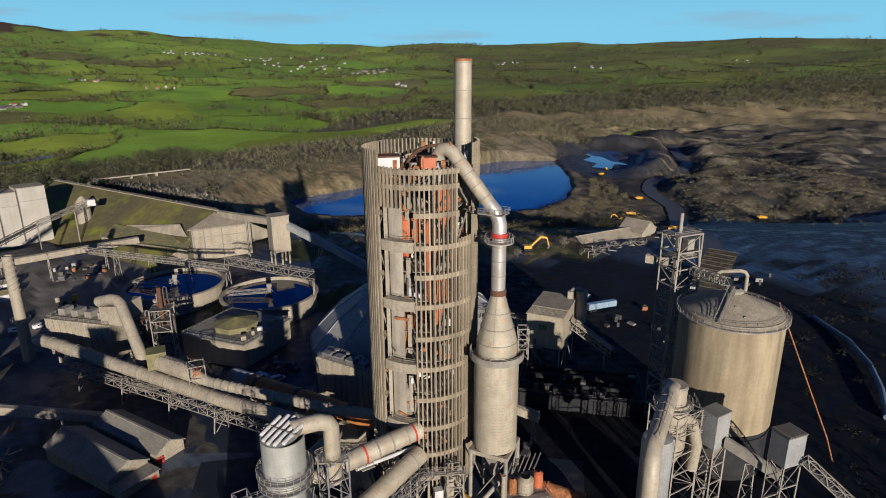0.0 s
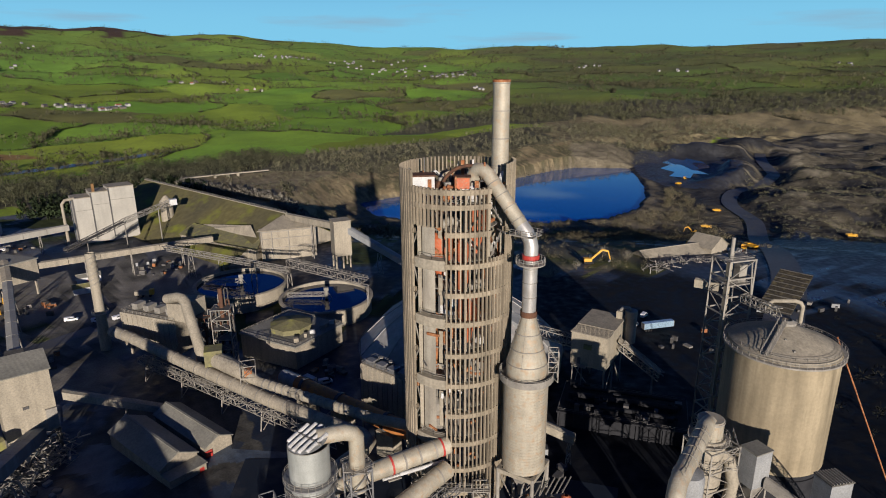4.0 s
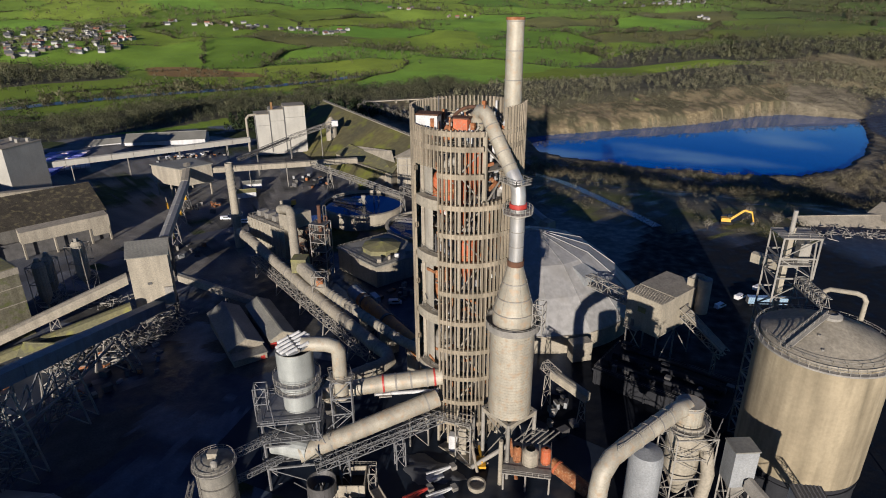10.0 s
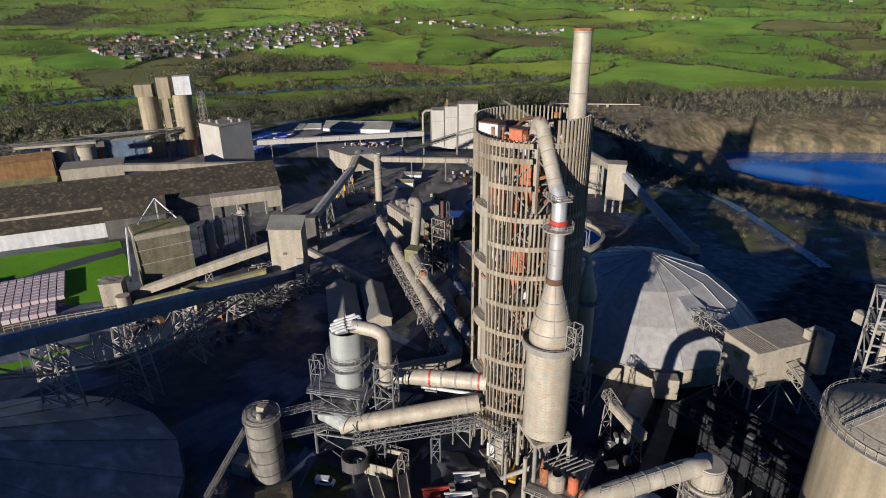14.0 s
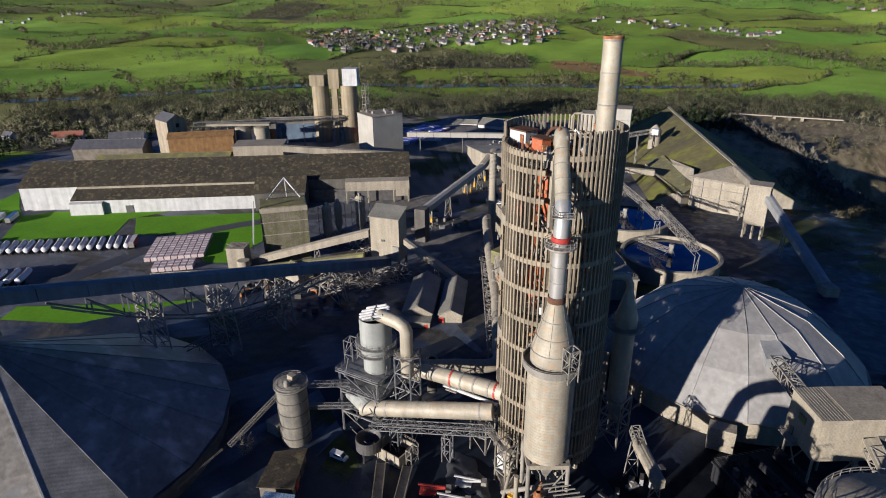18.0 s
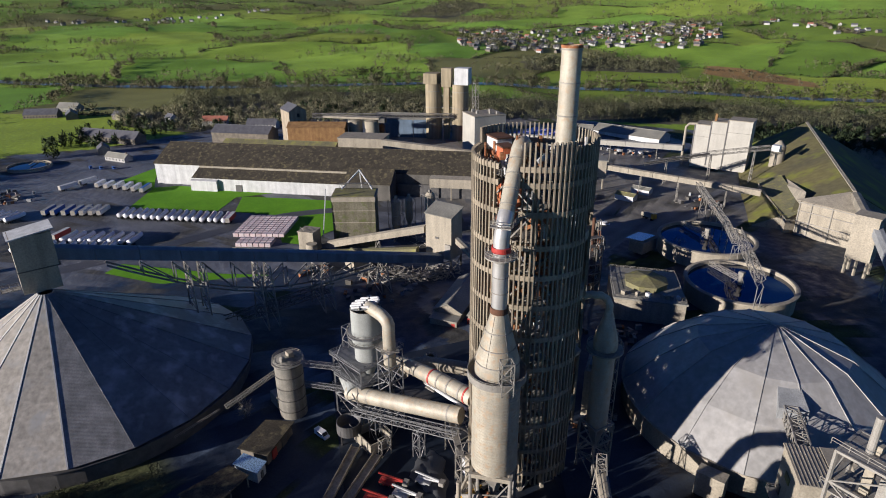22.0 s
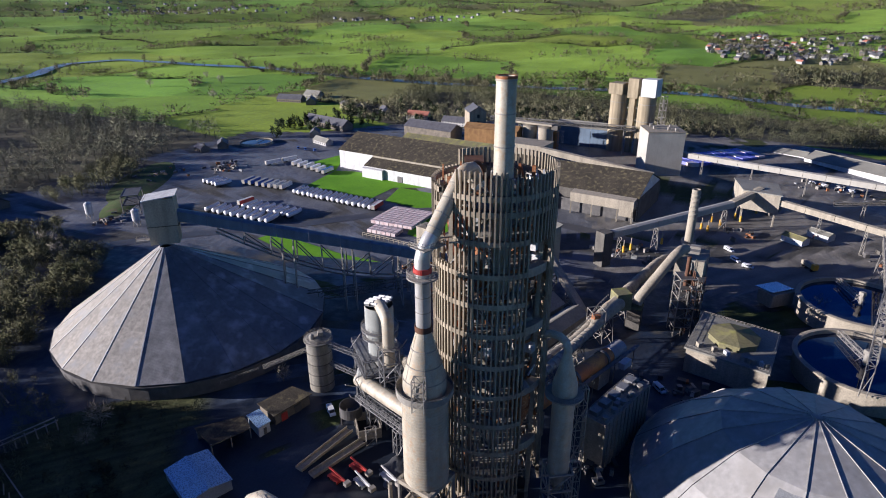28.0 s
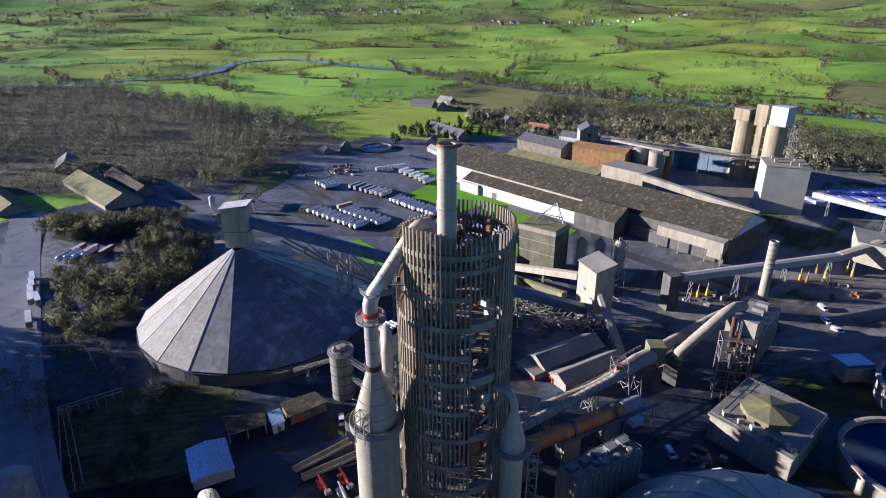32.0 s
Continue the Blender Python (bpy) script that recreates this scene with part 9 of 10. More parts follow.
def tanker():
    T = thing("tank_trailer", (0, 0, 0), "white powder tank trailer parked in a row", "trailer", "parked tank trailers")
    b = MB()
    b.tube([(-6.6, 0, 2.5), (-6.3, 0, 2.5), (-1.2, 0, 2.3), (1.8, 0, 2.3), (5.9, 0, 2.6), (6.4, 0, 2.6)], [0.8, 1.3, 1.4, 1.4, 1.3, 0.8], 16)
    b.obj("tank", TANKW, T, smooth=True)
    MB().box((0, 0, 0.95), (13.0, 0.9, 0.3)).obj("chassis", DSTEEL, T)
    MB().cyl((-1.4, 0, 1.4), (-1.4, 0, 0.8), 0.9, 0.3, 12).obj("hopper", TANKW, T)
    MB().cyl((1.8, 0, 1.4), (1.8, 0, 0.8), 0.9, 0.3, 12).obj("hopper", TANKW, T)
    MB().beam((-5.4, 0, 3.85), (5.4, 0, 3.85), 0.6, 0.08).obj("catwalk", STEEL, T)
    wheels(T, 10, 2.5, (-5.6, -4.3, -3.0))
    MB().box((4.4, 0.8, 0.5), (0.2, 0.2, 1.0)).obj("leg", DSTEEL, T)
    return T


def box_trailer(body, roof, label, L=13.0):
    T = thing("box_trailer", (0, 0, 0), label, "trailer", "parked box trailers")
    MB().box((0, 0, 2.5), (L, 2.5, 2.6)).obj("body", body, T)
    MB().box((0, 0, 3.86), (L - 0.1, 2.4, 0.12)).obj("roof", roof, T)
    MB().box((0, 0, 1.05), (L - 0.4, 1.0, 0.3)).obj("chassis", DSTEEL, T)
    for x in (-L / 2 + 0.05, L / 2 - 0.05):
        MB().box((x, 0, 2.5), (0.16, 2.56, 2.7)).obj("end_frame", STEEL, T)
    wheels(T, L, 2.5, (-L / 2 + 1.2, -L / 2 + 2.5, -L / 2 + 3.8))
    return T


def van(label, m, L=5.4):
    T = thing("van", (0, 0, 0), label, "van", "parked vans")
    MB().poly([(-L / 2, -0.95, 0.45), (L / 2, -0.95, 0.45), (L / 2, 0.95, 0.45), (-L / 2, 0.95, 0.45), (-L / 2, -0.9, 2.1), (L * 0.2, -0.9, 2.1), (L * 0.2, 0.9, 2.1), (-L / 2, 0.9, 2.1), (L * 0.36, -0.92, 1.25), (L * 0.36, 0.92, 1.25), (L / 2, -0.92, 1.05), (L / 2, 0.92, 1.05)],
              ((3, 2, 1, 0), (4, 5, 6, 7), (0, 1, 10, 8, 5, 4), (7, 6, 9, 11, 2, 3), (0, 4, 7, 3), (1, 2, 11, 10), (8, 10, 11, 9), (5, 8, 9, 6))).obj("body", m, T)
    MB().slab([(L * 0.205, -0.8, 2.06), (L * 0.205, 0.8, 2.06), (L * 0.365, 0.82, 1.3), (L * 0.365, -0.82, 1.3)], 0.05).obj("windscreen", GLASS, T)
    for s in (-1, 1):
        MB().box((0.02 * L, s * 0.93, 1.6), (L * 0.5, 0.06, 0.55)).obj("side_window", GLASS, T)
    wheels(T, L, 1.95, (-L * 0.32, L * 0.32), 0.34)
    return T


def row(T, a, b, n, rz, jitter=0.3, z=None, seed=0):
    """Parks the thing and its copies from a to b."""
    rng = random.Random(seed)
    for i in range(n):
        p = lerp(a, b, i / max(1, n - 1))
        m = pose(p[0] + rng.uniform(-jitter, jitter), p[1] + rng.uniform(-jitter, jitter), float(land(*p)) + 0.02 if z is None else z, 0, 0, rz + rng.uniform(-1.5, 1.5))
        if i == 0:
            T.matrix_basis = m
        else:
            copy_thing(T, m)


YZ = -7.98
row(tanker(), (-252, -24), (-231, 38), 16, 172, 0.4, YZ, 1)
row(box_trailer(RED, WHITE, "red sided box trailer parked in the yard", 12), (-230, 41), (-230, 41), 1, 170, 0, YZ, 2)
row(box_trailer(TANKW, TANKW, "white box trailer parked in the yard", 11), (-320, -57), (-306, -30), 5, 168, 0.4, YZ, 3)
row(box_trailer(TANKW, BLUEP, "white trailer with a blue sheeted roof", 13), (-303, -23.5), (-303, -23.5), 1, 168, 0, YZ, 4)
row(box_trailer(TANKW, WHITE, "long white box trailer parked in the yard", 13), (-318, -77), (-330, -68), 2, 145, 0.3, YZ, 5)
row(box_trailer(BLUEP, GREYC, "dark blue curtain trailer parked in the yard", 12.5), (-266, -70), (-262, -52), 4, 172, 0.4, YZ, 6)
row(box_trailer(TANKW, GREYC, "pale flat trailer with grey sheets", 12.5), (-261, -47), (-259, -37), 3, 172, 0.4, YZ, 7)
row(box_trailer(RED, WHITE, "red sided box trailer parked in the yard", 12), (-221, -47), (-221, -47), 1, 160, 0, YZ, 8)
row(tanker(), (-216, -41), (-206, -5), 8, 164, 0.5, YZ, 9)
row(tanker(), (-206, -62), (-194, -14), 10, 172, 0.5, YZ, 10)
row(tanker(), (-262, -98), (-256, -84), 4, 150, 0.4, YZ, 11)
row(van("white delivery van in the yard", TANKW), (-181, 252), (-181, 252), 1, 60, 0, None, 12)
row(van("white van parked by the plant", TANKW, 5.8), (-202, 247), (-189, 248), 2, 30, 0.5, None, 13)
row(van("dark blue car in the yard", BLUEP, 4.4), (-366, -62), (-372, -80), 3, 30, 0.8, None, 14)
row(van("white van beside the kiln", TANKW, 5.2), (-60, 197.6), (-60, 197.6), 1, 30, 0, None, 15)
row(van("white van behind the dome", TANKW, 5.4), (57, 252), (70, 276), 3, 60, 0.5, None, 16)
# White trailer given blue sheets to look shaded.
row(box_trailer(BLUER, BLUER, "white trailer behind the dome, tinted blue for shade", 15), (73, 262), (73, 262), 1, 20, 0, None, 17)
row(box_trailer(TANKW, TANKW, "white trailer on the works road", 12), (-44, -118), (-30, -96), 4, 62, 0.4, None, 18)
row(box_trailer(TANKW, WHITE, "white lorry driving on the works road", 14), (-17, -75), (-17, -75), 1, 61, 0, None, 19)
row(tanker(), (-71, -132), (-80, -124), 4, 20, 0.4, None, 20)
row(van("pale car by the white barn", TANKW, 4.6), (-345, 330), (-330, 352), 4, 60, 1.2, None, 21)


def tanker_truck():
    T = thing("mixer_truck", (-187, 281, -8), "dusty yellow-beige works lorry", "lorry")
    MB().box((-187, 281, -5.6), (7, 2.4, 2.2), 20).obj("body", CONC2, T)
    MB().box((-182.5, 282.7, -5.4), (2.2, 2.4, 2.8), 20).obj("cab", YELLOW, T)
    for u in (-2.6, 0, 4):
        MB().box((-187 + u * 0.94, 281 + u * 0.34, -7.5), (1.0, 2.5, 1.0), 20).obj("wheel", RUBBER, T)


tanker_truck()


def excavator(x, y, rz, big=1.0, label="yellow long-reach excavator on tracks"):
    z = float(land(x, y))
    T = thing("excavator", (x, y, z), label, "excavator", "excavators")
    k = big

    def at(u, v, w):
        c, s = math.cos(radians(rz)), math.sin(radians(rz))
        return (x + k * (c * u - s * v), y + k * (s * u + c * v), z + k * w)
    for s in (-1, 1):
        MB().beam(at(-2.4, s * 1.4, 0.5), at(2.4, s * 1.4, 0.5), 0.7 * k, 1.0 * k).obj("track", RUBBER, T)
    MB().beam(at(-2.2, 0, 1.9), at(1.6, 0, 1.9), 2.8 * k, 1.6 * k).obj("body", YELLOW, T)
    MB().beam(at(0.4, 0.9, 3.0), at(1.9, 0.9, 3.0), 1.1 * k, 1.7 * k).obj("cab", GLASS, T)
    MB().beam(at(1.4, 0, 2.0), at(6.5, 0, 6.6), 0.7 * k, 0.9 * k).obj("boom", YELLOW, T)
    MB().beam(at(6.5, 0, 6.6), at(9.4, 0, 5.9), 0.6 * k, 0.8 * k).obj("boom", YELLOW, T)
    MB().beam(at(9.4, 0, 6.2), at(10.8, 0, 1.6), 0.5 * k, 0.6 * k).obj("stick", YELLOW, T)
    MB().beam(at(10.8, 0, 1.6), at(9.9, 0, 0.5), 1.2 * k, 0.9 * k).obj("bucket", DSTEEL, T)
    MB().beam(at(2.4, 0, 2.2), at(4.6, 0, 5.0), 0.25 * k).obj("ram", STEEL, T)
    return T


excavator(52, 358, 10, 1.25)
excavator(176, 590, 200, 1.0, "yellow excavator on the quarry floor")


def dumper(x, y, rz, m=YELLOW):
    z = float(land(x, y))
    T = thing("dump_truck", (x, y, z), "yellow articulated quarry dump truck", "dump truck", "dump trucks")
    c, s = math.cos(radians(rz)), math.sin(radians(rz))
    at = lambda u, v, w: (x + c * u - s * v, y + s * u + c * v, z + w)
    MB().poly([at(-4.5, -1.5, 2), at(1.5, -1.5, 1.6), at(1.5, 1.5, 1.6), at(-4.5, 1.5, 2), at(-5, -1.7, 3.4), at(1.8, -1.7, 3.6), at(1.8, 1.7, 3.6), at(-5, 1.7, 3.4)], ((3, 2, 1, 0), (0, 1, 5, 4), (1, 2, 6, 5), (2, 3, 7, 6), (3, 0, 4, 7))).obj("skip", m, T)
    MB().box(at(3.4, 0, 2.3), (2.6, 2.6, 2.4), rz).obj("cab", m, T)
    MB().box(at(4.0, 0, 2.9), (1.5, 2.64, 0.8), rz).obj("window", GLASS, T)
    for u in (-3.4, -1.4, 3.4):
        for v in (-1.4, 1.4):
            MB().cyl(at(u, v - 0.3, 0.9), at(u, v + 0.3, 0.9), 0.9, None, 14).obj("wheel", RUBBER, T)


for x_, y_, r_ in ((222, 677, 20), (236, 874, 80), (216, 824, 40), (302, 561, 10), (160, 414, 70), (170, 430, 120), (130, 430, 100), (190, 600, 0)):
    dumper(x_, y_, r_)


def boom_lift(x, y, rz, m, label):
    T = thing("access_platform", (x, y, -5), label, "access platform", "access platforms")
    c, s = math.cos(radians(rz)), math.sin(radians(rz))
    at = lambda u, v, w: (x + c * u - s * v, y + s * u + c * v, -5 + w)
    MB().box(at(0, 0, 0.9), (4.2, 2.2, 0.9), rz).obj("base", m, T)
    MB().beam(at(-1.2, 0, 1.6), at(4.5, 0, 2.4), 0.5).obj("boom", m, T)
    MB().beam(at(4.5, 0, 2.6), at(-2.5, 0, 3.2), 0.4).obj("boom", m, T)
    MB().box(at(5.3, 0, 2.2), (1.4, 1.8, 1.1), rz).obj("basket", STEEL, T)
    for u in (-1.4, 1.4):
        for v in (-1, 1):
            MB().cyl(at(u, v - 0.2, 0.5), at(u, v + 0.2, 0.5), 0.5, None, 12).obj("wheel", RUBBER, T)


boom_lift(2.5, 105.5, 60, RED, "red boom lift parked in the yard")
boom_lift(-2.5, 110, 60, RED, "red boom lift parked in the yard")
boom_lift(2.5, 113, 55, WHITE, "white boom lift parked in the yard")
boom_lift(-1, 119.5, 55, WHITE, "white boom lift parked in the yard")
boom_lift(7.4, 129.7, 120, YELLOW, "small yellow lift at the tower foot")
row(van("white van in the tower yard", TANKW, 5.0), (-25, 93), (-25, 93), 1, 40, 0, -4.98, 30)


def skip_chutes():
    for a, b in (((-12.5, 108.5, -3.6), (3, 98.5, -4.4)), ((-17, 102.5, -3.8), (1.5, 94, -4.5))):
        T = thing("steel_trough", (a[0], a[1], -5), "long pale steel trough on the ground", "trough", "steel troughs")
        MB().beam(a, b, 2.4, 0.3).obj("bed", CONC2, T)
        d = (Vector(b) - Vector(a)).normalized()
        n = Vector((-d.y, d.x, 0)) * 1.25
        for s in (-1, 1):
            MB().beam(Vector(a) + n * s + Vector((0, 0, 0.5)), Vector(b) + n * s + Vector((0, 0, 0.3)), 0.15, 1.0).obj("side", CONC2, T)


skip_chutes()


# ---- yard clutter ----
def pallets(x0, y0, ux, uy, n, k, m, label, z=YZ, s=3.0):
    T = thing("pallet_stack", (x0, y0, z), label, "pallets", "wrapped pallets")
    rz = math.degrees(math.atan2(uy, ux))
    for i in range(n):
        for j in range(k):
            p = (x0 + ux * i * s * 1.06 - uy * j * s * 1.1, y0 + uy * i * s * 1.06 + ux * j * s * 1.1)
            MB().box((p[0], p[1], z + 1.0), (s * 0.92, s * 0.92, 2.0), rz).obj("pallet", m, T)


pallets(-205, 47, 0.24, 0.97, 9, 9, PINKW, "block of pink-white wrapped pallets")
pallets(-190, 50, 0.24, 0.97, 6, 3, PINKW, "block of pink-white wrapped pallets")
pallets(-412, 262, 0.55, 0.83, 11, 3, BLUEW, "long block of blue-wrapped pallets", -8.6, 3.2)
pallets(-398, 258, 0.55, 0.83, 11, 3, PINKW, "block of pale wrapped pallets", -8.6, 3.2)
pallets(-80, -128, 0.9, 0.3, 5, 2, RED, "red crates beside the road", -5.9, 2.4)
RC = random.Random(9)
for cx_, cy_, n_, s_ in ((-300, -110, 46, 13), (-270, -150, 40, 16), (-345, 335, 26, 14), (-330, 350, 24, 12), (-205, 330, 24, 14), (-190, 200, 20, 12), (-120, 120, 24, 14), (-150, 90, 16, 8), (-175, -115, 22, 10), (85, 245, 10, 14), (150, 300, 12, 18), (20, 160, 12, 8), (-230, 255, 12, 10), (-60, 205, 18, 8), (150, 400, 16, 10), (-15, 175, 14, 6), (-300, -45, 0, 1)):
    for i_ in range(n_):
        x_, y_ = cx_ + RC.gauss(0, s_ * 0.6), cy_ + RC.gauss(0, s_ * 0.6)
        if math.hypot(x_ + 12, y_ - 225.5) < 42 or math.hypot(x_ - 78.8, y_ - 154.3) < 15:
            continue
        z_ = float(land(x_, y_))
        w_, d_, h_ = RC.uniform(0.8, 3.6), RC.uniform(0.8, 2.2), RC.uniform(0.5, 2.2)
        C_ = thing("crate", (x_, y_, z_), RC.choice(("dusty scrap crate on the yard", "grey steel offcut on the yard", "pale scrap bin on the yard")), "scrap", "yard scrap")
        r_ = RC.uniform(0, 180)
        MB().box((x_, y_, z_ + h_ / 2), (w_, d_, h_), r_).obj("body", RC.choice((STEEL, GREYC, DARKC, DSTEEL, DSTEEL, RUST)), C_)
        if h_ > 1.25:
            MB().box((x_, y_, z_ + h_ + 0.06), (w_ * 1.04, d_ * 1.04, 0.14), r_).obj("lid", RC.choice((STEEL, DSTEEL, DARKC)), C_)


def marker(x, y):
    z = float(land(x, y))
    T = thing("marker_post", (x, y, z), "tall yellow guard post with a white top", "post", "yellow posts")
    MB().cyl((x, y, z), (x, y, z + 3.6), 0.75, 0.65, 12).obj("base", YELLOW, T)
    MB().cyl((x, y, z + 3.6), (x, y, z + 7.0), 0.28, 0.22, 10).obj("pole", CONC2, T)


for x_, y_ in ((-234, 238), (-231, 241), (-243, 250), (-257, 261), (-252, 263), (-270, 276), (-189, 192), (-205, 213), (-193, 196), (-248, 246)):
    marker(x_, y_)


def old_barns():
    T = thing("old_barn", (-165, -225, -8), "long low barn with a mossy green roof", "barn")
    gable(T, (-178, -278), (-152, -190), 26, -9, -4, 2.5, CONC2, MOSSR)
    S = thing("old_barn", (-190, -235, -8), "long low barn with dark sheet roof", "barn")
    gable(S, (-201, -268), (-176, -198), 16, -9, -4, 0.5, STONE, FIBRE)
    R = thing("old_barn", (-120, -300, -8), "long low barn with a mossy green roof", "barn")
    gable(R, (-128, -330), (-104, -240), 22, -9, -4, 1.5, CONC2, MOSSR)
    Q = thing("old_barn", (-200, -335, -8), "long low barn with dark sheet roof", "barn")
    gable(Q, (-212, -345), (-190, -315), 16, -9, -3, 2, STONE, SLATE)
    P = thing("round_pool_tank", (-384, -127, -8), "round open tank of blue water", "tank")
    MB().lathe((-384, -127), [(15, -9), (15, -5.6), (14.3, -5.6), (14.3, -7)], 40).obj("wall", CONC2, P)
    MB().lathe((-384, -127), [(14.3, -6.6), (0.02, -6.6)], 40).obj("water_surface", TANKWATER, P)
    MB().beam((-399, -127, -5.3), (-384, -127, -5.3), 1.0, 0.3).obj("bridge", STEEL, P)
    for x, y, rx, ry, h in ((-255, -150, 66, 24, 2.0), (-205, -128, 40, 14, 1.4)):
        M = thing("grass_mound", (x, y, -8), "low smooth grassed mound", "mound")
        b = MB()
        prof = [(1.0 - i / 8, h * math.sin(math.pi / 2 * i / 8)) for i in range(9)]
        pts, fs, n = [], [], 36
        for r, z in prof:
            for i in range(n):
                a = i * 6.2832 / n
                pts.append((x + rx * r * math.cos(a) * 0.9 + 0.3 * ry * r * math.sin(a), y + ry * r * math.sin(a) + 0.25 * rx * r * math.cos(a), -8.4 + z))
        for k in range(8):
            for i in range(n):
                fs.append((k * n + i, k * n + (i + 1) % n, (k + 1) * n + (i + 1) % n, (k + 1) * n + i))
        b.poly(pts, fs).obj("turf", ROUGHG, M, smooth=True)
    C = thing("process_rig", (-190, -118, -8), "dark cluster of old process towers", "steelwork")
    frame_tower(-196, -112, 18, 10, -8, 4, C, 2, 0.5, 30, DSTEEL, floors=True)
    for x, y in ((-175, -127), (-170, -90)):
        W = thing("white_bin", (x, y, -8), "small white upright silo", "silo", "white bins")
        MB().lathe((x, y), [(0.5, -7), (2.2, -4), (2.2, 2), (0.5, 3.2)], 16).obj("drum", WHITE, W)
        for a in (45, 135, 225, 315):
            p = pt(a, 1.9, -8, (x, y))
            MB().beam(p, (p[0], p[1], -3), 0.25).obj("leg", STEEL, W)


old_barns()


def roadside():
    K = tagged(MB().beam((5, -45, -4.8), (48, 45, -4.8), 0.5, 0.5).obj("kerb", CONC2), "pale concrete kerb along the works road", "kerb", kind="structure")
    P = thing("pipe_arch", (-8, -28, -5), "thin pale overhead pipe bending to the ground", "pipe")
    MB().tube([(14, -66, 1.2), (-8, -30, 1.2), (-10.5, -25, 1.0), (-10, -22, -0.4), (-7, -14, -5)], 0.28, 10).obj("pipe", CONC2, P)
    for p in ((6, -53), (-2, -40)):
        MB().beam((*p, -5), (*p, 1.2), 0.25).obj("post", STEEL, P)
    R = thing("pipe_rack", (14, 12, -5), "rusty low pipe rack in rough grass", "pipe rack")
    for a, b in (((18, 2, -1), (0, 12, -1)), ((19, 4, -1), (1, 14, -1)), ((18, 2, -1), (40, 38, -3)), ((16, 4, -1), (36, 42, -3))):
        MB().beam(a, b, 0.3).obj("pipe", STEEL, R)
    for i in range(8):
        p = lerp((18, 3, 0), (1, 13, 0), i / 7)
        MB().beam((p[0], p[1], -5), (p[0], p[1], -1), 0.3).obj("post", STEEL, R)
    for i in range(10):
        p = lerp((18, 3, 0), (38, 40, 0), i / 9)
        MB().beam((p[0], p[1], -5), (p[0] - 0.5, p[1] + 0.5, -1.5), 0.25).obj("post", STEEL, R)
    T = thing("lattice_drum", (50, 32, -5), "round open-topped tank with ladders by the road", "tank")
    MB().lathe((50, 32), [(6.0, -5), (6.0, 6), (5.6, 6.4), (0.02, 8)], 28).obj("shell", GREYC, T, smooth=True)
    ring_rail((50, 32), 6.2, 6.0, T, 20)
    frame_tower(52, 38, 4, 4, -5, 9, T, 3, 0.25)
    F = thing("yard_fence", (-150, 60, -8), "pale yard fence of posts and rails", "fence")
    pts = [(-182, 48), (-178, 62), (-172, 78), (-166, 92)]
    for p, q in zip(pts, pts[1:]):
        for i in range(5):
            c = lerp(p, q, i / 5)
            MB().beam((*c, -8), (*c, -5.4), 0.3).obj("post", CONC2, F)
        MB().beam((*p, -5.6), (*q, -5.6), 0.25).obj("rail", CONC2, F)
        MB().beam((*p, -6.6), (*q, -6.6), 0.2).obj("rail", CONC2, F)
    G = thing("scrap_screen", (140, 306, -6), "tilted dark slatted screen panel leaning on a heap", "screen")
    MB().slab([(126, 293, -4), (138, 284, -4), (158, 312, 6), (146, 322, 6)], 0.5).obj("panel", FIBRE, G)
    for i in range(10):
        p, q = lerp((126, 293, -3.8), (146, 322, 6.2), i / 9), lerp((138, 284, -3.8), (158, 312, 6.2), i / 9)
        MB().beam(p, q, 0.4).obj("slat", DARKC, G)
    for f in (0.2, 0.8):
        p = lerp((146, 322), (158, 312), f)
        MB().beam((*p, -8), (*p, 5.6), 0.5).obj("prop", STEEL, G)
    B = thing("rail_bridge", (-338, 690, -16), "low pale railway bridge in the trees", "bridge")
    MB().beam((-372, 650, -13.5), (-300, 720, -14.5), 4, 1.2).obj("deck", CONC2, B)
    for f in (0.35, 0.5, 0.62):
        p = lerp((-372, 650), (-300, 720), f)
        MB().box((*p, -17), (3, 2.4, 6), 42).obj("pier", CONC2, B)


roadside()


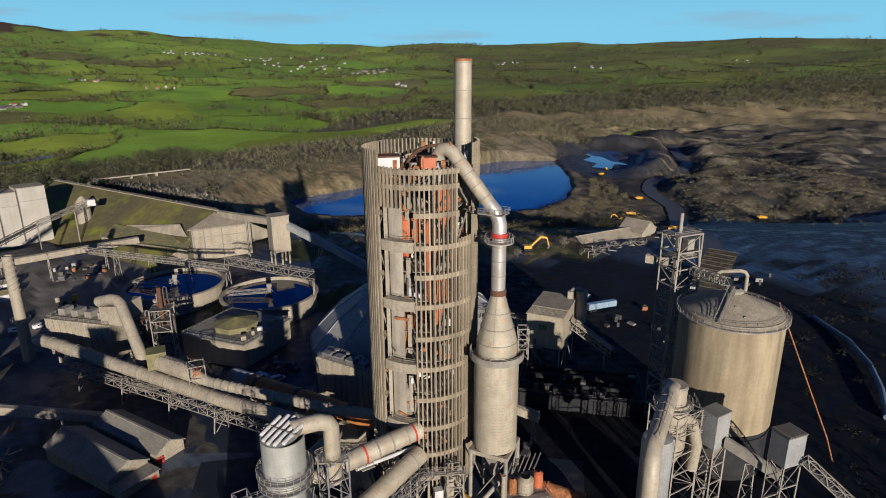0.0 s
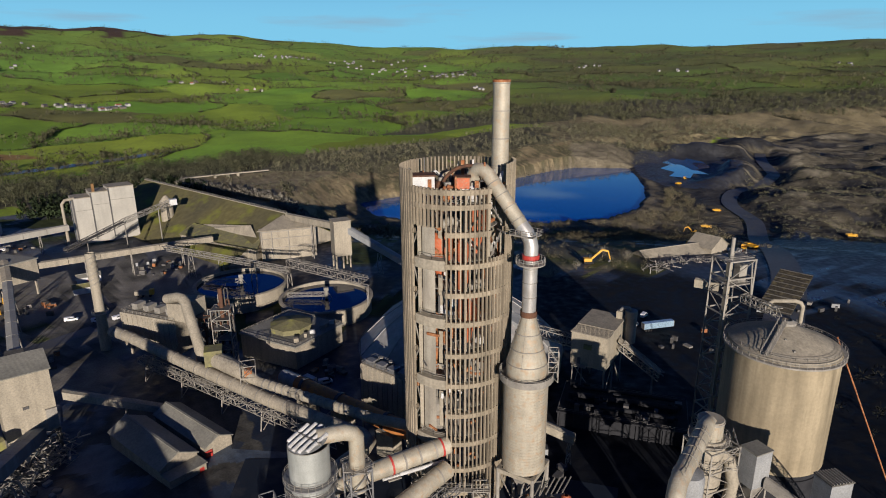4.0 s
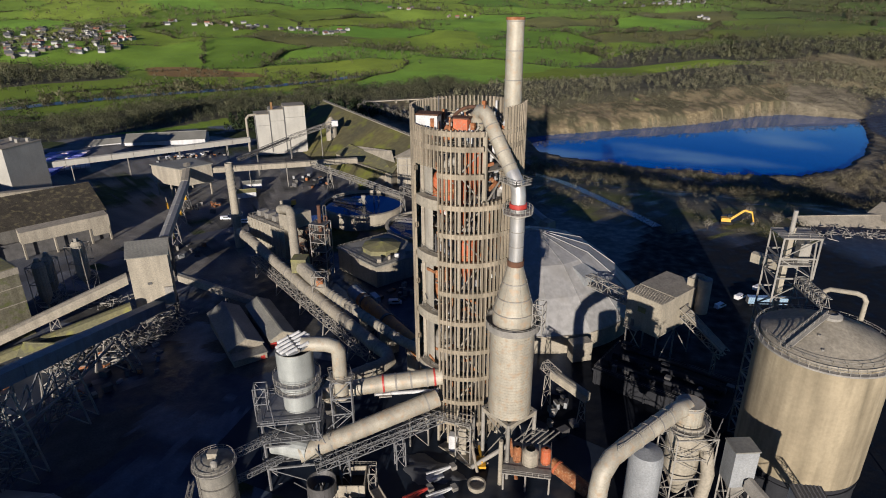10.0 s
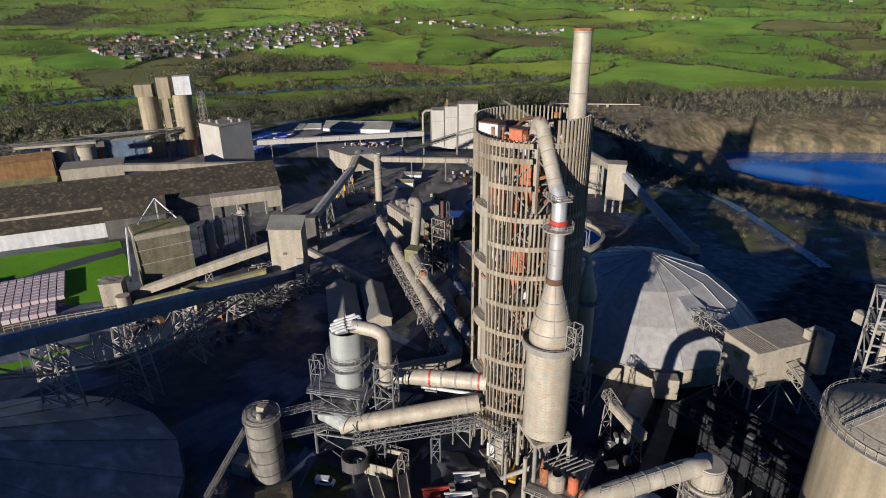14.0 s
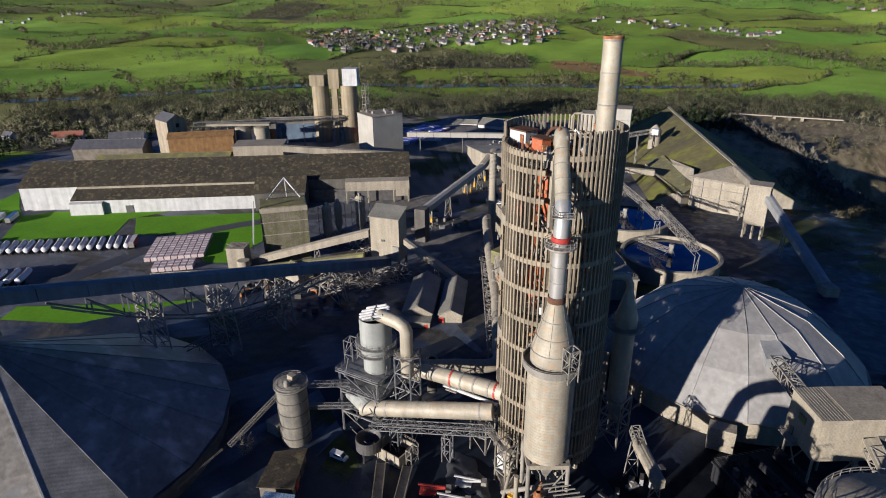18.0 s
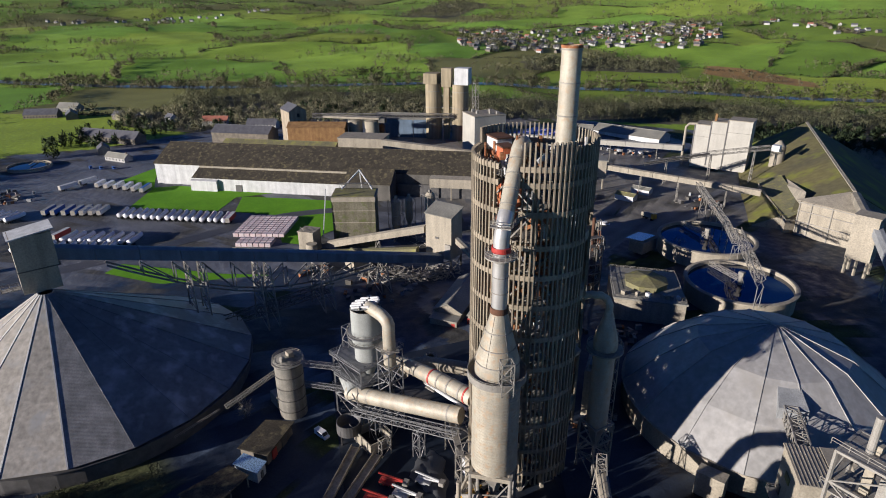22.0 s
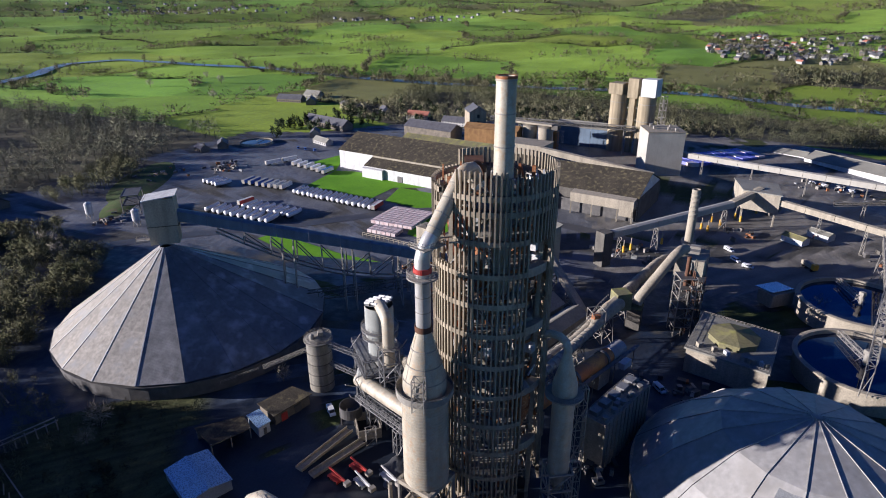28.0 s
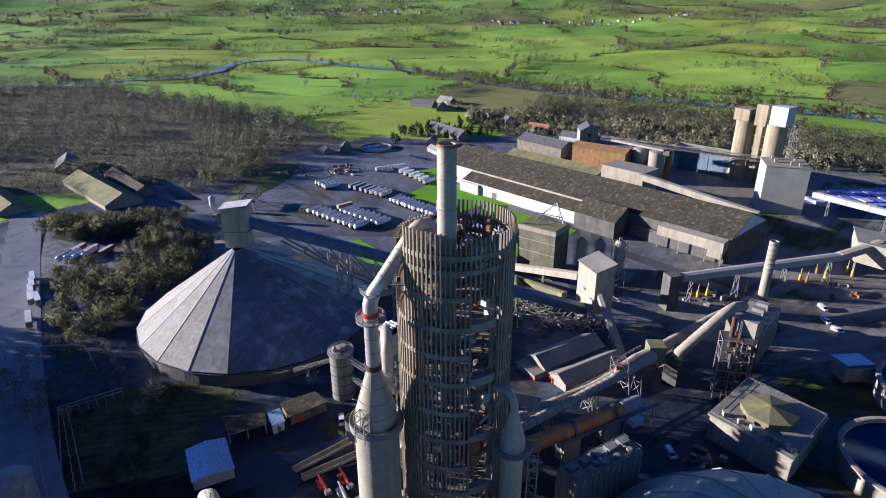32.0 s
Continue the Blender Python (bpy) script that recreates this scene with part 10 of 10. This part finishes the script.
# ---- raw meal filter house, scrap and parked lorries ----
def filter_house():
    x, y, rz = 46, 185, -12
    T = thing("filter_house", (x, y, -5), "low dark filter house with ducts over its roof", "industrial building")
    # Walls, roof and ducts are near black to hold the shade over them.
    MB().box((x, y, -2.5), (40, 19, 5), rz).obj("wall", NEARBLACK, T)
    MB().box((x, y, 0.2), (40.8, 19.8, 0.5), rz).obj("roof", NEARBLACK, T)
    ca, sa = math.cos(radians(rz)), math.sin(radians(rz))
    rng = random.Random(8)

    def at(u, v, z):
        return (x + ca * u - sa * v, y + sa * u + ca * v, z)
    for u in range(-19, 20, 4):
        MB().box(at(u, -9.7, -2.5), (0.5, 0.5, 5), rz).obj("wall_rib", NEARBLACK, T)
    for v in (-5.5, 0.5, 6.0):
        MB().tube([at(-17, v, 1.6), at(-4, v, 1.8), at(4, v + 1.0, 1.6), at(17, v + 0.6, 1.8)], rng.uniform(0.6, 1.0), 12).obj("duct", NEARBLACK, T)
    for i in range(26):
        MB().box(at(rng.uniform(-18, 18), rng.uniform(-8.5, 8.5), 1.2 + 0.4 * (i % 3)), (rng.uniform(1, 3), rng.uniform(0.8, 2), rng.uniform(1.2, 2.6)), rz).obj("roof_unit", rng.choice((NEARBLACK, NEARBLACK, DSTEEL)), T)
    rail([at(-20, -9.5, 0.5), at(20, -9.5, 0.5), at(20, 9.5, 0.5), at(-20, 9.5, 0.5), at(-20, -9.5, 0.5)], T, 1.1, 4.0, m=DSTEEL)


filter_house()


def scrap_heap(pts, n, seed, label):
    """Jumbled steel bars and plates along a line."""
    rng = random.Random(seed)
    b = MB()
    for i in range(n):
        f = rng.uniform(0, len(pts) - 1.001)
        p = lerp(pts[int(f)], pts[int(f) + 1], f - int(f))
        c = Vector((p[0] + rng.gauss(0, 3.2), p[1] + rng.gauss(0, 3.2), 0))
        z = float(land(c.x, c.y)) + rng.uniform(0.3, 2.6)
        d = Vector((rng.gauss(0, 1), rng.gauss(0, 1), rng.gauss(0, 0.35))).normalized() * rng.uniform(0.8, 3.0)
        w = rng.uniform(0.12, 0.5)
        b.beam((c.x - d.x, c.y - d.y, z - d.z), (c.x + d.x, c.y + d.y, z + d.z), w, w * rng.uniform(0.3, 1.0))
    return tagged(b.obj("scrap_heap", STEEL), label, "scrap", kind="stuff")


# Stands in for trestle lattice and pipes that catch the sun under the gallery.
scrap_heap([(-141, 108), (-137, 128), (-128, 138), (-134, 152)], 420, 5, "jumbled pale steel bars standing in for sunlit trestle lattice under the gallery")
scrap_heap([(-196, 140), (-178, 150), (-160, 152)], 120, 6, "loose steel bars and plates beside the hall")
scrap_heap([(85, 345), (108, 368), (128, 372)], 160, 7, "rusty scrap beside the quarry shed")
row(box_trailer(RED, WHITE, "red flatbed trailer with white sheeted load", 11), (-80, -134), (-86, -118), 3, 18, 0.4, None, 31)
row(box_trailer(TANKW, TANKW, "white lorry parked on the works road", 12), (-31, -92), (-31, -92), 1, 66, 0, None, 32)


def open_bin():
    x, y, rz = -19.5, 107.5, 28
    T = thing("open_bin", (x, y, -5), "open-topped pale steel settling bin with a ladder", "bin")
    ca, sa = math.cos(radians(rz)), math.sin(radians(rz))

    def at(u, v, z):
        return (x + ca * u - sa * v, y + sa * u + ca * v, z)
    for u, v, w, d in ((-4.4, 0, 0.3, 7), (4.4, 0, 0.3, 7), (0, -3.4, 9, 0.3), (0, 3.4, 9, 0.3)):
        MB().box(at(u, v, -3.1), (w, d, 3.6), rz).obj("side", CLAD, T)
    MB().box(at(0, 0, -4.4), (8.4, 6.4, 0.5), rz).obj("dust_fill", NEARBLACK, T, "black dust in the bin")
    for u in (-3, 0, 3):
        MB().box(at(u, -3.7, -3.1), (0.25, 0.3, 3.6), rz).obj("stiffener", STEEL, T)
    frame_tower(*at(6.2, 0, 0)[:2], 1.8, 3.0, -5, 0.5, T, 2, 0.2, rz)
    rail([at(-4.5, 3.7, -1.2), at(4.5, 3.7, -1.2), at(7.2, 1.6, 0.5)], T, 1.1, 1.8)


open_bin()


def tower_foot():
    """Frames, hoods and walkways round the tower's foot."""
    F = thing("foot_frame", (-2, 131, -5), "braced steel frame and walkways at the tower foot", "steel frame")
    frame_tower(-12, 131, 5, 5, -5, 6, F, 2, 0.35, 30)
    frame_tower(2.5, 130, 4, 4, -5, 8, F, 3, 0.3, 10)
    MB().box((-1.5, 131.5, -2.2), (2.4, 2.0, 5.6), 15).obj("white_cabinet", WHITE, F)
    MB().beam((-14, 129, 6.2), (5, 128, 8.2), 1.6, 0.2).obj("walkway", STEEL, F)
    rail([(-14, 128.2, 6.3), (5, 127.2, 8.3)], F, 1.1, 1.6)
    rail([(-14, 129.8, 6.3), (5, 128.8, 8.3)], F, 1.1, 1.6)
    for i, (a, b, r) in enumerate((((6, 127, -4), (14, 131, 3), 0.6), ((8, 126, -4.2), (2, 133, 4), 0.4), ((18, 128, -4), (14, 133, 4), 0.5))):
        MB().cyl(a, b, r, None, 12).obj("chute", (STEEL, CONC2, RUST)[i], F)
    D = thing("dust_pile", (-4, 122, -5), "grey heap of spilled raw meal at the tower foot", "heap")
    pts, fs, n = [], [], 28
    for k in range(6):
        for i in range(n):
            a = i * 6.2832 / n
            r = (1 - k / 6) * (1 + 0.22 * math.sin(3 * a + k) + 0.12 * math.sin(7 * a))
            pts.append((-4 + 9 * r * math.cos(a), 122 + 5 * r * math.sin(a), -5.1 + 1.6 * (k / 6) ** 0.8))
    for k in range(5):
        for i in range(n):
            fs.append((k * n + i, k * n + (i + 1) % n, (k + 1) * n + (i + 1) % n, (k + 1) * n + i))
    fs.append(tuple(5 * n + i for i in range(n)))
    MB().poly(pts, fs).obj("spill", ROADM, D, smooth=True)


tower_foot()
